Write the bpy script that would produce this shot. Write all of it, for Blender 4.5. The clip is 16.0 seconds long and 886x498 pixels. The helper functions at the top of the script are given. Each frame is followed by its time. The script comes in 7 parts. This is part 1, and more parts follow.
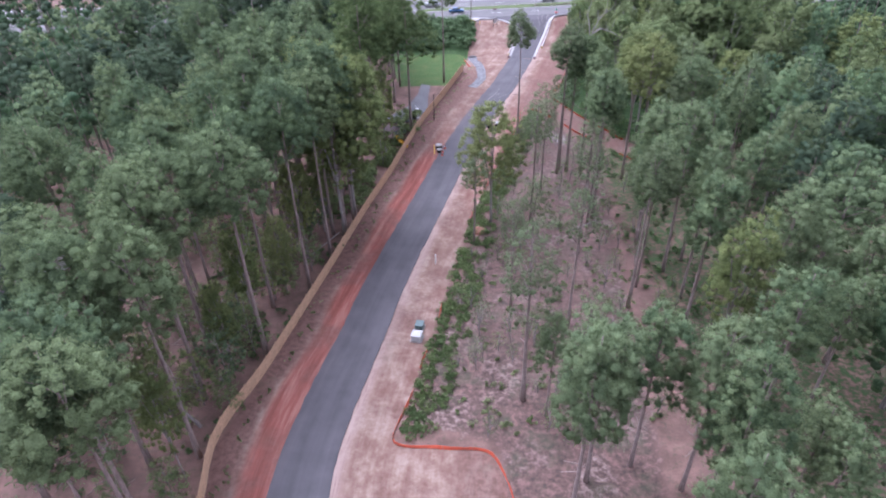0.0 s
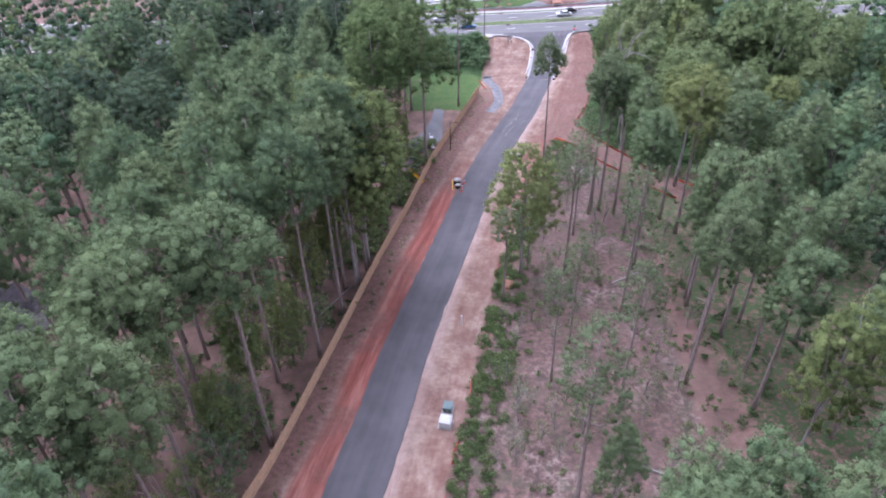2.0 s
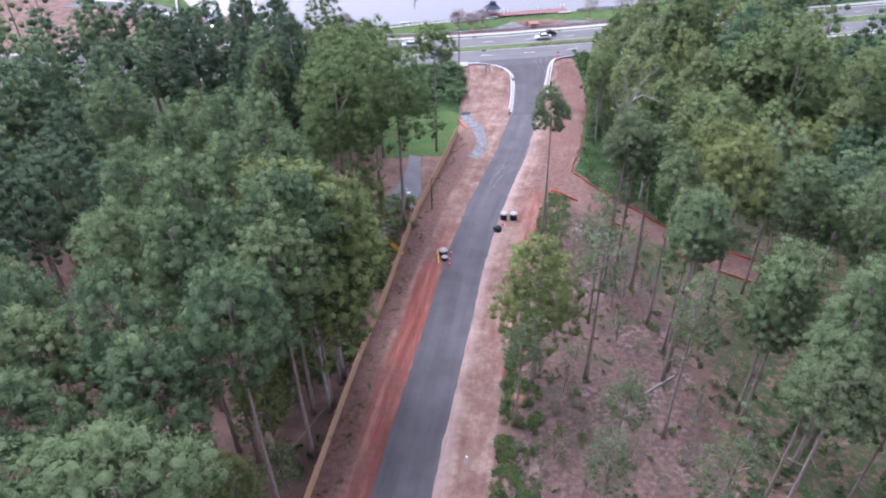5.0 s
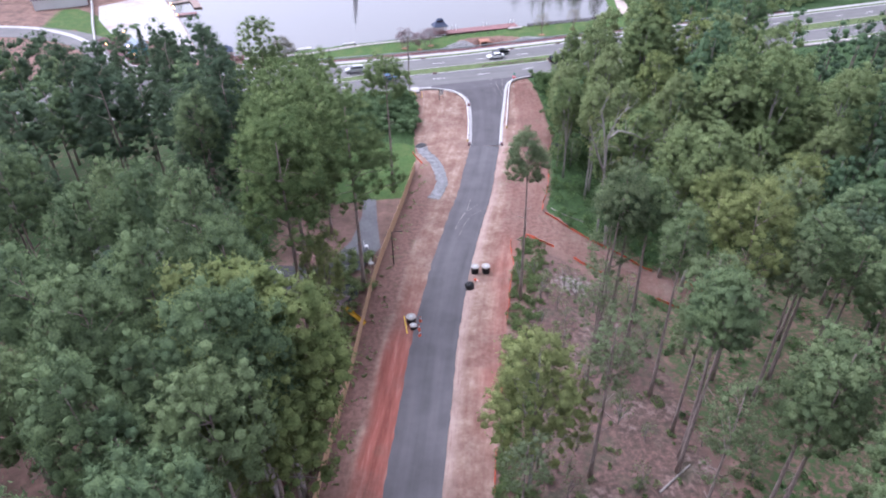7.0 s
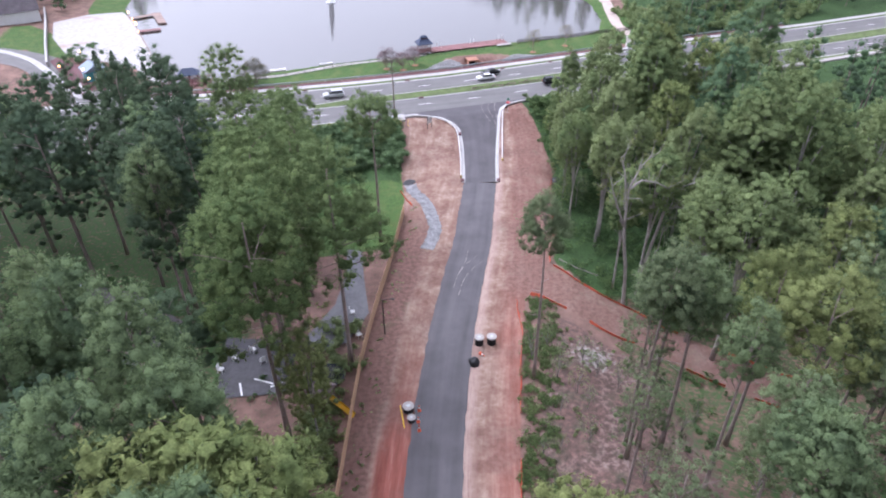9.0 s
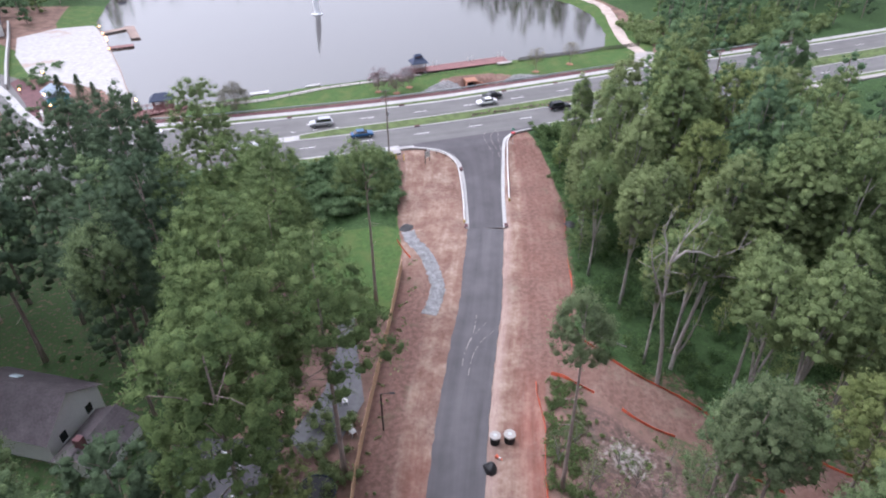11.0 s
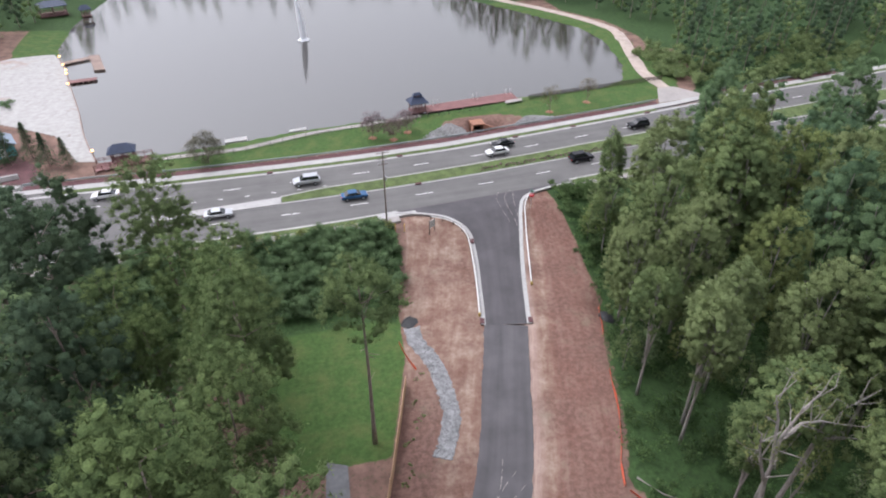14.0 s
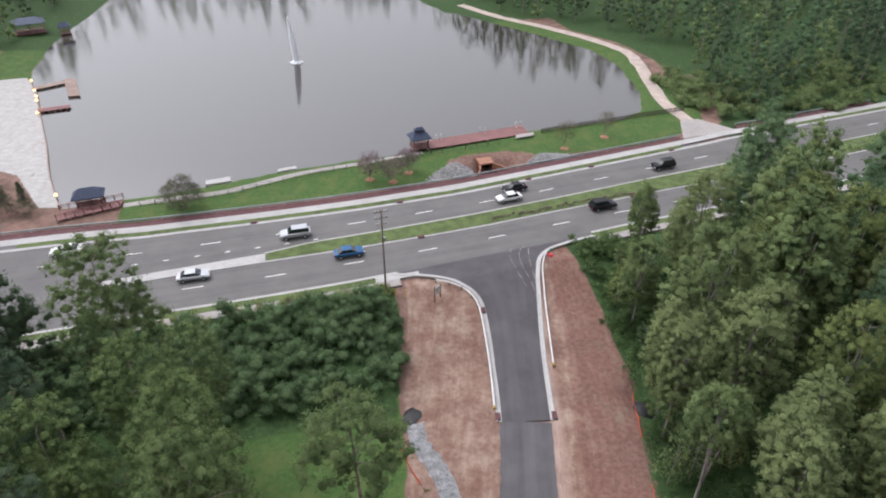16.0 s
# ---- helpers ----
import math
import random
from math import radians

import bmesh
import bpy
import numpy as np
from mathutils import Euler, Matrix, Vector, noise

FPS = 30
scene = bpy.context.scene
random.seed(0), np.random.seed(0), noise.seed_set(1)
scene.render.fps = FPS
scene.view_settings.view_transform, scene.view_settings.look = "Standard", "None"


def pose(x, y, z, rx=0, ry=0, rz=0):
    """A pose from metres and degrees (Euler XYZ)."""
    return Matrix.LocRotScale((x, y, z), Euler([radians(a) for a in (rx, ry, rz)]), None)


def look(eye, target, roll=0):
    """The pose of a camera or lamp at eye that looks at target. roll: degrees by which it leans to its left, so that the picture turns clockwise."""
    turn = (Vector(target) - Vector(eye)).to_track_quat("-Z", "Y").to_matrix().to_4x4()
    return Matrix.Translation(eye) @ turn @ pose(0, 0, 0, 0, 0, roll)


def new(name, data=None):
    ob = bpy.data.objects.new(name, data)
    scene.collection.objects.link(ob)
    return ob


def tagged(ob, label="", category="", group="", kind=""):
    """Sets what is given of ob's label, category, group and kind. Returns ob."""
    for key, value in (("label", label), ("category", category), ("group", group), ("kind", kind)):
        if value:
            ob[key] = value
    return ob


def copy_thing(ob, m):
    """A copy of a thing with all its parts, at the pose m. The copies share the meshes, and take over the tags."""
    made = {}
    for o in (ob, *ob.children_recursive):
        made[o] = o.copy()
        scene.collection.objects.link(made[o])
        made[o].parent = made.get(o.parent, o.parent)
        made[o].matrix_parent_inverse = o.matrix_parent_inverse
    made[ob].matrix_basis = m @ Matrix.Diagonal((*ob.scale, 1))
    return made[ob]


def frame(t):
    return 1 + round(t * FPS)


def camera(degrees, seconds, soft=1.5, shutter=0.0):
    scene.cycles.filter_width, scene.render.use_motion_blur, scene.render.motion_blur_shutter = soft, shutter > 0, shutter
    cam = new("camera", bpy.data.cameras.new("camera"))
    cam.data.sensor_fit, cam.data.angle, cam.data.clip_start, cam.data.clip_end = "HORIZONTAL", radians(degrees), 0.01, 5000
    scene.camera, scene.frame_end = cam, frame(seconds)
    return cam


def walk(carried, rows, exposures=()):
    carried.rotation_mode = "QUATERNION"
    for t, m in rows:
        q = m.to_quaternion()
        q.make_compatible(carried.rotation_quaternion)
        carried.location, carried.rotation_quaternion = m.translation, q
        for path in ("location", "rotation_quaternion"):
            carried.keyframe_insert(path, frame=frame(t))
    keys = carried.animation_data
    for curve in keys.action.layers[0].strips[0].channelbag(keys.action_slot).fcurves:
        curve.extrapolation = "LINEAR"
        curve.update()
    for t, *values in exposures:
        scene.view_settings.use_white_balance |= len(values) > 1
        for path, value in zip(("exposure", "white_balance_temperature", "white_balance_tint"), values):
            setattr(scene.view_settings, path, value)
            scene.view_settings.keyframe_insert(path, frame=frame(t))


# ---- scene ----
cam = camera(69.8, 16.0, soft=2.0)
PATH = [
    (0, (0.356, -0.535, 57.22), (0.345, 1.088, 56.052), -1.6),
    (0.5, (-0.63, 2.569, 57.198), (-0.639, 4.194, 56.032), -1.7),
    (1, (-1.579, 5.714, 57.14), (-1.591, 7.341, 55.977), -1.8),
    (1.5, (-2.473, 9.009, 57.059), (-2.485, 10.639, 55.9), -1.6),
    (2, (-3.246, 12.446, 56.966), (-3.251, 14.076, 55.808), -1.5),
    (2.5, (-3.881, 16.024, 56.869), (-3.871, 17.656, 55.713), -1.4),
    (3, (-4.395, 19.58, 56.752), (-4.37, 21.212, 55.597), -1.3),
    (3.5, (-4.864, 23.157, 56.645), (-4.815, 24.79, 55.492), -1.3),
    (4, (-5.223, 26.739, 56.552), (-5.153, 28.373, 55.401), -1.2),
    (4.2, (-5.328, 28.198, 56.543), (-5.259, 29.832, 55.392), -1.1),
    (6.5, (-6.587, 44.565, 56.725), (-6.356, 46.19, 55.583), -1.3),
    (7, (-6.663, 48.291, 56.737), (-6.4, 49.913, 55.596), -1.1),
    (7.5, (-6.649, 52.128, 56.74), (-6.339, 53.741, 55.599), -1.1),
    (8, (-6.612, 55.978, 56.736), (-6.292, 57.59, 55.596), -1.0),
    (8.5, (-6.55, 59.811, 56.722), (-6.227, 61.423, 55.583), -0.8),
    (9, (-6.426, 63.635, 56.716), (-6.098, 65.247, 55.579), -0.8),
    (9.2, (-6.336, 65.18, 56.727), (-6.008, 66.792, 55.59), -0.8),
    (11.5, (-4.859, 82.979, 57.316), (-4.488, 84.579, 56.175), -0.5),
    (12, (-4.448, 86.736, 57.375), (-4.071, 88.336, 56.236), -0.5),
    (12.5, (-4.007, 90.478, 57.438), (-3.626, 92.079, 56.301), -0.4),
    (13, (-3.613, 94.259, 57.514), (-3.229, 95.861, 56.379), -0.3),
    (13.5, (-3.231, 98.059, 57.546), (-2.843, 99.661, 56.413), -0.4),
    (14, (-2.784, 101.896, 57.581), (-2.393, 103.499, 56.45), -0.3),
    (14.5, (-2.248, 105.724, 57.613), (-1.855, 107.328, 56.485), -0.3),
    (15, (-1.567, 109.56, 57.629), (-1.172, 111.166, 56.503), -0.3),
    (15.5, (-0.98, 113.56, 57.59), (-0.58, 115.165, 56.466), -0.1),
    (16, (-0.38, 117.502, 57.68), (0.022, 119.112, 56.564), 0.1),
]
walk(cam, [(t, look(eye, target, roll)) for t, eye, target, roll in PATH], [(0.0, 0.44, 5400, 28), (9.0, 0.30, 5650, 22), (12.5, 0.04, 5950, 17), (16.0, -0.26, 6200, 14)])

# World: flat evening overcast, soft sun
SUN_ELEV, SUN_ROT = 62.0, 322.0
world = bpy.data.worlds.new("sky")
world.use_nodes = True
scene.world = world
wn, wl = world.node_tree.nodes, world.node_tree.links
sky = wn.new("ShaderNodeTexSky")
sky.sky_type = "NISHITA"
sky.sun_disc = False
sky.sun_elevation, sky.sun_rotation = radians(SUN_ELEV), radians(SUN_ROT)
sky.air_density, sky.dust_density, sky.ozone_density = 1.0, 5.0, 1.0
hsv = wn.new("ShaderNodeHueSaturation")
hsv.inputs["Saturation"].default_value = 0.16
wl.new(sky.outputs[0], hsv.inputs["Color"])
wl.new(hsv.outputs[0], wn["Background"].inputs[0])
wn["Background"].inputs[1].default_value = 0.31
sun = new("sun", bpy.data.lights.new("sun", "SUN"))
sun.data.energy, sun.data.angle, sun.data.color = 0.5, radians(80), (1.0, 0.985, 0.97)
sun.matrix_world = look((0, 0, 300), Vector((0, 0, 300)) - Vector((math.sin(radians(SUN_ROT)) * math.cos(radians(SUN_ELEV)),
                        math.cos(radians(SUN_ROT)) * math.cos(radians(SUN_ELEV)), math.sin(radians(SUN_ELEV)))))

# ---- materials ----
def nodes_of(name):
    m = bpy.data.materials.new(name)
    m.use_nodes = True
    return m, m.node_tree.nodes, m.node_tree.links, m.node_tree.nodes["Principled BSDF"]


def noise_node(n, l, scale, detail=4, rough=0.55, vec=None):
    t = n.new("ShaderNodeTexNoise")
    t.inputs["Scale"].default_value, t.inputs["Detail"].default_value, t.inputs["Roughness"].default_value = scale, detail, rough
    if vec is not None:
        l.new(vec, t.inputs["Vector"])
    return t.outputs["Fac"]


def ramp_node(n, l, fac, *stops):
    r = n.new("ShaderNodeValToRGB")
    e = r.color_ramp.elements
    while len(e) < len(stops):
        e.new(0.5)
    for el, (p, c) in zip(e, stops):
        el.position, el.color = p, (c if len(c) == 4 else (*c, 1)) if hasattr(c, "__len__") else (c, c, c, 1)
    l.new(fac, r.inputs[0])
    return r.outputs["Color"]


def mix_node(n, l, fac, a, b, mode="MIX"):
    m = n.new("ShaderNodeMix")
    m.data_type, m.blend_type = "RGBA", mode
    for s, v in ((0, fac), (6, a), (7, b)):
        if hasattr(v, "is_linked"):
            l.new(v, m.inputs[s])
        else:
            m.inputs[s].default_value = v if s == 0 else (*v, 1) if len(v) == 3 else v
    return m.outputs[2]


def math_node(n, l, op, a, b=0.0, clamp=False):
    m = n.new("ShaderNodeMath")
    m.operation, m.use_clamp = op, clamp
    for s, v in ((0, a), (1, b)):
        if hasattr(v, "is_linked"):
            l.new(v, m.inputs[s])
        else:
            m.inputs[s].default_value = v
    return m.outputs[0]


def attr_node(n, name):
    a = n.new("ShaderNodeAttribute")
    a.attribute_name = name
    return a


def position(n):
    return n.new("ShaderNodeNewGeometry").outputs["Position"]


def bump_node(n, l, bsdf, fac, strength=0.4, dist=0.05):
    b = n.new("ShaderNodeBump")
    b.inputs["Strength"].default_value, b.inputs["Distance"].default_value = strength, dist
    l.new(fac, b.inputs["Height"])
    l.new(b.outputs[0], bsdf.inputs["Normal"])


def plain(name, col, rough=0.7, metal=0.0, var=0.18, scale=6.0, spec=0.3, bump=0.0):
    """A material of one base colour with fine and broad variation."""
    m, n, l, b = nodes_of(name)
    pos = n.new("ShaderNodeTexCoord").outputs["Object"]
    f1 = noise_node(n, l, scale, 5, 0.6, pos)
    f2 = noise_node(n, l, scale * 0.13, 3, 0.5, pos)
    f = math_node(n, l, "ADD", math_node(n, l, "MULTIPLY", f1, 0.5), math_node(n, l, "MULTIPLY", f2, 0.5))
    lo, hi = [tuple(max(0, c * k) for c in col) for k in (1 - var * 1.6, 1 + var * 1.6)]
    l.new(ramp_node(n, l, f, (0.3, lo), (0.7, hi)), b.inputs["Base Color"])
    b.inputs["Roughness"].default_value, b.inputs["Metallic"].default_value = rough, metal
    b.inputs["Specular IOR Level"].default_value = spec
    if bump:
        bump_node(n, l, b, f1, bump, 0.03)
    return m


def foliage(name, dark, light, tint, translucent=0.46):
    """Leaves: tone by clump island and by tree, light let through."""
    m, n, l, b = nodes_of(name)
    isl = n.new("ShaderNodeNewGeometry").outputs["Random Per Island"]
    obj = n.new("ShaderNodeObjectInfo").outputs["Random"]
    pos = position(n)
    big = noise_node(n, l, 0.45, 3, 0.6, pos)
    c = mix_node(n, l, ramp_node(n, l, big, (0.35, 0.0), (0.65, 1.0)), dark, light)
    c = mix_node(n, l, ramp_node(n, l, obj, (0.25, 0.0), (1.0, 0.75)), c, tint)
    v = n.new("ShaderNodeHueSaturation")
    l.new(c, v.inputs["Color"])
    fine = noise_node(n, l, 5.5, 4, 0.75, pos)
    grain = math_node(n, l, "MULTIPLY", math_node(n, l, "SUBTRACT", fine, 0.5), 2.4)
    l.new(math_node(n, l, "ADD", math_node(n, l, "ADD", math_node(n, l, "MULTIPLY", isl, 0.3), 0.85), grain), v.inputs["Value"])
    bump_node(n, l, b, fine, 0.9, 0.22)
    l.new(v.outputs[0], b.inputs["Base Color"])
    b.inputs["Roughness"].default_value, b.inputs["Specular IOR Level"].default_value = 0.75, 0.06
    tr = n.new("ShaderNodeBsdfTranslucent")
    l.new(v.outputs[0], tr.inputs[0])
    mx = n.new("ShaderNodeMixShader")
    mx.inputs[0].default_value = translucent
    l.new(b.outputs[0], mx.inputs[1])
    l.new(tr.outputs[0], mx.inputs[2])
    l.new(mx.outputs[0], n["Material Output"].inputs[0])
    return m


def asphalt(name, dark, light, along):
    """Asphalt with lengthwise wear and scuffs; along: attribute with offset and length in metres."""
    m, n, l, b = nodes_of(name)
    uv = attr_node(n, along).outputs["Vector"]
    mp = n.new("ShaderNodeMapping")
    mp.inputs["Scale"].default_value = (0.75, 0.035, 1)
    l.new(uv, mp.inputs[0])
    streak = noise_node(n, l, 1.0, 4, 0.55, mp.outputs[0])
    pos = position(n)
    patch = noise_node(n, l, 0.22, 4, 0.6, pos)
    grain = noise_node(n, l, 28, 3, 0.7, pos)
    f = math_node(n, l, "ADD", math_node(n, l, "MULTIPLY", streak, 0.42), math_node(n, l, "MULTIPLY", patch, 0.43))
    f = math_node(n, l, "ADD", f, math_node(n, l, "MULTIPLY", grain, 0.15))
    l.new(ramp_node(n, l, f, (0.36, dark), (0.64, light)), b.inputs["Base Color"])
    b.inputs["Roughness"].default_value, b.inputs["Specular IOR Level"].default_value = 0.78, 0.35
    bump_node(n, l, b, grain, 0.3, 0.01)
    return m


def ground_material():
    m, n, l, b = nodes_of("ground_soil")
    pos = position(n)
    zone = attr_node(n, "zone")
    sep = n.new("ShaderNodeSeparateColor")
    l.new(zone.outputs["Color"], sep.inputs[0])
    zone2 = attr_node(n, "zone_b")
    sep2 = n.new("ShaderNodeSeparateColor")
    l.new(zone2.outputs["Color"], sep2.inputs[0])
    n1 = noise_node(n, l, 0.33, 6, 0.65, pos)
    n2 = noise_node(n, l, 1.6, 5, 0.65, pos)
    n3 = noise_node(n, l, 9.0, 4, 0.7, pos)
    # woodland floor: pine straw, bare clay, dull green
    c = ramp_node(n, l, n1, (0.36, (0.12, 0.078, 0.063)), (0.55, (0.2, 0.124, 0.1)), (0.7, (0.26, 0.16, 0.13)))
    c = mix_node(n, l, ramp_node(n, l, n2, (0.54, 0.0), (0.68, 0.6)), c, (0.06, 0.075, 0.042))
    # cut clearing: pale litter, pink clay, scrub
    n0 = noise_node(n, l, 0.11, 4, 0.6, pos)
    cl = ramp_node(n, l, n2, (0.34, (0.066, 0.050, 0.042)), (0.5, (0.122, 0.080, 0.067)), (0.64, (0.195, 0.120, 0.100)))
    pale_litter = math_node(n, l, "MULTIPLY", ramp_node(n, l, n0, (0.5, 0.0), (0.6, 1.0)), ramp_node(n, l, n2, (0.47, 0.0), (0.68, 0.5)))
    cl = mix_node(n, l, pale_litter, cl, (0.36, 0.305, 0.275))
    cl = mix_node(n, l, ramp_node(n, l, n1, (0.5, 0.0), (0.64, 0.55)), cl, (0.075, 0.082, 0.052))
    cl = mix_node(n, l, ramp_node(n, l, n3, (0.6, 0.0), (0.8, 0.14)), cl, (0.36, 0.32, 0.30))
    def blend(base, top, mask, width=0.5):
        f = math_node(n, l, "ADD", mask, math_node(n, l, "MULTIPLY", math_node(n, l, "SUBTRACT", n2, 0.5), width))
        return mix_node(n, l, ramp_node(n, l, f, (0.42, 0.0), (0.58, 1.0)), base, top)
    c = blend(c, cl, sep2.outputs[0], 0.9)
    # grass
    gr = ramp_node(n, l, n2, (0.35, (0.045, 0.086, 0.025)), (0.65, (0.076, 0.134, 0.037)))
    gr = mix_node(n, l, ramp_node(n, l, n3, (0.4, 0.0), (0.75, 0.5)), gr, (0.03, 0.06, 0.018))
    gr = mix_node(n, l, ramp_node(n, l, n1, (0.46, 0.0), (0.66, 0.65)), gr, (0.105, 0.125, 0.044))
    c = blend(c, gr, sep.outputs[1], 0.5)
    # undergrowth that covers the soil, its dark green also painted shade under the trees
    growth_shade = ramp_node(n, l, n2, (0.35, (0.026, 0.048, 0.018)), (0.65, (0.052, 0.096, 0.032)))
    c = blend(c, growth_shade, zone.outputs["Alpha"], 0.9)
    # graded clay beside the road, streaked along it
    uv = attr_node(n, "along").outputs["Vector"]
    mp = n.new("ShaderNodeMapping")
    mp.inputs["Scale"].default_value = (0.8, 0.06, 1)
    l.new(uv, mp.inputs[0])
    st = noise_node(n, l, 1.0, 5, 0.6, mp.outputs[0])
    mp2 = n.new("ShaderNodeMapping")
    mp2.inputs["Scale"].default_value = (5.0, 0.35, 1)
    l.new(uv, mp2.inputs[0])
    st2 = noise_node(n, l, 1.0, 4, 0.6, mp2.outputs[0])
    pale = ramp_node(n, l, math_node(n, l, "ADD", math_node(n, l, "MULTIPLY", st, 0.28), math_node(n, l, "ADD", math_node(n, l, "MULTIPLY", n2, 0.22), math_node(n, l, "MULTIPLY", n1, 0.5))),
                     (0.39, (0.155, 0.085, 0.064)), (0.49, (0.215, 0.137, 0.106)), (0.61, (0.335, 0.258, 0.208)))
    red = ramp_node(n, l, math_node(n, l, "ADD", math_node(n, l, "MULTIPLY", st, 0.7), math_node(n, l, "MULTIPLY", st2, 0.3)),
                    (0.40, (0.175, 0.056, 0.042)), (0.52, (0.27, 0.098, 0.075)), (0.62, (0.36, 0.18, 0.14)))
    brown = ramp_node(n, l, n2, (0.36, (0.105, 0.062, 0.050)), (0.62, (0.185, 0.110, 0.090)))
    brown = mix_node(n, l, ramp_node(n, l, n1, (0.56, 0.0), (0.7, 0.5)), brown, (0.10, 0.105, 0.06))
    d = mix_node(n, l, sep2.outputs[1], pale, red)
    d = mix_node(n, l, sep2.outputs[2], d, brown)
    # dusty shoulder beside the asphalt
    sx = n.new("ShaderNodeSeparateXYZ")
    l.new(uv, sx.inputs[0])
    shoulder = ramp_node(n, l, math_node(n, l, "MULTIPLY", sx.outputs[0], 0.1), (0.0, 0.0), (0.1, 0.7), (0.34, 0.7), (0.46, 0.0))
    d = mix_node(n, l, math_node(n, l, "MULTIPLY", shoulder, ramp_node(n, l, st2, (0.3, 0.25), (0.55, 1.0))), d, (0.42, 0.32, 0.28))
    d = mix_node(n, l, math_node(n, l, "MULTIPLY", ramp_node(n, l, st2, (0.5, 0.0), (0.66, 1.0)), 0.14), d, (0.19, 0.085, 0.068))
    d = mix_node(n, l, math_node(n, l, "MULTIPLY", ramp_node(n, l, st2, (0.32, 1.0), (0.44, 0.0)), 0.10), d, (0.40, 0.31, 0.28))
    d = mix_node(n, l, ramp_node(n, l, n0, (0.47, 0.0), (0.6, 0.5)), d, brown)
    c = blend(c, d, sep.outputs[0], 0.22)
    # sand
    sa = ramp_node(n, l, n3, (0.3, (0.22, 0.195, 0.175)), (0.7, (0.36, 0.335, 0.31)))
    c = blend(c, sa, sep.outputs[2], 1.1)
    l.new(c, b.inputs["Base Color"])
    b.inputs["Roughness"].default_value, b.inputs["Specular IOR Level"].default_value = 0.9, 0.15
    bump_node(n, l, b, math_node(n, l, "ADD", n2, math_node(n, l, "MULTIPLY", n3, 0.4)), 0.7, 0.12)
    return m


def water_material():
    m, n, l, b = nodes_of("pond_water")
    pos = position(n)
    b.inputs["Base Color"].default_value = (0.035, 0.029, 0.024, 1)
    b.inputs["Roughness"].default_value, b.inputs["IOR"].default_value = 0.04, 1.72
    mp = n.new("ShaderNodeMapping")
    mp.inputs["Scale"].default_value = (0.8, 1.6, 1)
    l.new(pos, mp.inputs[0])
    w = noise_node(n, l, 1.1, 3, 0.55, mp.outputs[0])
    bump_node(n, l, b, w, 0.24, 0.08)
    b.inputs["Specular IOR Level"].default_value = 1.0
    return m


def bark(name, dark, light):
    m, n, l, b = nodes_of(name)
    tc = n.new("ShaderNodeTexCoord").outputs["Object"]
    mp = n.new("ShaderNodeMapping")
    mp.inputs["Scale"].default_value = (5, 5, 0.7)
    l.new(tc, mp.inputs[0])
    f = noise_node(n, l, 1.5, 5, 0.65, mp.outputs[0])
    l.new(ramp_node(n, l, f, (0.35, dark), (0.65, light)), b.inputs["Base Color"])
    b.inputs["Roughness"].default_value = 0.9
    bump_node(n, l, b, f, 0.6, 0.04)
    return m


M_GROUND, M_WATER = ground_material(), water_material()
M_DRIVE = asphalt("fresh_asphalt", (0.053, 0.049, 0.053), (0.097, 0.090, 0.096), "along")
M_DRIVE_OLD = asphalt("drive_asphalt_base", (0.061, 0.057, 0.061), (0.113, 0.106, 0.112), "along")
M_HIGHWAY = asphalt("worn_asphalt", (0.098, 0.094, 0.092), (0.148, 0.142, 0.138), "along")
M_PAINT = plain("white_road_paint", (0.72, 0.71, 0.69), 0.6, var=0.1, scale=8)
M_VERGE = plain("verge_grass", (0.085, 0.115, 0.04), 0.9, var=0.35, scale=5, bump=0.6)
M_PINE = foliage("pine_needles", (0.103, 0.156, 0.084), (0.187, 0.260, 0.122), (0.218, 0.277, 0.130), 0.35)
M_PINE_GREY = foliage("grey_pine_needles", (0.057, 0.094, 0.057), (0.107, 0.153, 0.086), (0.101, 0.143, 0.078), 0.35)
M_LEAF = foliage("broad_leaves", (0.140, 0.199, 0.086), (0.260, 0.332, 0.142), (0.26, 0.310, 0.142), 0.45)
M_LEAF_YELLOW = foliage("yellowing_leaves", (0.151, 0.199, 0.076), (0.279, 0.334, 0.126), (0.312, 0.338, 0.135), 0.45)
M_LEAF_DARK = foliage("dark_leaves", (0.086, 0.147, 0.084), (0.166, 0.254, 0.128), (0.178, 0.257, 0.117))
M_LEAF_PALE = foliage("thin_pale_leaves", (0.139, 0.185, 0.095), (0.231, 0.284, 0.145), (0.211, 0.264, 0.145), 0.5)
M_LEAF_FRESH = foliage("fresh_pine_needles", (0.125, 0.19, 0.096), (0.235, 0.305, 0.148), (0.235, 0.295, 0.148), 0.4)
M_SCRUB = foliage("scrub_leaves", (0.07, 0.125, 0.052), (0.14, 0.225, 0.084), (0.16, 0.22, 0.092))
M_LEAF_YARD = foliage("yard_leaves", (0.105, 0.159, 0.062), (0.203, 0.270, 0.105), (0.182, 0.240, 0.108), 0.4)
M_VINE = foliage("vine_leaves", (0.089, 0.152, 0.074), (0.196, 0.285, 0.145), (0.164, 0.240, 0.113))
M_LEAF_PURPLE = foliage("purple_leaves", (0.153, 0.102, 0.112), (0.281, 0.196, 0.207), (0.221, 0.153, 0.156))
M_BARK = bark("pine_bark", (0.17, 0.128, 0.112), (0.36, 0.29, 0.26))
M_BARK_PALE = bark("pale_bark", (0.20, 0.175, 0.16), (0.40, 0.365, 0.34))

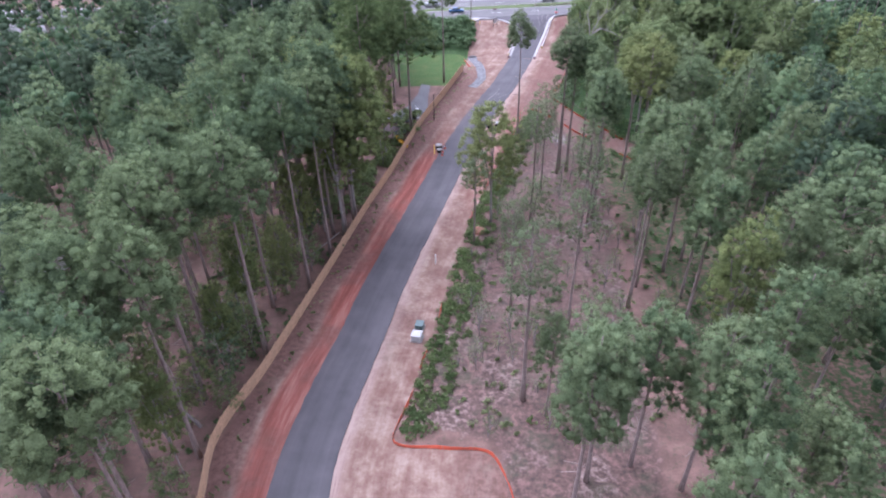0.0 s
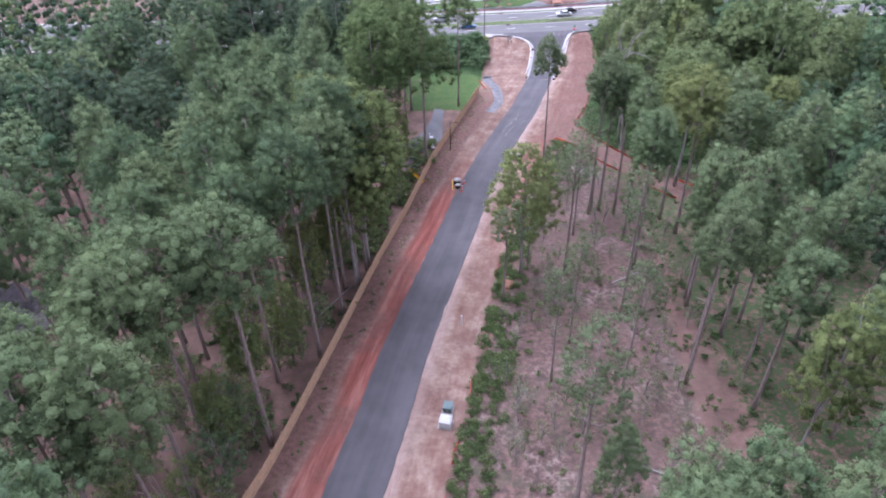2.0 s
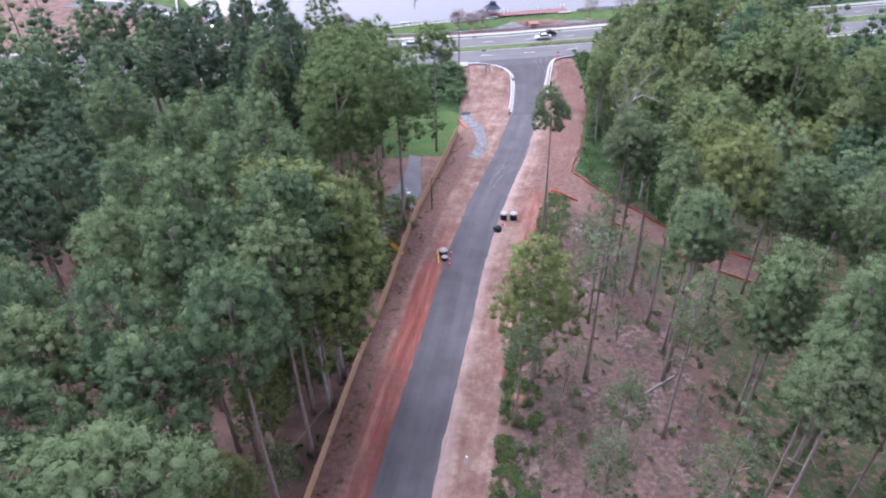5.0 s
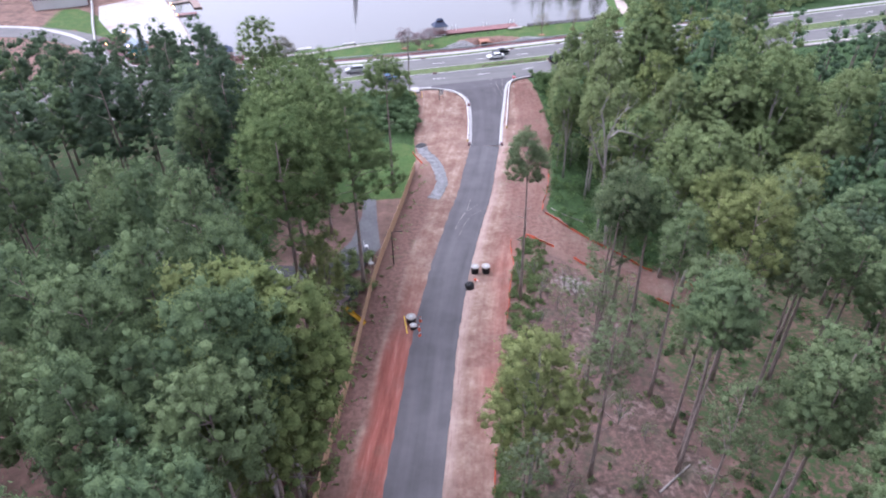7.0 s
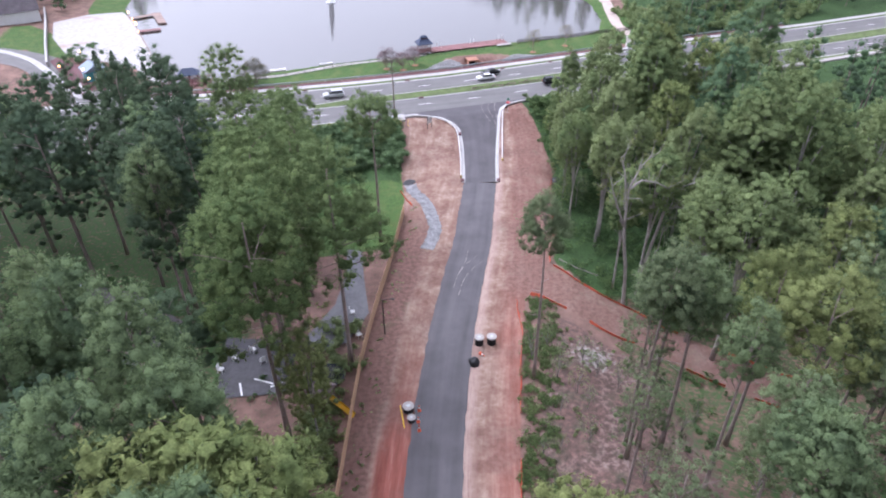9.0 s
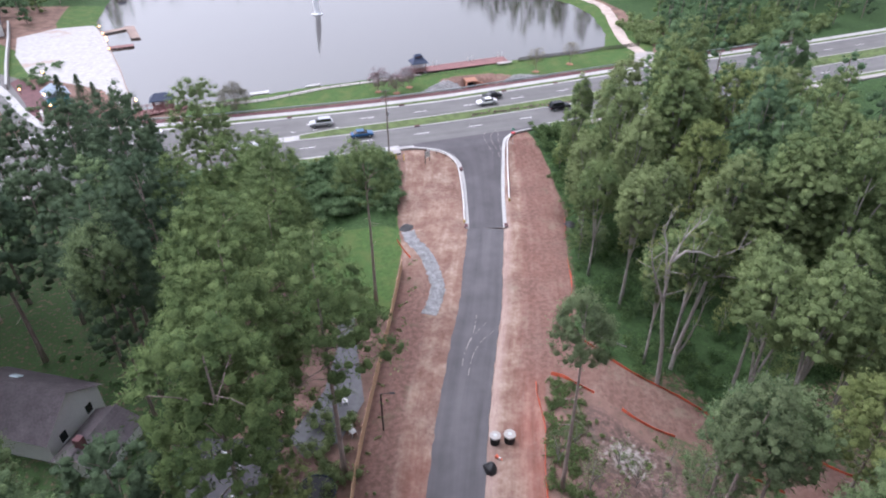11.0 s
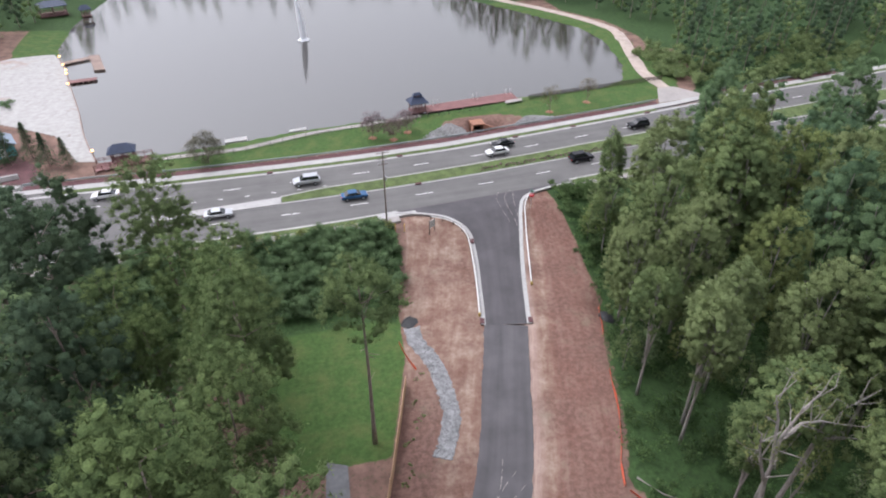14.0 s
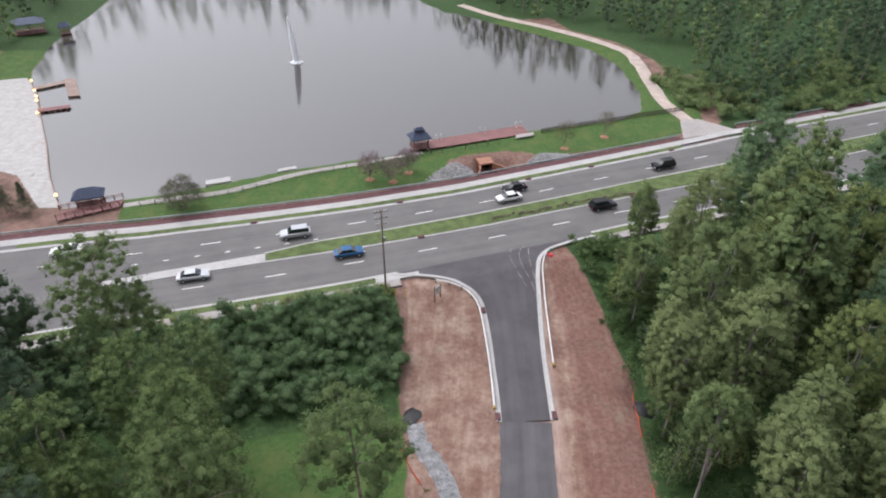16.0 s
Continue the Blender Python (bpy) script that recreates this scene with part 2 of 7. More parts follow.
# ---- plan ----
LAKE_Z = 2.2
PROFILE_Y = (-400, 20, 56, 74, 105, 172, 180, 189, 400)
PROFILE_Z = (5, 3.4, 2.0, 1.0, 0.1, 0.0, 0.6, 2.5, 2.5)
HW_X = (-300, -60, -20, -6, 6, 17, 29, 40, 60, 80, 100, 140, 300)
HW_Y = (190, 195.2, 196.2, 196.4, 196.8, 197.5, 198.3, 199.4, 201.2, 203, 205.3, 210.5, 235)
DRIVE = [(-13.8, -60), (-14.2, 10), (-14.6, 30), (-14.1, 40.3), (-12.85, 48), (-10.7, 57.5), (-8.4, 69.5), (-6.3, 78), (-4.3, 85.5),
         (-0.2, 101), (1.25, 106.6), (3.05, 112.7), (5.3, 119.7), (7.35, 125.7), (9.95, 132.5), (12.5, 139), (14.15, 143), (17.5, 152.9), (21.1, 163.6)]
FENCE = [(-22.9, 5), (-23.4, 35), (-24.2, 41.0), (-21.3, 52), (-17.2, 70.5), (-12.7, 90.5), (-9.4, 103.4), (-7.1, 113.4), (-5.0, 122), (-2.9, 129), (1.4, 142), (6.1, 157.2)]
SILT_SOUTH = [(5.5, 25), (5.5, 37), (4.4, 39.4), (-0.7, 40.3), (-5.6, 41.3), (-4.3, 46.3), (-3.0, 52.2), (-1.7, 57.1), (1.0, 71.5), (4.2, 85.9), (8.4, 99.3),
              (11.3, 108.3), (13.7, 115.8), (15.8, 121.6), (19.0, 130.2), (20.2, 129.6), (24.2, 125.0), (28.2, 120.8), (32.2, 118.2), (38.5, 111), (45, 103)]
SILT_NORTH = [(48, 110), (38.5, 120.5), (33.6, 125.8), (31, 128.0), (28.0, 131.2), (24.9, 136.6), (25.4, 138.2), (28.0, 143.5), (30.6, 151.4), (33.2, 159)]
DIRT_EAST = [(36.1, 166), (37.2, 173), (38.4, 180), (38.8, 186), (38.5, 194)]
DIRT_WEST = [(6.6, 161), (6.9, 166), (9, 175), (11.4, 184), (12.4, 193)]
KERB_WEST = [(18.35, 164.2), (19.3, 168), (20.3, 172.7), (21.4, 178), (22.0, 182), (22.1, 184.6), (21.5, 186.5), (20.3, 188.1), (18.2, 189.8), (15.4, 191.2), (11.2, 192.5)]
KERB_EAST = [(23.9, 163.1), (25.4, 168.5), (27.6, 176.1), (30.1, 184), (31.7, 188.8), (33.0, 191.4), (35.2, 193.3), (38.7, 194.4), (44, 195.3)]
BEACH = [(-41.5, 225.5), (-46, 238), (-50.3, 253.5), (-56, 272), (-61.5, 290), (-64, 296), (-66, 300), (-76, 297), (-84, 288), (-80, 272), (-73, 257), (-66, 250), (-60, 246), (-52, 240), (-45, 226)]
LAKE = [(-41, 225.5), (-32, 226), (-20.8, 227.2), (-14, 228.6), (-3.8, 230.6), (9.2, 232.2), (18, 232.6), (26.4, 233.5), (38, 235.5), (49.7, 237.8), (62, 238.0), (70.5, 238.4), (77.6, 242),
        (83.3, 253.4), (88.1, 275.2), (86.2, 289.4), (77.2, 307.3), (65.1, 328.4), (55, 343.2), (50, 362), (46, 400), (10, 430), (-40, 425), (-60, 400), (-64, 359), (-67.6, 336), (-66.2, 306),
        (-63.5, 295), (-61.2, 290), (-56, 272), (-50, 253.3), (-46, 238)]


def hw(x):
    return np.interp(x, HW_X, HW_Y)


def north_edge(x):
    """Line of the highway's north kerb."""
    return hw(x) + np.interp(x, (-60, -39, -26, -13, 10, 25, 48, 67, 89, 140), (17.4, 16.9, 15.8, 15.6, 15.4, 15.5, 16.65, 17.8, 19.3, 19.2))


def smooth(a, b, v):
    q = np.clip((v - a) / (b - a), 0, 1)
    return q * q * (3 - 2 * q)


def signed(poly, x, y, closed=True):
    """Distance to a polygon's outline (or a line), positive inside."""
    x, y = np.asarray(x, float), np.asarray(y, float)
    p = np.array(poly, float)
    q = np.roll(p, -1, 0) if closed else p[1:]
    best, inside = np.full(x.shape, 1e9), np.zeros(x.shape, bool)
    for (ax, ay), (bx, by) in zip(p, q):
        ex, ey = bx - ax, by - ay
        k = np.clip(((x - ax) * ex + (y - ay) * ey) / (ex * ex + ey * ey + 1e-9), 0, 1)
        best = np.minimum(best, np.hypot(x - ax - k * ex, y - ay - k * ey))
        if closed and ay != by:
            inside ^= ((ay > y) != (by > y)) & (x < ex * (y - ay) / ey + ax)
    return np.where(inside, best, -best) if closed else best


DIRT = FENCE + DIRT_WEST + DIRT_EAST[::-1] + SILT_NORTH[::-1] + SILT_SOUTH[::-1]


def terrain(x, y):
    """Height of the land."""
    x, y = np.asarray(x, float), np.asarray(y, float)
    s = y - (hw(x) - 197.5)
    z = np.interp(s, PROFILE_Y, PROFILE_Z)
    w = smooth(85, 115, y) * (1 - smooth(160, 182, y))
    z = z - w * np.clip((x - np.interp(y, (100, 120, 140, 165), (20, 22, 29, 36))) * 0.22, 0, 3.2)
    z = z - 1.3 * np.exp(-((x - 8.2) / 2.2) ** 2 - ((y - 168.5) / 2.6) ** 2)
    z = z - 1.6 * np.exp(-((x - 36.2) / 2.2) ** 2 - ((y - 164) / 3.2) ** 2)
    pit = smooth(5.6, 1.8, np.abs(x - 35.8)) * smooth(224.8, 223.4, y) * (y > 216)
    pit = np.maximum(pit, smooth(2.2, 1.4, np.abs(x - 35)) * smooth(226.8, 225.8, y) * (y > 216))
    z = z - 2.4 * pit * (y > north_edge(x) + 4.9)
    north = smooth(232, 300, y) * 2.0 * smooth(-60, -110, x) + smooth(90, 160, x) * smooth(225, 300, y) * 3
    z = z + north
    ins = signed(LAKE, x, y)
    z = np.where(ins > -3, np.where(ins > 0, LAKE_Z - 0.05 - np.minimum(ins, 4) * 0.35, LAKE_Z + (z - LAKE_Z) * smooth(0, -3, ins) + 0.05), z)
    return z


def tz(x, y):
    return float(terrain(np.array([x]), np.array([y]))[0])


# ---- mesh helpers ----
def mesh_of(name, verts, faces, mats, face_mats=None, smooth_faces=False):
    me = bpy.data.meshes.new(name)
    me.from_pydata([tuple(v) for v in verts], [], [tuple(f) for f in faces])
    for m in (mats if isinstance(mats, (list, tuple)) else [mats]):
        me.materials.append(m)
    if face_mats is not None:
        me.polygons.foreach_set("material_index", np.array(face_mats, np.int32))
    if smooth_faces:
        me.polygons.foreach_set("use_smooth", np.ones(len(me.polygons), bool))
    me.update()
    return me


def part(name, bm, material, parent, label=""):
    """Links a bmesh as one mesh object under a thing or a part."""
    me = bpy.data.meshes.new(name)
    bm.to_mesh(me)
    bm.free()
    me.materials.append(material)
    ob = new(name, me)
    ob.parent = parent
    return tagged(ob, label)


def piece(name, me, parent, m=None, label=""):
    ob = new(name, me)
    ob.parent = parent
    if m is not None:
        ob.matrix_basis = m
    return tagged(ob, label)


def box(bm, cx, cy, cz, sx, sy, sz, bevel=0.0, m=None):
    """Adds a box; cz is its middle."""
    r = bmesh.ops.create_cube(bm, size=1)
    vs = r["verts"]
    bmesh.ops.scale(bm, vec=(sx, sy, sz), verts=vs)
    bmesh.ops.translate(bm, vec=(cx, cy, cz), verts=vs)
    if bevel:
        es = list({e for v in vs for e in v.link_edges})
        vs = [v for f in bmesh.ops.bevel(bm, geom=es, offset=bevel, segments=2, affect="EDGES", profile=0.6)["faces"] for v in f.verts]
    if m is not None:
        bmesh.ops.transform(bm, matrix=m, verts=list({v for v in vs}) if not bevel else bm.verts)
    return bm


def tube(bm, path, radii, sides=8, cap=True):
    """Adds a tapered tube along a path."""
    rings = []
    for i, p in enumerate(path):
        p = Vector(p)
        d = (Vector(path[min(i + 1, len(path) - 1)]) - Vector(path[max(i - 1, 0)])).normalized()
        a = d.orthogonal().normalized() if abs(d.z) < 0.99 else Vector((1, 0, 0))
        b = d.cross(a).normalized()
        a = b.cross(d).normalized()
        rings.append([bm.verts.new(p + (a * math.cos(k * math.tau / sides) + b * math.sin(k * math.tau / sides)) * radii[i]) for k in range(sides)])
    for r0, r1 in zip(rings, rings[1:]):
        for k in range(sides):
            bm.faces.new((r0[k], r0[(k + 1) % sides], r1[(k + 1) % sides], r1[k]))
    if cap:
        bm.faces.new(rings[0][::-1])
        bm.faces.new(rings[-1])
    return bm


def resample(line, step):
    p = np.array(line, float)
    d = np.r_[0, np.cumsum(np.hypot(*np.diff(p, axis=0).T))]
    # smooth the corners a little with a cubic through the points
    t = np.linspace(0, d[-1], max(2, int(d[-1] / step) + 1))
    m = np.gradient(p, d, axis=0)
    i = np.clip(np.searchsorted(d, t, "right") - 1, 0, len(d) - 2)
    h = (d[i + 1] - d[i])[:, None]
    u = ((t - d[i])[:, None]) / h
    out = (2 * u ** 3 - 3 * u ** 2 + 1) * p[i] + (u ** 3 - 2 * u ** 2 + u) * h * m[i] + (-2 * u ** 3 + 3 * u ** 2) * p[i + 1] + (u ** 3 - u ** 2) * h * m[i + 1]
    return out, t


def normals_of(c):
    g = np.gradient(c, axis=0)
    g /= np.linalg.norm(g, axis=1)[:, None]
    return np.c_[g[:, 1], -g[:, 0]]


def strip(name, line, offsets, dz, mat, step=1.0, height=None, thick=0.0, edge=0.0, seed=1):
    """A ribbon along a line, draped on the land, with 'along' (offset, length). offsets run left (-) to right (+)."""
    c, t = resample(line, step)
    nn = normals_of(c)
    rng = np.random.default_rng(seed)
    k = len(offsets)
    vs, uv = [], []
    for j, o in enumerate(offsets):
        jit = rng.normal(0, edge, len(c)) if edge and j in (0, k - 1) else np.zeros(len(c))
        p = c + nn * (o + jit)[:, None]
        z = (terrain(p[:, 0], p[:, 1]) if height is None else np.full(len(c), height)) + dz
        vs.append(np.c_[p, z])
        uv.append(np.c_[np.full(len(c), o), t, np.zeros(len(c))])
    n = len(c)
    faces = [(j * n + i, (j + 1) * n + i, (j + 1) * n + i + 1, j * n + i + 1) for j in range(k - 1) for i in range(n - 1)]
    V, U = np.concatenate(vs), np.concatenate(uv)
    if thick:
        low = V.copy()
        low[:, 2] -= thick
        base = len(V)
        rim = [(0, 1)] and [(i, i + 1) for i in range(n - 1)]
        for a, b2 in rim:
            faces.append((a + 1, a, base + a, base + a + 1)[::-1])
            q = (k - 1) * n
            faces.append((q + a, q + b2, base + q + b2, base + q + a)[::-1])
        for j in range(k - 1):
            faces.append((j * n, (j + 1) * n, base + (j + 1) * n, base + j * n)[::-1])
            faces.append((j * n + n - 1, (j + 1) * n + n - 1, base + (j + 1) * n + n - 1, base + j * n + n - 1))
        V, U = np.concatenate([V, low]), np.concatenate([U, U])
    me = mesh_of(name, V, faces, mat)
    a = me.attributes.new("along", "FLOAT_VECTOR", "POINT")
    a.data.foreach_set("vector", U.astype(np.float32).ravel())
    return new(name, me)


# ---- ground ----
def axis(parts):
    return np.unique(np.concatenate([np.arange(a, b, s) for a, b, s in parts]).round(3))


def build_ground():
    xs = axis([(-3000, -600, 400), (-600, -200, 60), (-200, -90, 10), (-90, -30, 1.1), (-30, 50, 0.75), (50, 110, 2), (110, 250, 12), (250, 700, 60), (700, 3001, 400)])
    ys = axis([(-3000, -400, 400), (-400, 0, 40), (0, 24, 4), (24, 196, 0.75), (196, 250, 1.0), (250, 310, 1.0), (310, 330, 2.5), (330, 500, 12), (500, 900, 80), (900, 3500, 400)])
    X, Y = np.meshgrid(xs, ys)
    x, y = X.ravel(), Y.ravel()
    z = terrain(x, y)
    on_drive = signed(DRIVE, x, y, False)
    c, t = resample(DRIVE + [(23.5, 172), (26, 180), (28, 190)], 0.4)
    z = z - 0.10 * smooth(3.6, 2.6, on_drive)
    s = y - hw(x)
    inter = signed(KERB_WEST + KERB_EAST[::-1], x, y)
    z = z - 0.12 * smooth(-0.6, 0.3, inter) * (inter > -1)
    z = z - 0.25 * ((s > -8.2) & (y < north_edge(x) + 4.7))
    rng = np.random.default_rng(3)
    dirt = signed(DIRT, x, y)
    z = z + np.where((on_drive > 3.4) & (s < -9) & (inter < -1), rng.normal(0, 0.03, len(x)) * np.where(dirt > -0.5, 0.06, 1), 0)
    # zones: dirt, grass, sand
    lawn = signed([(-14, 168), (-10, 146), (2.2, 146), (6.6, 161), (7.6, 172), (-2, 174)], x, y)
    corner = signed([(-95, 262), (-84, 262), (-74, 246), (-70, 254), (-80, 275), (-92, 288)], x, y)
    lake = signed(LAKE, x, y)
    beach = signed(BEACH, x, y)
    bank = np.minimum(s - 21, 9 - np.abs(lake + 4.5)) * ((y < 262) & (x > -31)) + np.where((y < 262) & (x > -31), 0, -9)
    bank = np.maximum(bank, np.where((x > 40) & (y > 236), 3.0 - np.abs(lake + 3.5) + 1.0, -9))
    bank = np.maximum(bank, np.where((x < -50) & (y > 294), 6 - np.abs(lake + 5.5), -9))
    grass = np.maximum.reduce([lawn, corner, bank, np.where((x > 37) & (y > 128) & (y < 189), 0.0, -9)])
    pitm = smooth(10.5, 7, np.abs(x - 36.3)) * smooth(229.6, 227.8, y + 0.03 * (x - 36) ** 2) * (y > north_edge(x) + 4)
    grass = np.where(pitm > 0.3, -2, grass)
    zone = np.zeros((len(x), 4), np.float32)
    zone[:, 0] = np.maximum(smooth(-0.8, 0.8, dirt), pitm * (y < 231))
    zone[:, 1] = smooth(-0.8, 0.8, grass)
    zone[:, 2] = np.maximum(smooth(-0.6, 0.6, beach), smooth(6.4, 0.8, np.hypot((x - 23.4) / 1.1, y - 116.8)) * 0.52)
    # alpha: undergrowth; on both wood floors also tree shade put into the colour
    zone[:, 3] = np.maximum.reduce([smooth(-36, -33, x) * (x < 10) * smooth(167, 170, y) * (s < -5) * (dirt < -0.6), smooth(-0.2, -1.2, dirt) * (x > 21) * smooth(126, 131, y) * (s < -4), smooth(35, 39, x) * smooth(118, 128, y) * (s < -4), (x > 88) * (y > 222) * smooth(2, 6, -grass), smooth(320, 330, y), (0.2 + 0.4 * smooth(110, 126, y)) * smooth(-12, -22, x) * (y < 190), 0.52 * smooth(23, 31, x) * (y < 190)])
    # side of the road: offset to its centre, sign by the side
    off, along = np.full(len(x), 99.0), np.zeros(len(x))
    near = (dirt > -3)
    for i in np.flatnonzero(near):
        d = (c[:, 0] - x[i]) ** 2 + (c[:, 1] - y[i]) ** 2
        k = int(d.argmin())
        tx, ty = c[min(k + 1, len(c) - 1)] - c[max(k - 1, 0)]
        px, py, tl = x[i] - c[k, 0], y[i] - c[k, 1], math.hypot(tx, ty)
        off[i] = (ty * px - tx * py) / tl
        along[i] = t[k] + (tx * px + ty * py) / tl
    zb = np.zeros((len(x), 4), np.float32)
    clearing = signed([(7, 20), (6, 41), (-3, 45), (0, 58), (6, 80), (14, 108), (22, 124), (31, 112), (26, 84), (22, 50), (18, 20)], x, y)
    zb[:, 0] = smooth(-4, 2.5, clearing)
    wob = np.sin(along * 0.31) * 0.5 + np.sin(along * 0.12 + 2) * 0.6
    zb[:, 1] = np.where(off < 0, smooth(-6.6, -5.6, off + wob * 0.4) * (along > 40) * smooth(188, 165, along), smooth(4.6, 8.0, off + wob) * 0.55 * smooth(150, 165, along) * smooth(205, 190, along) + 0.34 * smooth(190, 210, along) * smooth(5.5, 6.5, off + 0.3 * wob)) * smooth(15, 11, off)
    zb[:, 2] = np.where(off < 0, smooth(-6.2, -7.2, off + wob * 0.4) * smooth(225, 205, along), np.maximum(smooth(5.5, 6.6, off + 0.3 * wob) * smooth(185, 205, along) * 0.62, 0.7 * smooth(13, 17, off)))
    zb[:, 3] = 1
    nx, ny = len(xs), len(ys)
    i, j = np.meshgrid(np.arange(nx - 1), np.arange(ny - 1))
    a = (j * nx + i).ravel()
    faces = np.c_[a, a + 1, a + nx + 1, a + nx]
    me = bpy.data.meshes.new("ground")
    me.vertices.add(len(x))
    me.vertices.foreach_set("co", np.c_[x, y, z].astype(np.float32).ravel())
    me.loops.add(faces.size)
    me.loops.foreach_set("vertex_index", faces.astype(np.int32).ravel())
    me.polygons.add(len(faces))
    me.polygons.foreach_set("loop_start", (np.arange(len(faces)) * 4).astype(np.int32))
    me.polygons.foreach_set("use_smooth", np.ones(len(faces), bool))
    me.update(calc_edges=True)
    me.validate()
    for nm, data in (("zone", zone), ("zone_b", zb)):
        at = me.attributes.new(nm, "FLOAT_COLOR", "POINT")
        at.data.foreach_set("color", data.ravel())
    at = me.attributes.new("along", "FLOAT_VECTOR", "POINT")
    at.data.foreach_set("vector", np.c_[off, along, np.zeros(len(x))].astype(np.float32).ravel())
    me.materials.append(M_GROUND)
    tagged(new("ground", me), "red clay and pine straw ground with grass by the pond", "ground", kind="structure")


build_ground()


def build_water():
    p = np.array(LAKE)
    out = []
    n = len(p)
    for k in range(n):
        a, b2 = p[k] - p[k - 1], p[(k + 1) % n] - p[k]
        nrm = np.array([a[1], -a[0]]) / (np.hypot(*a) + 1e-9) + np.array([b2[1], -b2[0]]) / (np.hypot(*b2) + 1e-9)
        out.append(p[k] + nrm / (np.hypot(*nrm) + 1e-9) * 1.2)
    bm = bmesh.new()
    f = bm.faces.new([bm.verts.new((q[0], q[1], LAKE_Z)) for q in out])
    if f.normal.z < 0:
        f.normal_flip()
    bmesh.ops.triangulate(bm, faces=bm.faces[:])
    bm.normal_update()
    for f in bm.faces:
        if f.normal.z < 0:
            f.normal_flip()
    ob = part("water", bm, M_WATER, None, "still grey pond water with soft ripples")
    tagged(ob, category="pond", kind="structure")


build_water()

# ---- drive and highway ----
drive = strip("road", DRIVE, (-2.98, -2.3, -1.2, 0, 1.2, 2.3, 2.95), 0.05, M_DRIVE_OLD, 1.0, thick=0.15, edge=0.05, seed=5)
tagged(drive, "new dark asphalt drive with dusty ragged edges", "road", kind="structure")


def blend_lines(name, left, right, dz, mat, n=40, m=7):
    """A surface between two lines."""
    def at(line, k):
        p = np.array(line, float)
        d = np.r_[0, np.cumsum(np.hypot(*np.diff(p, axis=0).T))]
        s = np.linspace(0, d[-1], k)
        return np.c_[np.interp(s, d, p[:, 0]), np.interp(s, d, p[:, 1])]
    a, b = at(left, n), at(right, n)
    V, U = [], []
    for i in range(n):
        for j in range(m):
            q = a[i] + (b[i] - a[i]) * j / (m - 1)
            V.append((q[0], q[1], tz(*q) + dz))
            U.append(((j / (m - 1) - 0.5) * 6, i * 1.0, 0))
    F = [(i * m + j, i * m + j + 1, (i + 1) * m + j + 1, (i + 1) * m + j) for i in range(n - 1) for j in range(m - 1)]
    me = mesh_of(name, V, F, mat)
    at2 = me.attributes.new("along", "FLOAT_VECTOR", "POINT")
    at2.data.foreach_set("vector", np.array(U, np.float32).ravel())
    return new(name, me)


apron = blend_lines("road_apron", KERB_WEST, KERB_EAST, 0.054, M_DRIVE)
tagged(apron, "fresh black asphalt apron at the highway junction", "road", kind="structure")


def hw_line(off, x0=-170.0, x1=190.0, step=4.0):
    xs = np.arange(x0, x1, step)
    return [(float(v), float(hw(v) + off)) for v in xs]


tagged(strip("highway", hw_line(7), tuple(np.linspace(12.4, -12.4, 13)), 0.0, M_HIGHWAY, 4.0, height=2.5, thick=0.3),
       "worn grey four lane highway asphalt", "road", kind="structure")

# ---- trees ----
def tree_skeleton(rng, H, lean, r0, sides=8):
    """Trunk path and radii."""
    n = 9
    ph = rng.uniform(0, 6.28)
    path = []
    for i in range(n):
        k = i / (n - 1)
        b = lean * k * k * H
        path.append((math.cos(ph) * b + 0.12 * math.sin(k * 5 + ph) * k, math.sin(ph) * b + 0.12 * math.cos(k * 4 + ph) * k, H * k * 0.93))
    return path, [r0 * (1.25 if i == 0 else 1) * (1 - 0.82 * i / (n - 1)) for i in range(n)]


def at_height(path, z):
    p = np.array(path)
    return np.array([np.interp(z, p[:, 2], p[:, 0]), np.interp(z, p[:, 2], p[:, 1]), z])


def core_ball():
    bm = bmesh.new()
    bmesh.ops.create_icosphere(bm, subdivisions=1, radius=1)
    bm.verts.index_update()
    v = np.array([tuple(q.co) for q in bm.verts])
    f = np.array([[q.index for q in g.verts] for g in bm.faces])
    bm.free()
    return v, f


CORE_V, CORE_F = core_ball()


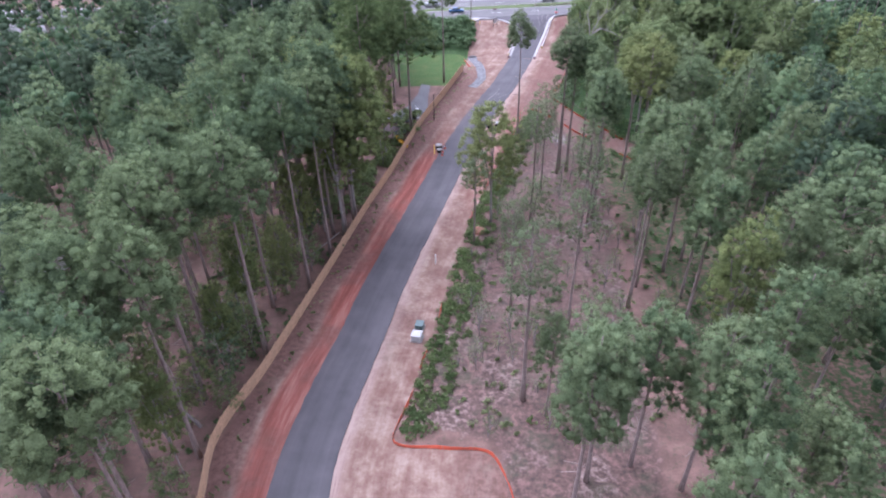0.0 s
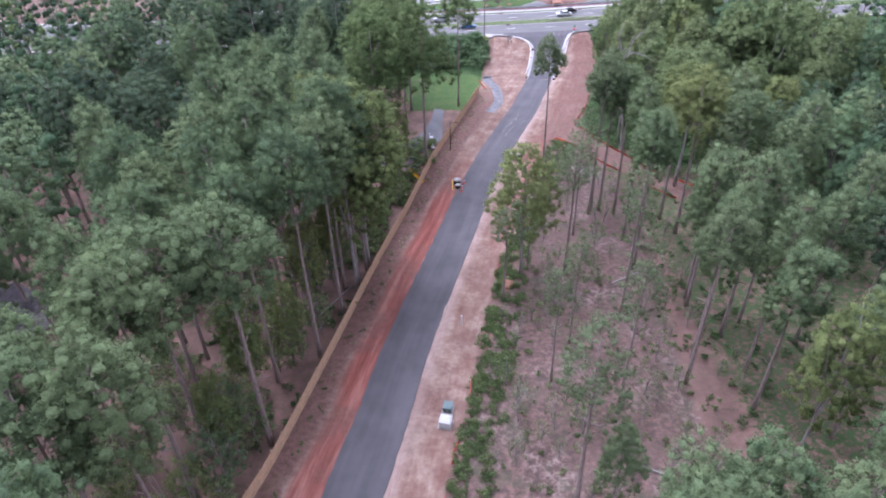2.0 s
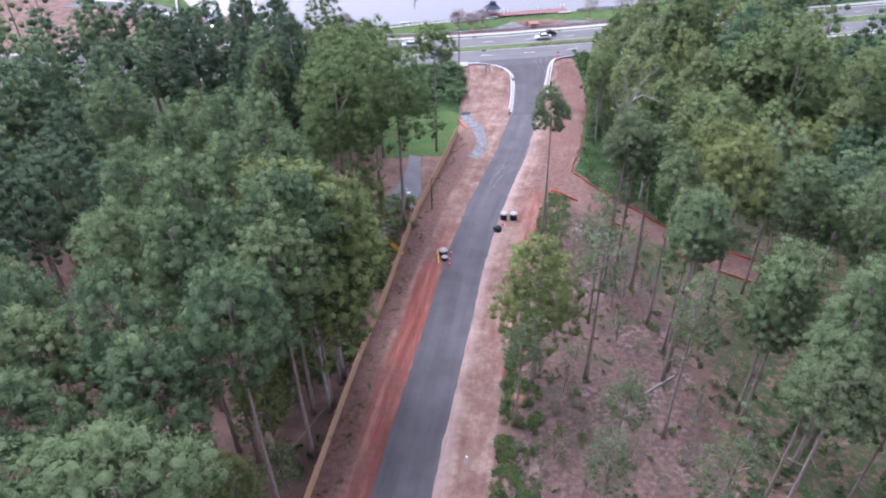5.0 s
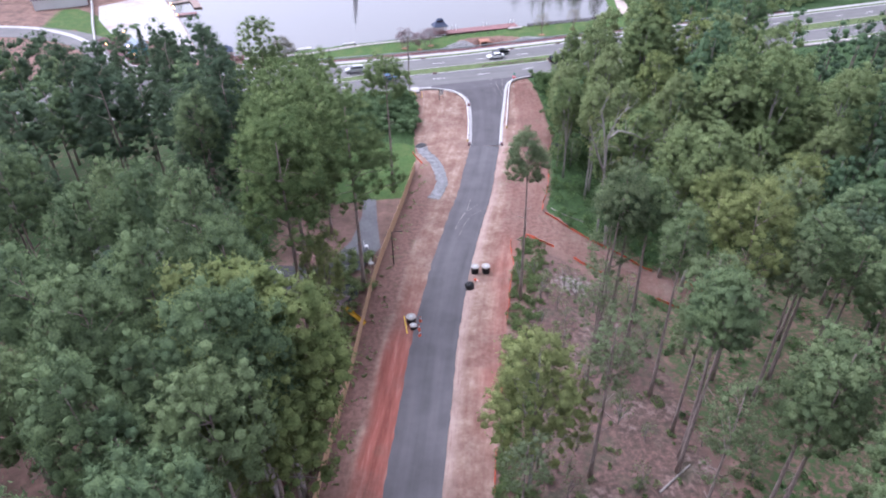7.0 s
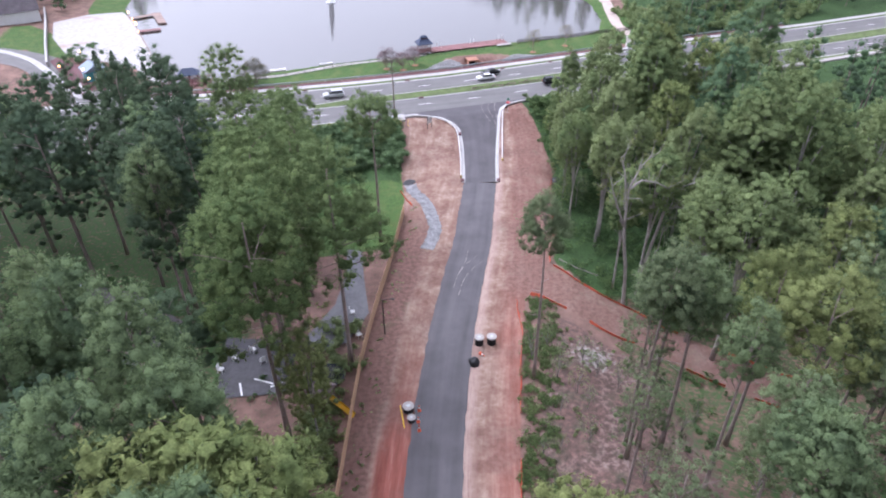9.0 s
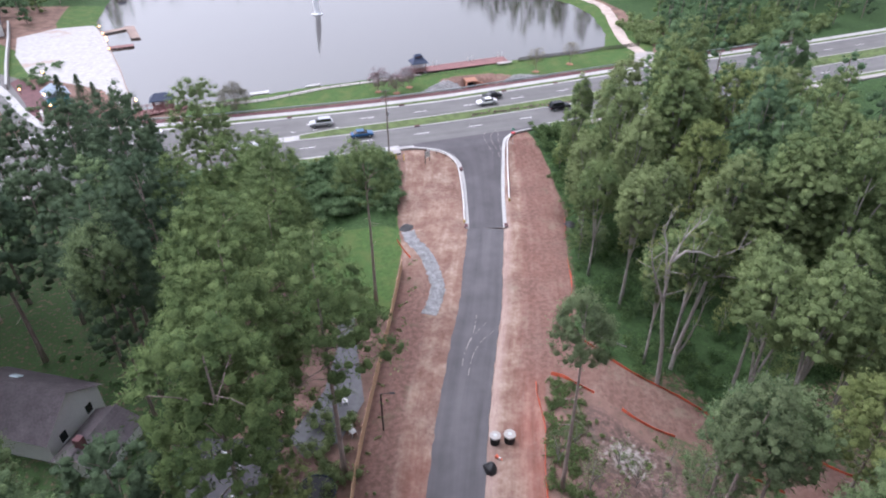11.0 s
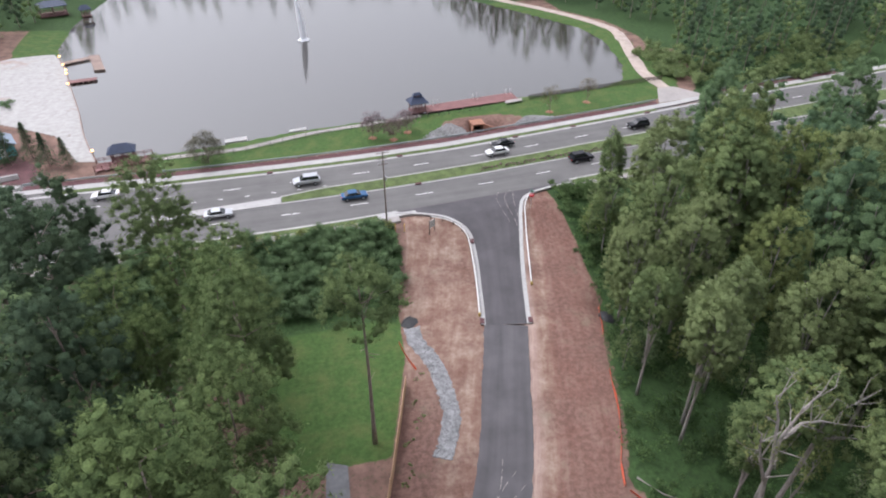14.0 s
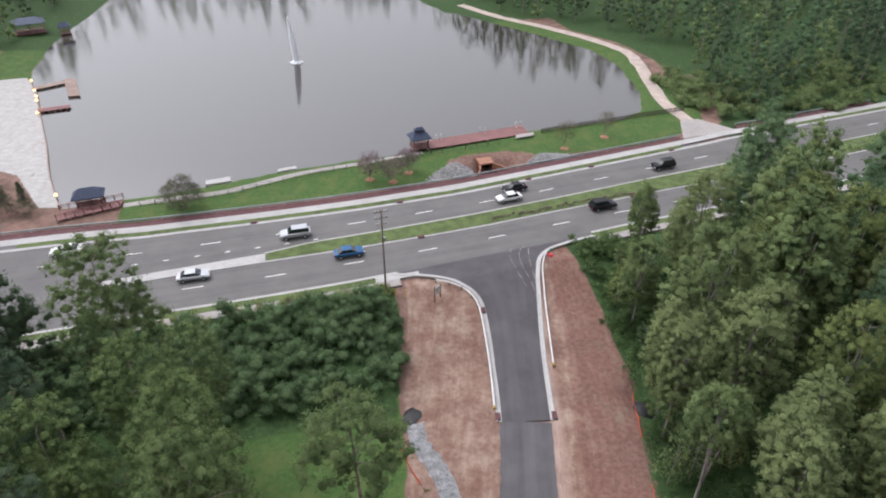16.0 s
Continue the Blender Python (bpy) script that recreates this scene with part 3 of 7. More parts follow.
def leaf_mesh(name, rng, clumps, per, length, width, mat, droop=0.1, low=-0.55, core=0.0, dome=0.0, puff=0.7):
    """Small pointed leaf tufts over the shells of many clumps (rows of x, y, z, radius)."""
    C = np.repeat(np.array(clumps, float), per, axis=0)
    n = len(C)
    d = rng.normal(size=(n, 3))
    d[:, 2] += 0.25
    d /= np.linalg.norm(d, axis=1)[:, None]
    d[:, 2] = np.where(d[:, 2] < low, -d[:, 2], d[:, 2])
    rad = C[:, 3] * rng.uniform(0.72, 1.2, n) * np.where(rng.random(n) < 0.25, rng.uniform(1.0, 1.4, n), 1)
    p = C[:, :3] + d * rad[:, None] * np.array([1, 1, 0.82])
    a = rng.normal(size=(n, 3))
    a -= d * (a * d).sum(1)[:, None]
    a /= np.linalg.norm(a, axis=1)[:, None]
    b = np.cross(d, a)
    out = d * 0.75 + b * 0.65
    out[:, 2] -= droop
    L = length * rng.uniform(0.6, 1.35, n)[:, None]
    W = width * rng.uniform(0.6, 1.3, n)[:, None]
    V = np.empty((n, 3, 3))
    V[:, 0] = p - out * L * 0.5 - a * W * 0.5
    V[:, 1] = p + a * W * 0.5
    V[:, 2] = p + out * L * 0.5
    geo = np.cross(V[:, 1] - V[:, 0], V[:, 2] - V[:, 0])
    flip = (geo * d).sum(1) < 0
    V[flip] = V[flip][:, [0, 2, 1]]
    # leaves shade as the round masses that they make up
    mid = np.median(np.array(clumps, float)[:, :3], axis=0) if dome else 0
    big = (C[:, :3] - mid - np.array([0, 0, -dome])) / max(dome, 1e-3) * 0.6 if dome else 0
    soft = np.repeat(d * puff + rng.normal(0, 0.28, (n, 3)) + np.array([0, 0, 1.05 - puff]) + big, 3, axis=0)
    P, F = V.reshape(-1, 3), np.arange(n * 3).reshape(-1, 3)
    if core:
        # the close-set inner needles of each tuft, as one uneven lump
        K = np.array(clumps, float)
        m = len(K)
        turn = rng.uniform(0, 6.28, m)
        ca, sa = np.cos(turn)[:, None], np.sin(turn)[:, None]
        u = np.stack([CORE_V[None, :, 0] * ca - CORE_V[None, :, 1] * sa, CORE_V[None, :, 0] * sa + CORE_V[None, :, 1] * ca, np.broadcast_to(CORE_V[None, :, 2], (m, 12))], axis=2)
        q = u * (K[:, 3] * core)[:, None, None] * rng.uniform(0.85, 1.1, (m, 12, 1)) * np.array([1, 1, 0.86]) + K[:, None, :3]
        P = np.concatenate([P, q.reshape(-1, 3)])
        fc = (CORE_F[None] + (np.arange(m) * 12)[:, None, None] + n * 3).reshape(-1, 3)
        cn = u * 0.8 + np.array([0, 0, 0.3])
        if dome:
            cn = cn + ((K[:, :3] - mid + np.array([0, 0, dome])) / dome * 0.6)[:, None, :]
        soft = np.concatenate([soft, cn.reshape(-1, 3)[fc.ravel() - n * 3]])
        F = np.concatenate([F, fc])
    soft /= np.linalg.norm(soft, axis=1)[:, None]
    me = bpy.data.meshes.new(name)
    me.vertices.add(len(P))
    me.vertices.foreach_set("co", P.astype(np.float32).ravel())
    me.loops.add(F.size)
    me.loops.foreach_set("vertex_index", F.astype(np.int32).ravel())
    me.polygons.add(len(F))
    me.polygons.foreach_set("loop_start", (np.arange(len(F)) * 3).astype(np.int32))
    me.update(calc_edges=True)
    me.polygons.foreach_set("use_smooth", np.ones(len(F), bool))
    me.normals_split_custom_set(soft.tolist())
    if mat is not None:
        me.materials.append(mat)
    return me


def crown_clumps(rng, H, R, base, path, count, size, low=-0.75, lump=0.13, skew=0.36, inner=True):
    """Tufts set close over an uneven dome: rows of x, y, z, radius."""
    zc = base + skew * (H - base)
    up, down = H - zc - size * 0.6, zc - base
    waves = [(rng.normal(size=3) * 1.6, rng.uniform(0, 6.28)) for _ in range(5)]
    rows = []
    for i in range(count):
        cz = 1 - (1 - low) * (i + rng.uniform(0.2, 0.8)) / count
        if cz < -0.15 and rng.random() < 0.35:
            continue
        a = i * 2.39996 + rng.normal(0, 0.12)
        h = math.sqrt(1 - cz * cz)
        u = np.array([h * math.cos(a), h * math.sin(a), cz])
        bulge = sum(math.cos(float(w @ u) * 2.2 + p) for w, p in waves) / 5
        k = (1 + lump * 2 * bulge) * rng.uniform(0.9, 1.05)
        if rng.random() < 0.12:
            k *= rng.uniform(0.6, 0.9)
        z = zc + u[2] * k * (up if cz > 0 else down)
        c = at_height(path, min(z, path[-1][2])) * np.array([1, 1, 0]) + np.array([u[0] * k * (R - size * 0.5), u[1] * k * (R - size * 0.5), z])
        rows.append((*c, size * rng.uniform(0.75, 1.3)))
        if inner and i % 4 == 0 and cz > -0.4:
            q = c * 0.74 + np.array([0, 0, zc]) * 0.26 if cz < 0.5 else c - np.array([0, 0, size * 1.5])
            rows.append((*q, size * 1.9))
    return rows


def limbs(bm, rng, path, radii, rows, count, r):
    for q in [rows[k] for k in rng.choice(len(rows), min(count, len(rows)), replace=False)]:
        z0 = max(path[1][2], q[2] - rng.uniform(1.0, 2.8))
        a = at_height(path, z0)
        mid = (a + np.array(q[:3])) / 2 + np.array([0, 0, 0.25])
        tube(bm, [tuple(a), tuple(mid), q[:3]], [r, r * 0.6, r * 0.25], 4, False)


def trunk_mesh(name, rng, path, radii, rows, count, r, mat, sides=8, stubs=0):
    bm = bmesh.new()
    tube(bm, path, radii, sides)
    limbs(bm, rng, path, radii, rows, count, r)
    for _ in range(stubs):
        z = rng.uniform(0.3, 0.65) * path[-1][2]
        a = at_height(path, z)
        an = rng.uniform(0, 6.28)
        e = a + np.array([math.cos(an) * rng.uniform(0.8, 1.8), math.sin(an) * rng.uniform(0.8, 1.8), rng.uniform(-0.2, 0.5)])
        tube(bm, [tuple(a), tuple(e)], [0.05, 0.02], 4, False)
    me = bpy.data.meshes.new(name)
    bm.to_mesh(me)
    bm.free()
    me.polygons.foreach_set("use_smooth", np.ones(len(me.polygons), bool))
    me.materials.append(mat)
    return me


def pine_kind(seed, H=26.0, R=3.9, bare=0.55, n=150, size=0.62, per=38, mat=None, barkm=None, lean=0.012, leaf=(0.36, 0.12), core=0.56, lump=0.17):
    rng = np.random.default_rng(seed)
    path, radii = tree_skeleton(rng, H, lean, 0.24 * H / 26 + 0.02)
    rows = crown_clumps(rng, H, R, H * bare, path, n, size, lump=lump, inner=core > 0.5)
    return (trunk_mesh("trunk", rng, path, radii, rows, 8, 0.06, barkm or M_BARK, stubs=5),
            leaf_mesh("crown", rng, rows, per, leaf[0], leaf[1], mat or M_PINE, dome=R * 0.9, core=core), H, R)


def broad_kind(seed, H=20.0, R=4.2, bare=0.3, n=40, size=0.7, per=30, mat=None, barkm=None, fork=True, leaf=(0.36, 0.16), core=0.6, twigs=6):
    """A broadleaf tree: forked stem, tall oval crown of uneven sprays."""
    rng = np.random.default_rng(seed)
    path, radii = tree_skeleton(rng, H, 0.02, 0.2 * H / 20)
    rows = crown_clumps(rng, H, R, H * bare, path, n, size, -0.9, 0.24, 0.42, core > 0.5)
    bm = bmesh.new()
    tube(bm, path, radii, 8)
    if fork:
        for f in range(3):
            an = f * 2.1 + rng.uniform(0, 1)
            z0 = H * rng.uniform(0.28, 0.45)
            a = at_height(path, z0)
            q = [a + np.array([math.cos(an) * R * u * 0.5, math.sin(an) * R * u * 0.5, H * 0.45 * u ** 0.8]) for u in (0, 0.3, 0.65, 1)]
            tube(bm, [tuple(v) for v in q], [radii[3], radii[4] * 0.9, radii[5] * 0.7, 0.04], 6, False)
    limbs(bm, rng, path, radii, rows, twigs, 0.06)
    me = bpy.data.meshes.new("trunk")
    bm.to_mesh(me)
    bm.free()
    me.polygons.foreach_set("use_smooth", np.ones(len(me.polygons), bool))
    me.materials.append(barkm or M_BARK_PALE)
    return me, leaf_mesh("crown", rng, rows, per, leaf[0], leaf[1], mat or M_LEAF, 0.2, dome=R, core=core), H, R


PINES = [pine_kind(11 + k, R=3.3 + 0.35 * (k % 3), bare=0.6 + 0.04 * (k % 3), n=135 + 12 * (k % 4)) for k in range(6)]
PINES_GREY = [pine_kind(31 + k, R=3.8 + 0.4 * k, bare=0.3, n=190, size=0.68, mat=M_PINE_GREY, lump=0.2) for k in range(3)]
PINES_HIGH = [pine_kind(41 + k, H=25, R=2.5 + 0.15 * k, bare=0.71 + 0.03 * (k % 2), n=84 + 6 * k, size=0.54, lean=0.018, lump=0.18, mat=(M_PINE, M_LEAF_PALE)[k % 2]) for k in range(4)]
PINES_FRESH = [pine_kind(65 + k, H=25, R=3.1 + 0.3 * k, bare=0.46, n=150, size=0.58, mat=M_LEAF_FRESH, lump=0.2) for k in range(3)]
PINES_LIME = [pine_kind(61 + k, H=27, R=4.3 + 0.4 * k, bare=0.5, n=230, size=0.58, mat=M_LEAF_YARD, lump=0.24) for k in range(2)]
PINES_UMBRELLA = [pine_kind(48, H=25, R=3.9, bare=0.68, n=125, size=0.56, mat=M_LEAF_YARD, lump=0.26)]
PINES_GOLD = [pine_kind(46 + k, H=25, R=3.3, bare=0.64, n=110, size=0.6, lean=0.02, mat=M_LEAF_YELLOW, lump=0.2) for k in range(2)]
PINES_THIN = [pine_kind(51 + k, H=22, R=2.5 + 0.4 * (k % 2), bare=0.55 + 0.06 * (k % 2), n=85, size=0.55, per=26, leaf=(0.38, 0.11), core=0.4, lean=0.02, mat=M_LEAF_PALE, lump=0.3) for k in range(4)]
BROADS = [broad_kind(71 + k, R=3.2 + 0.35 * (k % 3), bare=0.2 + 0.06 * (k % 2), n=300, size=0.52, per=20) for k in range(5)]
BROADS_SLIM = [broad_kind(81 + k, barkm=M_BARK_PALE, R=2.5 + 0.25 * k, bare=0.54 + 0.06 * (k % 2), n=150, size=0.5, per=20) for k in range(3)]
BROADS_YELLOW = [broad_kind(91 + k, R=3.4 + 0.4 * k, bare=0.34, mat=M_LEAF_YELLOW, n=250, size=0.52, per=22) for k in range(3)]
BROADS_DARK = [broad_kind(111 + k, R=3.6 + 0.4 * k, bare=0.2, mat=M_LEAF_DARK, n=180, size=0.75, per=24) for k in range(3)]
SMALLS = [broad_kind(131 + k, H=8, R=2.0, bare=0.15, n=55, size=0.5, per=24, mat=(M_LEAF, M_PINE, M_LEAF_YELLOW)[k % 3], fork=False, leaf=(0.32, 0.16), core=0.4) for k in range(4)]
PINES_BACK = [pine_kind(151 + k, R=3.9 + 0.4 * (k % 2), bare=0.5 + 0.05 * (k % 2), n=115, size=0.75, per=14, leaf=(0.46, 0.17), mat=(M_PINE, M_PINE_GREY)[k % 2]) for k in range(4)]
SAPLINGS = [broad_kind(161 + k, H=4.5, R=1.1, bare=0.3, n=16, size=0.35, per=18, mat=(M_LEAF_PALE, M_LEAF)[k % 2], fork=False, leaf=(0.24, 0.13), core=0, twigs=4) for k in range(3)]

LABELS = {
    "gold": ("slim tree with a long bare trunk and yellowing crown", "tree"),
    "back": ("tall green pine in the deep of the woods", "pine tree"),
    "sapling": ("thin leafy sapling standing in the clearing", "sapling"),
    "pine": ("tall green loblolly pine with a bare trunk and domed crown", "pine tree"),
    "grey": ("tall dark grey-green pine with a full clumped crown", "pine tree"),
    "high": ("tall slim pine with a long bare trunk and small crown", "pine tree"),
    "umbrella": ("lone pine with bare trunk and open crown on the lawn", "pine tree"),
    "fresh": ("tall light green pine with a deep narrow crown", "pine tree"),
    "lime": ("tall light green pine with a high wide crown over the yard", "pine tree"),
    "thin": ("slender pine with a thin sparse crown in the clearing", "pine tree"),
    "slim": ("slim broadleaf tree with a long pale trunk and high crown", "tree"),
    "broad": ("tall yellow-green broadleaf tree with a pale forked trunk", "tree"),
    "yellow": ("tall broadleaf tree with yellowing leaves and pale trunk", "tree"),
    "dark": ("dark green leafy tree at the edge of the woods", "tree"),
    "small": ("small leafy understorey tree among the pine trunks", "tree"),
}
KINDS = {"back": PINES_BACK, "gold": PINES_GOLD, "sapling": SAPLINGS, "pine": PINES, "grey": PINES_GREY, "high": PINES_HIGH, "lime": PINES_LIME, "umbrella": PINES_UMBRELLA, "fresh": PINES_FRESH, "thin": PINES_THIN, "broad": BROADS, "slim": BROADS_SLIM, "yellow": BROADS_YELLOW, "dark": BROADS_DARK, "small": SMALLS}
NAMES = {"back": "pine_tree", "gold": "slim_tree", "sapling": "sapling", "pine": "pine_tree", "grey": "pine_tree", "high": "pine_tree", "lime": "pine_tree", "umbrella": "pine_tree", "fresh": "pine_tree", "thin": "pine_tree", "broad": "broadleaf_tree", "slim": "broadleaf_tree", "yellow": "broadleaf_tree", "dark": "broadleaf_tree", "small": "small_tree"}
PLANTED = []
FIRST = {}
tree_rng = random.Random(8)


def plant(kind, x, y, top=None, spread=None):
    """One tree: an Empty at its foot with a trunk and a crown."""
    v = tree_rng.randrange(len(KINDS[kind]))
    trunk, crown, H, R = KINDS[kind][v]
    z = tz(x, y) - 0.15
    h = (top - z) if top else H * tree_rng.uniform(0.82, 1.08)
    s = h / H
    w = s * (spread if spread else tree_rng.uniform(0.88, 1.15))
    m = Matrix.Translation((x, y, z)) @ Matrix.Rotation(tree_rng.uniform(0, 6.28), 4, "Z") @ Matrix.Diagonal((w, w, s, 1))
    if (kind, v) not in FIRST:
        e = tagged(new(NAMES[kind]), *LABELS[kind], group="woodland trees")
        e.empty_display_size = 0.5
        piece("trunk", trunk, e)
        piece("crown", crown, e)
        e.matrix_basis = m
        FIRST[(kind, v)] = e
    else:
        e = copy_thing(FIRST[(kind, v)], Matrix())
        e.matrix_basis = m
    PLANTED.append((x, y, w * R))
    return e


# stands measured out from the drive: x, y and height of the top
WEST_SOUTH = [(-24.7, 40, 30.9), (-30.1, 39.2, 30.6), (-27.2, 48, 32.2), (-20.8, 55.2, 32.4), (-32.7, 68.8, 29.5), (-26.5, 68.6, 32), (-14.9, 68.8, 31.2), (-26.1, 86, 32.2),
              (-23.4, 27.4, 30.3), (-25, 78.2, 31), (-12.3, 83.6, 30.2), (-32, 91.5, 31.2), (-17.5, 82.8, 32.2), (-28, 54, 30), (-35, 56, 29)]
WEST_MID = [(-17.3, 94, 30), (-32.3, 103.6, 29), (-22.9, 91, 31.5), (-28, 84.2, 28), (-21, 81.5, 28.8), (-22.6, 76.6, 27.8),
            (-31, 112, 27.3), (-11.2, 87, 21.2), (-20.3, 98.2, 32.2), (-27, 105.4, 30), (-26.9, 134.6, 26.6)]
WEST_YELLOW = [(-19.2, 88, 28.8), (-15.6, 82.9, 27), (-14.2, 88, 29.2)]
WEST_YARD = [(-13.7, 119.2, 29.6), (-5.6, 121.6, 28.6), (-16.5, 131.4, 27), (-14.1, 111.8, 30), (-10.6, 136.6, 25.8), (-14.6, 128.4, 29), (-22, 155, 21.5), (-12.8, 154.4, 22.8), (-9.9, 146.6, 25.8), (-12.4, 164, 19.8), (-17, 163, 20), (-20.6, 172.4, 24.6)]
WEST_NORTH = [(-26.6, 137.6, 26.8), (-24.3, 147.6, 26.8), (-29.4, 172, 25.5), (-28.6, 160, 27), (-41.6, 147, 28.2),
              (-50, 157, 27), (-36, 165, 26), (-44, 170, 24), (-38, 180, 21), (-47, 160, 25)]
EAST_SOUTH = [(39.4, 68.8, 24.6), (31, 70.6, 26.6), (30.1, 58.6, 24.8), (36.4, 54.4, 24.8), (18, 37.8, 24.4), (22.1, 34.9, 25), (11.2, 32.4, 27.2), (44, 51.4, 22), (28.8, 76.8, 24.6),
              (24, 62.6, 24.6), (24.9, 94.6, 25.2), (22.9, 84, 25.5), (25.2, 102.4, 24.4), (22.8, 103, 25.6), (36, 91.6, 21.6), (29.2, 78.4, 23.4), (39.6, 94.2, 24.2), (24, 85.6, 24.6), (14.9, 114.6, 25.4), (20.8, 101.6, 27.2)]
EAST_THIN = [(15.6, 59.4, 24), (8.4, 46.7, 25.6), (8.7, 63.5, 19), (14, 85.2, 22.3), (19.9, 75.8, 22.5), (10.6, 44.3, 17.4), (4.6, 79, 17), (12, 70, 18), (17, 95, 20), (21.5, 103.3, 21)]
EAST_GOLD = [(33.6, 96.2, 26.1), (32.9, 101.8, 25.2)]
EAST_YELLOW = [(7.6, 85, 20.6), (50, 152, 20), (55.6, 169.4, 24.5)]
NORTH_EAST = [(40, 115.6, 23.4), (44, 114, 19.4), (54.9, 138.6, 22.2), (61.7, 134.6, 23.8), (70.9, 130.8, 22.6), (32.4, 130.4, 17.6), (35.7, 143.2, 19.6), (53.8, 164.6, 26), (58.4, 140.4, 23.4),
              (57, 171.8, 27), (36.4, 161, 17), (34, 140.8, 19.6), (37.6, 132.4, 20.2), (68.3, 163, 23.2), (56.3, 141, 22.2), (48.9, 143, 19.4), (41.8, 124.9, 19.6), (38.5, 119.5, 21.7)]
NORTH_EAST_B = [(50, 178.6, 20.6), (35.3, 157.8, 17.2), (42.6, 157.8, 20.8), (32.4, 148, 19.4), (41.9, 148, 17.6), (44, 167, 21), (62, 178, 22), (70.8, 194, 21.8), (86, 182.5, 25), (62.4, 184.4, 24.4), (63.9, 158, 22.6), (47, 187, 16), (41, 176, 15), (64, 152, 23), (74, 172, 22)]
LAWN_PINE = [(0.7, 148.4, 25.4)]
WEST_LAWN = [(-11.3, 151.5, 19.5), (-14.1, 147.1, 19.5), (-19.2, 151.6, 19.5)]
EAST_PINES = [(13.3, 36.1, 25.5), (34.4, 73.2, 25.5), (46.3, 75.5, 25.5), (31.4, 64.2, 25.5), (26.2, 67.0, 25.5), (31.3, 41.1, 25.5), (23.2, 30.6, 25.5), (45.6, 89.6, 25.5), (24.9, 89.1, 25.5), (41.1, 101.1, 25.5)]
EAST_PALE = [(31.3, 51.7, 22)]
EAST_LOW = [(29.5, 31, 20), (20.5, 24, 24.5), (30, 28.5, 20), (34, 44.5, 20.5), (39.2, 45.2, 20.5), (22.9, 32, 20), (39.5, 53, 21.5)]
WEST_PALE = [(-26, 37.5, 18.5)]
WEST_UNDER = [(-27, 47, 10), (-25, 50, 11.5), (-28.5, 43, 10.5), (-26, 54, 9.5)]
WEST_MORE = [(-33.8, 44.0, 30.2), (-30.9, 61.4, 30.2), (-23.1, 64.5, 30.2), (-30.9, 81.3, 30.2), (-16.1, 76.8, 30.2), (-36.6, 72.0, 30.2), (-43.4, 61.0, 30.2), (-27.3, 31.4, 30.2), (-28.2, 28, 28.5), (-41.9, 112.5, 30.2), (-41.9, 78.6, 30.2)]
UNDER = [(-27.2, 58.5, 9.5), (-31.2, 56.8, 9.5), (-27.8, 73.4, 9.5), (-34.8, 61.6, 9.5)]
for kind, stand in (("umbrella", LAWN_PINE), ("lime", WEST_LAWN), ("pine", EAST_PINES), ("yellow", EAST_PALE), ("fresh", EAST_LOW), ("yellow", WEST_PALE), ("small", WEST_UNDER), ("pine", WEST_MORE), ("small", UNDER), ("pine", WEST_SOUTH), ("pine", WEST_MID), ("yellow", WEST_YELLOW), ("lime", WEST_YARD), ("grey", WEST_NORTH), ("high", EAST_SOUTH), ("thin", EAST_THIN), ("yellow", EAST_YELLOW), ("gold", EAST_GOLD), ("broad", NORTH_EAST), ("broad", NORTH_EAST_B)):
    for x, y, top in stand:
        edge = float(np.interp(y, [q[1] for q in FENCE], [q[0] for q in FENCE])) - 1.3
        if edge < x < edge + 6 and y < 157:
            x = edge
        near_drive = kind == "high" and (y < 40 or (x > 28 and y < 80))
        fresh = y < 46 and 8 < x < 34
        fresh = fresh or stand is EAST_PINES or near_drive
        plant("fresh" if fresh else "slim" if kind == "broad" and x < 46 and y < 152 else "dark" if stand is NORTH_EAST_B and x > 60 else "pine" if near_drive else kind, x, y, top, 0.84 if stand in (WEST_SOUTH, WEST_MID, WEST_MORE) and y > 60 else 0.78 if stand is EAST_PINES and y > 60 else 1.0 if near_drive or fresh else 0.6 if stand is WEST_PALE else 0.8 if (kind == "yellow" and x > 20) or stand is WEST_LAWN else None)


def scatter(rng, n, x0, x1, y0, y1, gap, ok):
    out, tries = [], 0
    while len(out) < n and tries < n * 40:
        tries += 1
        x, y = rng.uniform(x0, x1), rng.uniform(y0, y1)
        if ok(x, y) and all((x - a) ** 2 + (y - b) ** 2 > gap * gap for a, b, *_ in PLANTED) and all((x - a) ** 2 + (y - b) ** 2 > gap * gap for a, b in out):
            out.append((x, y))
    return out


# more pines behind the first rows, and leafy trees under them
fill = random.Random(21)
in_yard = lambda x, y: float(signed([(-30, 114), (-7, 112), (4, 160), (-13, 168), (-20, 145), (-34, 138), (-46, 140), (-46, 128)], np.array([x]), np.array([y]))[0]) > -2
reach = lambda x, y: abs(x) < 0.8 * (y + 8) + 8
for x, y in scatter(fill, 56, -72, -20, 14, 178, 6.8, lambda x, y: reach(x, y) and not in_yard(x, y) and x < float(np.interp(y, [q[1] for q in FENCE], [q[0] for q in FENCE])) - 13):
    plant("back", x, y)
for x, y in scatter(fill, 54, 30, 84, 20, 178, 5.2, lambda x, y: reach(x, y) and x > (44 if 72 < y < 114 else 41 if y < 72 else 38) + max(0, min(12, y - 100)) * 1.2):
    plant(fill.choice(("back", "back", "dark", "back") if y < 110 else ("broad", "dark", "broad", "yellow")), x, y, tz(x, y) + fill.uniform(18, 23))
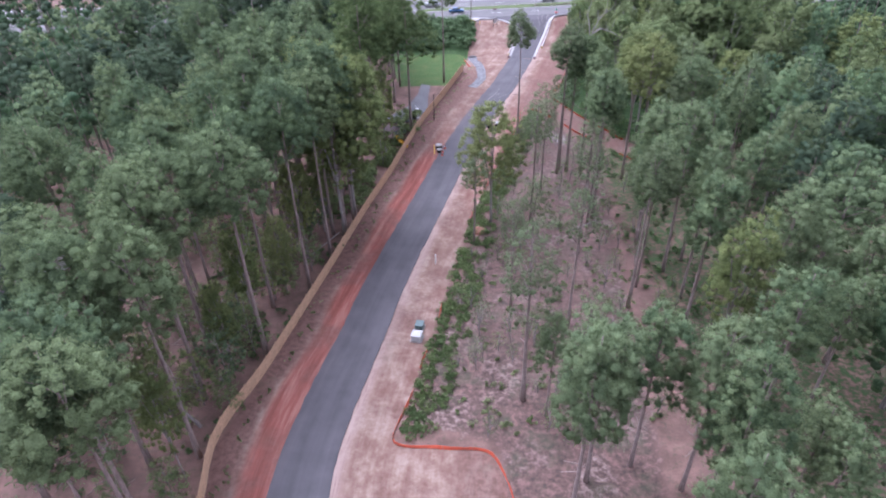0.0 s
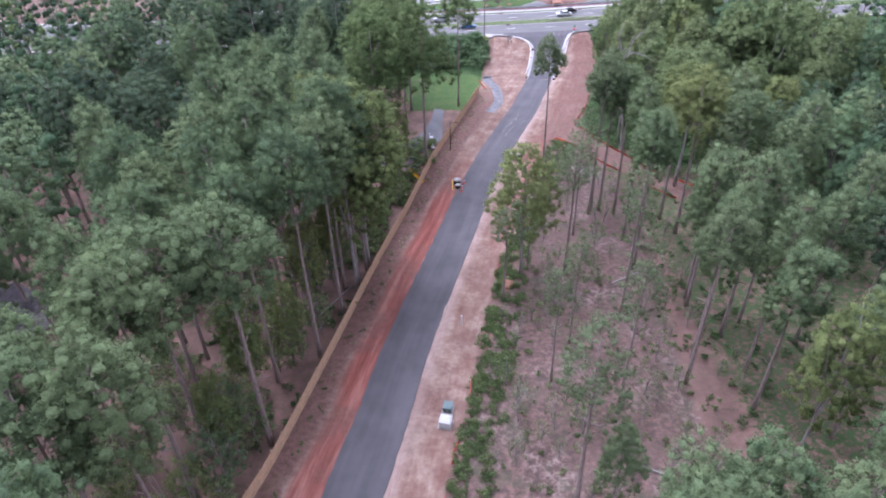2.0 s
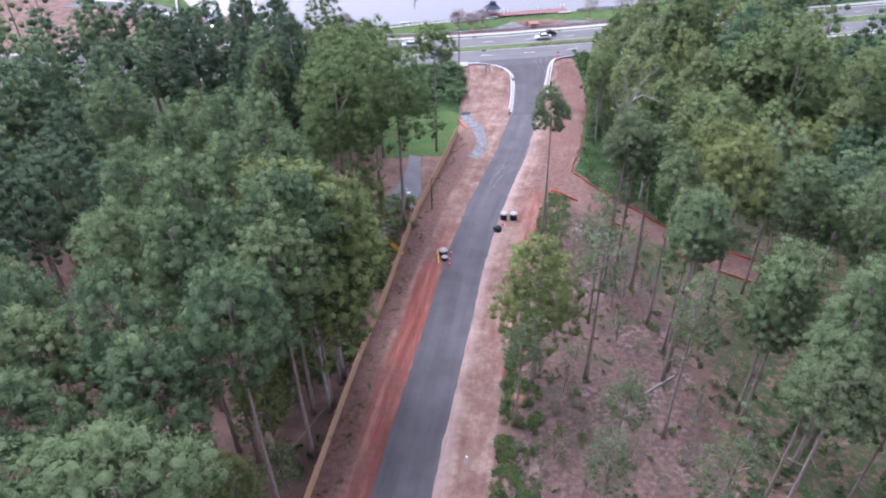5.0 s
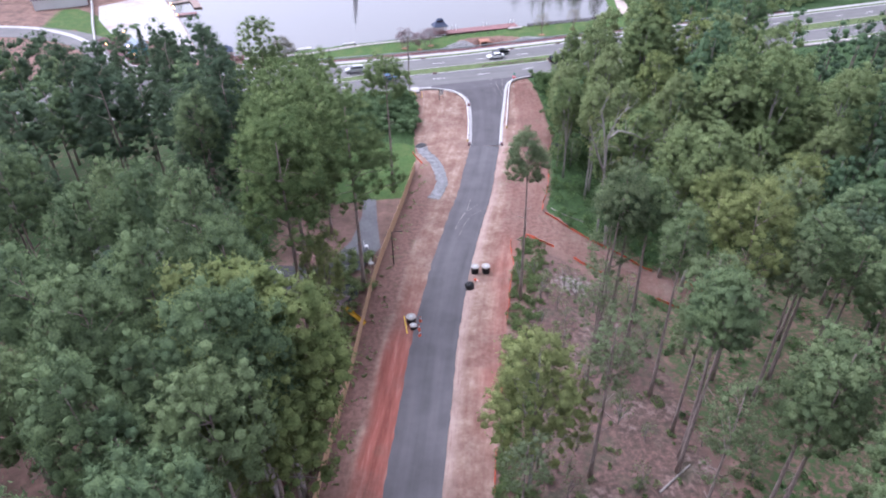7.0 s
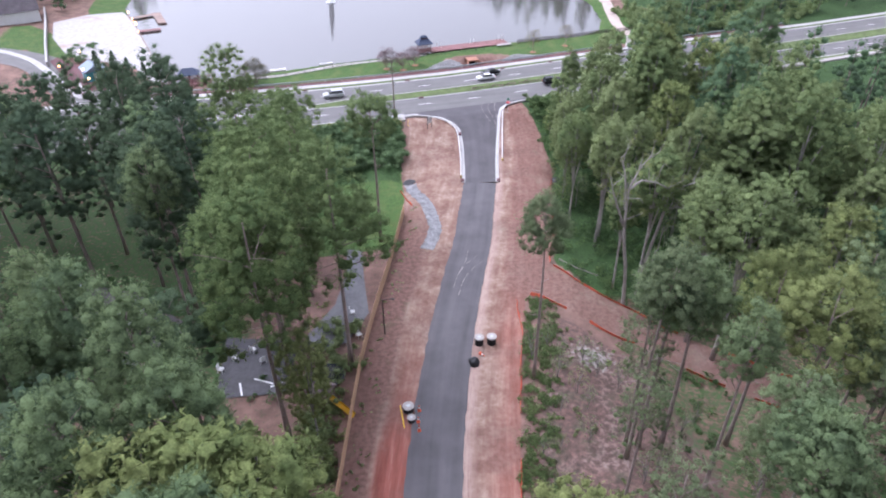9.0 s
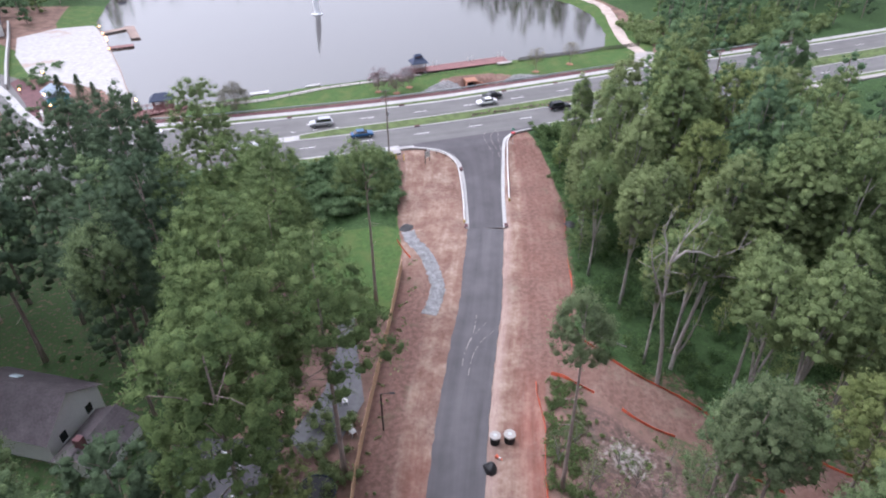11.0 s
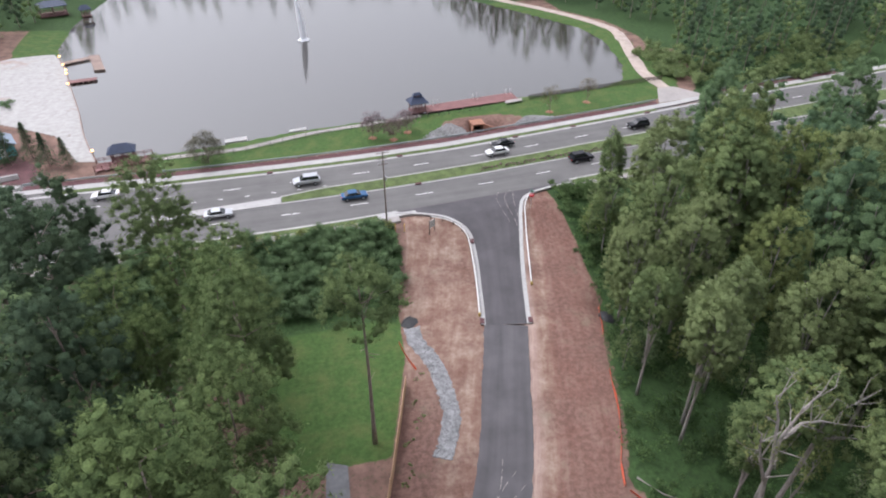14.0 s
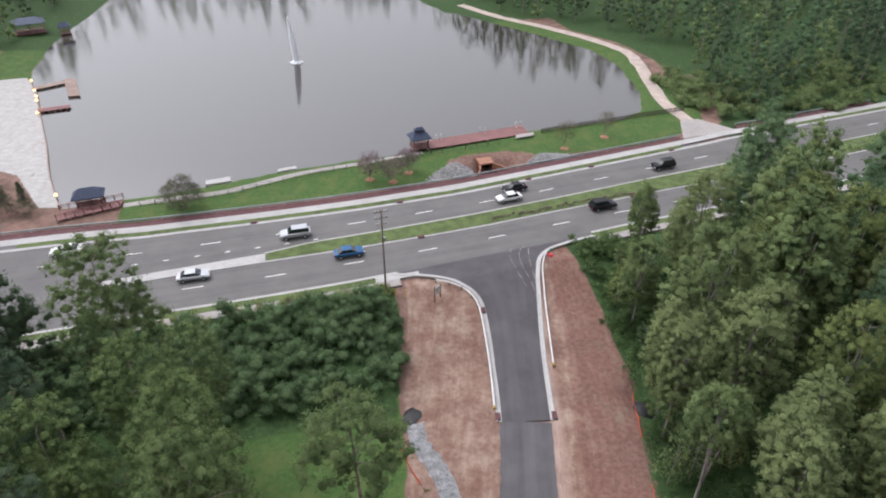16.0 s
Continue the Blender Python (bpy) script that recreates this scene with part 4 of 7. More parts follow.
for x, y in scatter(fill, 46, -40, -17, 30, 112, 3.0, lambda x, y: x < np.interp(y, (30, 52, 91, 112), (-26, -23, -15, -10))):
    plant("small", x, y, tz(x, y) + fill.uniform(4, 9))
for x, y in scatter(fill, 52, 28, 60, 118, 187, 2.8, lambda x, y: (x > 45 or y > 152) and float(signed(DIRT, np.array([x]), np.array([y]))[0]) < -1.5):
    plant("small", x, y, tz(x, y) + fill.uniform(4, 8))


for x, y in scatter(fill, 100, 1, 32, 40, 122, 1.8, lambda x, y: float(signed(DIRT, np.array([x]), np.array([y]))[0]) < -0.8):
    plant("sapling", x, y, tz(x, y) + fill.uniform(2.2, 5.5))


# leafy growth between the pine trunks beside the timber fence
under = random.Random(77)
for k in range(22):
    y = 52 + k * 2.7 + under.uniform(-1, 1)
    x = float(np.interp(y, [q[1] for q in FENCE], [q[0] for q in FENCE])) - 2.2 - under.uniform(0, 5.5)
    if k % 3:
        plant("small", x, y, tz(x, y) + under.uniform(6, 10))
    else:
        plant("yellow", x, y, tz(x, y) + under.uniform(12, 17), 0.75)


# ---- far woods: one joined mesh ----
def far_woods():
    rng = random.Random(5)
    spots = []
    def add(n, x0, x1, y0, y1, gap, ok, h0, h1):
        for p in scatter(rng, n, x0, x1, y0, y1, gap, lambda x, y: ok(x, y) and all((x - q[0]) ** 2 + (y - q[1]) ** 2 > gap * gap for q in spots)):
            spots.append((*p, rng.uniform(h0, h1)))
    add(120, -125, -50, 40, 186, 6, lambda x, y: reach(x, y) and float(hw(x)) - y > 14, 22, 29)
    add(110, 70, 130, 40, 190, 6, lambda x, y: reach(x, y) and float(hw(x)) - y > (30 if x > 74 else 12), 18, 24)
    add(90, 92, 190, 232, 330, 5.5, lambda x, y: y > float(hw(x)) + 27 + max(0, (140 - x) * 0.05) and x > np.interp(y, (232, 255, 278, 300, 330), (96, 100, 106, 104, 92)), 13, 20)
    add(40, 58, 110, 318, 400, 6, lambda x, y: x > np.interp(y, (318, 330, 345, 365), (86, 80, 72, 66)), 16, 22)
    add(13, -100, -79, 300, 338, 5, lambda x, y: x < -84 or y > 322, 12, 16)
    add(60, -150, -76, 300, 400, 6, lambda x, y: x < -84 or y > 345, 16, 22)
    add(70, -80, 110, 432, 490, 6, lambda x, y: True, 18, 25)
    crowns, trunks = [], bmesh.new()
    g = np.random.default_rng(17)
    rows, tone = [], []
    for x, y, h in spots:
        z = tz(x, y)
        path = [(x, y, z), (x, y, z + h * 0.6), (x, y, z + h * 0.96)]
        tube(trunks, path, [0.24, 0.17, 0.05] if y < 200 else [0.12, 0.08, 0.03], 5, False)
        R = rng.uniform(2.8, 4.3)
        n = 22
        lo = h * (rng.uniform(0.2, 0.42) if y < 200 else rng.uniform(0.03, 0.16))
        for i in range(n):
            k = (i + rng.random()) / n
            r = R * math.sin(math.pi * (0.15 + 0.8 * k)) ** 0.7 * rng.uniform(0.3, 1)
            a = i * 2.4 + rng.random()
            rows.append((x + math.cos(a) * r, y + math.sin(a) * r, z + lo + (h - lo) * k * 0.96, rng.uniform(0.8, 1.5)))
    me = leaf_mesh("distant_woods", g, rows, 22, 0.6, 0.3, M_PINE_GREY, 0.15, core=0.6)
    me.materials.append(M_LEAF)
    me.materials.append(M_LEAF_DARK)
    pick = np.repeat(g.choice([0, 0, 1, 2, 2], len(spots)), 22)
    idx = np.concatenate([np.repeat(pick, 22), np.repeat(pick, 20)])
    me.polygons.foreach_set("material_index", idx.astype(np.int32))
    tagged(new("distant_woods", me), "dense mixed green woods standing far off", "woods", kind="stuff")
    me2 = bpy.data.meshes.new("distant_trunks")
    trunks.to_mesh(me2)
    trunks.free()
    me2.materials.append(M_BARK)
    tagged(new("distant_trunks", me2), "bare grey brown trunks of the far woods", "tree trunks", kind="stuff")


far_woods()


# ---- undergrowth ----
def bare_clay(x, y, edge=-0.4):
    return float(signed(DIRT, np.array([x]), np.array([y]))[0]) > edge


def thicket(name, label, spots, mat, per, leaf, seed, cat="bushes", weeds=False, lumps=4, lump=(0.35, 0.6), core=0.0, puff=0.5):
    """Low clumped growth: rows of x, y, radius, height."""
    g = np.random.default_rng(seed)
    rows = []
    for x, y, r, h in spots:
        if not weeds and bare_clay(x, y):
            continue
        z = tz(x, y)
        for _ in range(max(3, int(r * lumps))):
            a, d = g.uniform(0, 6.28), r * math.sqrt(g.uniform(0, 1)) * 0.8
            rows.append((x + math.cos(a) * d, y + math.sin(a) * d, z + h * g.uniform(0.25, 0.75) * (1 - 0.4 * d / r), min(r, h) * g.uniform(*lump)))
    me = leaf_mesh(name, g, rows, per, *leaf, mat, 0.1, -0.3, core, 0.0, puff)
    return tagged(new(name, me), label, cat, kind="stuff")


bush = random.Random(33)
along_silt, _ = resample(SILT_SOUTH[4:15], 1.1)
thicket("roadside_scrub", "low green scrub growing along the silt fence", [(p[0] + 0.4 + 4.2 * bush.random() ** 1.7, p[1] + bush.uniform(-0.8, 0.8), bush.uniform(0.5, 1.1), bush.uniform(0.25, 0.8))
        for p in along_silt for _ in range(7) if p[1] > 42 and bush.random() < 0.8], M_LEAF_YARD, 26, (0.22, 0.13), 41, lumps=8, lump=(0.45, 0.8), core=0.4)
thicket("clearing_scrub", "scattered weeds and saplings in the cut clearing", [(bush.uniform(0, 30), bush.uniform(42, 122), bush.uniform(0.25, 0.8), bush.uniform(0.2, 0.9)) for _ in range(330)
        ], M_LEAF, 26, (0.24, 0.16), 42)
thicket("kudzu", "thick green vines over the bank below the highway", [(bush.uniform(-34, 8.5), bush.uniform(172, 188.5), bush.uniform(1.3, 2.4), bush.uniform(1.4, 4.8)) for _ in range(290)
        ] + [(bush.uniform(5, 9.5), bush.uniform(172, 186), bush.uniform(0.9, 1.6), bush.uniform(1.5, 4.0)) for _ in range(22)], M_VINE, 60, (0.3, 0.2), 43, lumps=2.6, lump=(0.32, 0.58), core=0.7, puff=0.8)
thicket("bank_bushes", "dark green bushes at the wooded edge of the bank", [(bush.uniform(39.5, 47), bush.uniform(174, 193), bush.uniform(0.8, 1.8), bush.uniform(1.2, 3.6)) for _ in range(50)
        ], M_SCRUB, 44, (0.34, 0.22), 44, core=0.6)
thicket("wood_floor_scrub", "green ferns and saplings under the trees", [(bush.uniform(34, 75), bush.uniform(112, 186), bush.uniform(0.7, 1.9), bush.uniform(0.6, 2.4)) for _ in range(520)
        ] + [(bush.uniform(-40, -12), bush.uniform(30, 175), bush.uniform(0.4, 1.1), bush.uniform(0.3, 1.3)) for _ in range(330)] + [(bush.uniform(26, 60), bush.uniform(40, 114), bush.uniform(0.4, 1.2), bush.uniform(0.3, 1.6)) for _ in range(240)], M_SCRUB, 26, (0.32, 0.2), 45)
thicket("fence_weeds", "weeds along the foot of the timber fence", [(p[0] + bush.uniform(0.6, 2.4), p[1] + bush.uniform(-1, 1), bush.uniform(0.4, 0.95), bush.uniform(0.12, 0.3))
        for p in resample(FENCE, 1.4)[0] if bush.random() < 0.8], M_LEAF, 22, (0.22, 0.12), 46, weeds=True)
thicket("shore_bushes", "round bushes along the far bank beside the path", [(bush.uniform(90, 150), 231 + bush.uniform(0, 26) + (k % 3) * 2, bush.uniform(1.2, 2.6), bush.uniform(1.6, 4.6)) for k in range(150)
        ], M_LEAF, 40, (0.42, 0.26), 47, core=0.6)

thicket("yard_bushes", "green shrubs along the back of the timber fence", [(q[0] - bush.uniform(1.2, 5.5), q[1] + bush.uniform(-1, 1), bush.uniform(0.7, 1.7), bush.uniform(0.8, 2.6))
        for q in resample(FENCE[5:10], 1.2)[0] for _ in range(2)], M_LEAF, 36, (0.34, 0.24), 48, core=0.6)
thicket("yard_grass", "long yellow green grass in the yard", [(bush.uniform(-14, -8), bush.uniform(110, 136), bush.uniform(0.5, 1.2), bush.uniform(0.3, 0.8)) for _ in range(46)], M_LEAF_YELLOW, 26, (0.3, 0.14), 49)
thicket("slope_weeds", "dry olive weeds on the slope below the pavement", [(bush.uniform(-30, 10), bush.uniform(186, 190), bush.uniform(0.5, 1.2), bush.uniform(0.4, 1.1)) for _ in range(90)], M_LEAF_YELLOW, 30, (0.32, 0.16), 54)
thicket("wood_edge_scrub", "dark green undergrowth at the edge of the clay", [(bush.uniform(24, 42), bush.uniform(126, 178), bush.uniform(0.6, 1.5), bush.uniform(0.6, 2.2)) for _ in range(230)], M_SCRUB, 22, (0.34, 0.2), 55)

# ---- highway details ----
M_KERB = plain("kerb_concrete", (0.37, 0.36, 0.35), 0.85, var=0.12, scale=2.5, bump=0.2)
M_WALK = plain("pavement_concrete", (0.32, 0.295, 0.28), 0.88, var=0.14, scale=2, bump=0.2)
M_BRICK = plain("red_brick_paving", (0.115, 0.055, 0.058), 0.85, var=0.25, scale=6, bump=0.3)
M_SCUFF = plain("dusty_scuffs", (0.26, 0.225, 0.22), 0.85, var=0.25, scale=5)
M_POLE = plain("dark_pole_timber", (0.20, 0.16, 0.14), 0.9, var=0.2, scale=4)
M_METAL = plain("galvanised_steel", (0.45, 0.47, 0.48), 0.45, 0.7, var=0.12, scale=5)
M_BLACK = plain("black_paint", (0.018, 0.018, 0.02), 0.5, var=0.2)
M_WHITE = plain("white_paint", (0.72, 0.72, 0.71), 0.5, var=0.06)
M_WOOD = plain("raw_fence_timber", (0.56, 0.375, 0.235), 0.8, var=0.28, scale=3, bump=0.25)
M_WOOD_GREY = plain("weathered_timber", (0.27, 0.20, 0.17), 0.85, var=0.22, scale=4, bump=0.25)
M_REDWOOD = plain("red_stained_decking", (0.20, 0.10, 0.095), 0.75, var=0.2, scale=4, bump=0.2)
M_BLUE_ROOF = plain("blue_metal_roof", (0.042, 0.055, 0.095), 0.6, 0.1, var=0.15, scale=3)
M_ORANGE = plain("orange_silt_mesh", (0.58, 0.115, 0.06), 0.8, var=0.2, scale=4)
M_YELLOW = plain("yellow_plastic", (0.75, 0.47, 0.03), 0.45, var=0.08)
M_RED = plain("sign_red", (0.5, 0.03, 0.04), 0.5, var=0.08)
M_GREEN = plain("sign_green", (0.02, 0.22, 0.12), 0.5, var=0.08)
M_STONE = plain("pale_riprap", (0.27, 0.265, 0.262), 0.9, var=0.3, scale=1.5, bump=0.4)
M_GRAVEL = plain("grey_gravel", (0.24, 0.24, 0.245), 0.92, var=0.35, scale=8, bump=0.5)
M_CLAY_WALL = plain("clay_coloured_concrete", (0.30, 0.15, 0.10), 0.85, var=0.25, scale=2, bump=0.3)
# near-black colour that paints the shade inside openings
M_OPENING_SHADE = plain("opening_shade_black", (0.012, 0.012, 0.013), 0.9)
M_GLASS = plain("tinted_glass", (0.015, 0.018, 0.022), 0.08, 0.0, var=0.05, spec=0.8)
M_RUBBER = plain("black_rubber", (0.02, 0.02, 0.02), 0.85, var=0.15)
M_ROOF = plain("grey_brown_shingles", (0.165, 0.145, 0.155), 0.9, var=0.25, scale=4, bump=0.4)
M_SIDING = plain("white_siding", (0.62, 0.62, 0.60), 0.7, var=0.06, scale=3)


def south_edge(x):
    return hw(x) + np.interp(x, (-40, -14, 3, 11, 34, 50, 120), (-5.2, -5.1, -4.9, -4.7, -4.2, -3.7, -3.7))


def hw_band(name, x0, x1, ref, a, b, z, mat, label, cat, low=0.25, step=3.0):
    """A level band along the highway between two offsets from a line, with sides."""
    xs = np.linspace(x0, x1, max(2, int(abs(x1 - x0) / step) + 1))
    fa, fb = [(f(xs) if callable(f) else np.full(len(xs), f)) for f in (a, b)]
    y = ref(xs)
    n = len(xs)
    V = np.concatenate([np.c_[xs, y + fa, np.full(n, z)], np.c_[xs, y + fb, np.full(n, z)], np.c_[xs, y + fa, np.full(n, z - low)], np.c_[xs, y + fb, np.full(n, z - low)]])
    F = []
    for i in range(n - 1):
        F += [(i, i + 1, n + i + 1, n + i), (2 * n + i, 2 * n + i + 1, i + 1, i), (n + i, n + i + 1, 3 * n + i + 1, 3 * n + i)]
    F += [(0, n, 3 * n, 2 * n), (n - 1, 3 * n - 1, 4 * n - 1, 2 * n - 1)]
    ob = new(name, mesh_of(name, V, F, mat))
    return tagged(ob, label, cat, kind="structure")


HZ = 2.5
for x0, x1 in ((-170, 11.5), (44, 190)):
    hw_band("kerb_south", x0, x1, south_edge, -0.15, 0.45, HZ + 0.03, M_KERB, "pale concrete kerb and gutter", "kerb")
    hw_band("verge_south", x0, x1 if x0 > 0 else 8, south_edge, -1.45, -0.15, HZ + 0.10, M_VERGE, "narrow strip of rough grass by the kerb", "grass verge", 0.5)
    hw_band("pavement_south", x0, x1, south_edge, -3.0, -1.45, HZ + 0.12, M_WALK, "pale concrete pavement", "pavement", 0.6)
hw_band("pavement_ramp", 8, 14.5, south_edge, -1.45, lambda v: np.interp(v, (8, 14.5), (-0.15, -0.6)), HZ + 0.125, M_KERB, "fresh white concrete corner ramp", "pavement", 0.5, 1.0)
hw_band("gutter_north", -170, 190, north_edge, -0.35, 0.4, HZ + 0.03, M_KERB, "pale concrete kerb and gutter", "kerb")
hw_band("verge_north", -45, 76, north_edge, 0.4, 1.45, HZ + 0.10, M_VERGE, "narrow strip of rough grass by the kerb", "grass verge")
hw_band("verge_north_east", 92, 190, north_edge, 0.4, 1.45, HZ + 0.10, M_VERGE, "narrow strip of rough grass by the kerb", "grass verge")
hw_band("pavement_north", -170, 190, north_edge, 1.45, 3.3, HZ + 0.12, M_KERB, "pale concrete pavement", "pavement", 0.5)
hw_band("brick_band", -52, 78, north_edge, 3.25, 4.9, HZ + 0.14, M_BRICK, "dark red brick strip behind the pavement", "paving", 0.6)
hw_band("brick_band_east", 93, 133, north_edge, 3.25, 4.9, HZ + 0.14, M_BRICK, "dark red brick strip behind the pavement", "paving", 0.6)
def median_south(x):
    return np.interp(x, (-7, 20, 45, 60), (3.6, 3.6, 4.1, 4.4))


def median_north(x):
    return np.interp(x, (-7, 0, 20, 45, 63, 80, 200), (6.3, 7.5, 7.9, 8.6, 9.5, 10.0, 10.2))


hw_band("median_kerb_south", -7.4, 190, hw, median_south, lambda v: median_south(v) + 0.4, HZ + 0.06, M_KERB, "concrete kerb of the grass median", "kerb")
hw_band("median_kerb_north", -7.4, 190, hw, lambda v: median_north(v) - 0.4, median_north, HZ + 0.06, M_KERB, "concrete kerb of the grass median", "kerb")
hw_band("median", -7.2, 190, hw, lambda v: median_south(v) + 0.4, lambda v: median_north(v) - 0.4, HZ + 0.12, M_VERGE, "raised grass median of the highway", "grass verge")
hw_band("median_nose", -31, -7.4, hw, lambda v: np.interp(v, (-31, -7), (3.0, 3.6)), lambda v: np.interp(v, (-31, -7), (4.6, 6.0)), HZ + 0.07, M_KERB, "pale concrete median nose", "median")


def lane(off, x):
    """Offset of a lane line, which swings out with the far carriageway."""
    if off > 10:
        return off + float(np.interp(x, (20, 42, 53, 77, 140), (0, 0.45, 1.1, 2.7, 2.9)))
    return off + (float(np.interp(x, (-10, 18, 40), (-0.2, 0, 0.4))) if off == 0 else 0.0)


def dash(bm, x, off, length=3.0, width=0.16):
    xs = (x - length / 2, x + length / 2)
    q = [bm.verts.new((xs[i], float(hw(xs[i])) + lane(off, xs[i]) + w, HZ + 0.006)) for i, w in ((0, -width / 2), (1, -width / 2), (1, width / 2), (0, width / 2))]
    bm.faces.new(q)


marks = tagged(new("lane_markings"), "worn white lane lines painted on the highway", "road markings", kind="structure")
for off, start, gap, length, x0, x1 in ((0.0, -6.0, 11.6, 3.0, -120, 170), (11.15, -15.7, 11.6, 3.0, -120, 175), (8.0, -22.0, 4.5, 0.8, -32, 3)):
    k0 = int((x0 - start) / gap)
    for k in range(k0, int((x1 - start) / gap) + 1):
        bm = bmesh.new()
        dash(bm, start + gap * k, off, length)
        part("lane_dash", bm, M_PAINT, marks)

# scuffed tyre and paint marks on the apron
for pts in ([(30.0, 183), (30.2, 187), (30.0, 190.5), (30.8, 193.5), (32.2, 195)], [(29.2, 186), (28.8, 190), (29.2, 193.5), (30.2, 195)], [(31.0, 187), (31.4, 190.5), (32.4, 194)],
            [(15.0, 139.2), (12.9, 137.6), (11.2, 135.4), (9.7, 132.2)], [(14.6, 141.0), (12.5, 139.2), (10.7, 136.8), (9.2, 133.6)], [(10.9, 137.2), (12.5, 139.8), (13.7, 142.8)]):
    bm = bmesh.new()
    c, t = resample(pts, 0.4)
    nn = normals_of(c)
    rr = random.Random(len(pts))
    prev = None
    for i in range(len(c)):
        wdt = 0.02 + 0.05 * rr.random()
        a, b2 = c[i] - nn[i] * wdt, c[i] + nn[i] * wdt
        cur = [bm.verts.new((q[0], q[1], max(tz(*q) + 0.06, HZ + 0.006 if q[1] > float(south_edge(q[0])) else 0))) for q in (a, b2)]
        if prev and rr.random() < 0.75:
            bm.faces.new((prev[0], prev[1], cur[1], cur[0]))
        prev = cur
    part("tyre_scuff", bm, M_SCUFF, marks)


# kerb and gutter of the apron, one face up and one down
def kerb_line(name, line, side):
    c, t = resample(line, 0.8)
    nn = normals_of(c) * side
    prof = ((0.0, 0.065), (0.38, 0.075), (0.46, 0.17), (0.62, 0.18), (0.64, -0.1))
    n, k = len(c), len(prof)
    V = []
    for o, h in prof:
        p = c + nn * o
        V.append(np.c_[p, terrain(c[:, 0], c[:, 1]) + h])
    F = [(j * n + i, (j + 1) * n + i, (j + 1) * n + i + 1, j * n + i + 1) for j in range(k - 1) for i in range(n - 1)]
    if side < 0:
        F = [f[::-1] for f in F]
    tagged(new(name, mesh_of(name, np.concatenate(V), F, M_KERB)), "new pale concrete kerb and gutter", "kerb", kind="structure")


kerb_line("kerb_west", KERB_WEST, -1)
kerb_line("kerb_east", KERB_EAST, 1)


def catch_basin(x, y, z, turn):
    e = tagged(new("drain_inlet"), "rust red brick drain inlet set into the kerb", "drain", group="drain inlets")
    bm = bmesh.new()
    box(bm, 0, 0, 0.06, 1.1, 0.6, 0.28, 0.03)
    part("cover", bm, M_BRICK, e)
    # no hole: a black strip paints the shade of the inlet slot
    bm = bmesh.new()
    box(bm, 0, -0.31, 0.05, 0.8, 0.03, 0.12)
    part("slot", bm, M_OPENING_SHADE, e)
    e.matrix_basis = pose(x, y, z, 0, 0, turn)


for x, y, turn in ((18.1, 165.0, 75), (24.6, 163.6, 75), (21.7, 182.8, 80), (15.7, float(north_edge(15.7)) + 0.2, 4), (54.1, float(north_edge(54.1)) + 0.2, 6), (40.5, float(north_edge(40.5)) + 0.2, 6), (16.9, float(hw(16.9)) + 3.7, 4), (56.3, float(hw(56.3)) + 4.5, 6), (-9, float(north_edge(-9)) + 0.2, 2), (73, float(north_edge(73)) + 0.2, 6)):
    catch_basin(x, y, max(tz(x, y), HZ if y > 190 else -9) + 0.03, turn)


# ---- rails, fences ----
def post_mesh(name, r, h, mat, sides=8):
    bm = bmesh.new()
    tube(bm, [(0, 0, -0.2), (0, 0, h)], [r, r], sides)
    me = bpy.data.meshes.new(name)
    bm.to_mesh(me)
    bm.free()
    me.materials.append(mat)
    return me


M_FOOT = plain("dull_yellow_foot", (0.45, 0.32, 0.10), 0.6, var=0.1)


def low_rail(line, label):
    e = tagged(new("guide_rail"), label, "guard rail")
    c, t = resample(line, 0.6)
    pts = [(p[0], p[1], tz(*p) + 0.55) for p in c]
    bm = bmesh.new()
    tube(bm, pts, [0.10] * len(pts), 6)
    part("rail", bm, M_WHITE, e)
    pm = post_mesh("post", 0.075, 0.62, M_BLACK)
    c, t = resample(line, 1.9)
    for p in c[1:]:
        nn = (0.16, 0)
        piece("post", pm, e, Matrix.Translation((p[0] + nn[0] * 0, p[1], tz(*p))))
    bm = bmesh.new()
    q = c[0]
    box(bm, q[0], q[1] - 0.1, tz(*q) + 0.25, 0.3, 0.3, 0.5, 0.04)
    part("end_foot", bm, M_FOOT, e, "yellow end foot")


low_rail([(18.1, 166.4), (19.6, 173), (20.6, 178.5), (21.1, 182), (21.1, 184.3), (20.2, 186.4), (18.6, 187.9), (16.4, 188.9)], "white pipe guide rail on short black posts along the kerb")
low_rail([(27.6, 171.4), (29.8, 179), (31.6, 185.2), (33.2, 189.8), (34.4, 191.6)], "white pipe guide rail on short black posts by the clay verge")


def beam_rail(x0, x1, off, label):
    """Steel beam guard rail on short posts: a ribbed beam in lengths of four metres."""
    e = tagged(new("guard_rail"), label, "guard rail", group="steel guard rails")
    rib = [(0.0, 0.42), (-0.07, 0.47), (-0.07, 0.53), (0.0, 0.58), (-0.07, 0.63), (-0.07, 0.69), (0.0, 0.74), (0.05, 0.74), (0.05, 0.42)]
    pm = post_mesh("post", 0.07, 0.72, M_METAL, 6)
    for v in np.arange(x0, x1, 4.0):
        ends = (v, min(v + 4.0, x1))
        V = [(q, float(north_edge(q)) + off + dy, HZ + dz) for q in ends for dy, dz in rib]
        n = len(rib)
        F = [(i, (i + 1) % n, n + (i + 1) % n, n + i) for i in range(n)] + [tuple(range(n))[::-1], tuple(range(n, 2 * n))]
        piece("beam", mesh_of("beam", V, F, M_BEAM), e)
        piece("post", pm, e, Matrix.Translation((v + 0.1, float(north_edge(v)) + off + 0.12, HZ)))


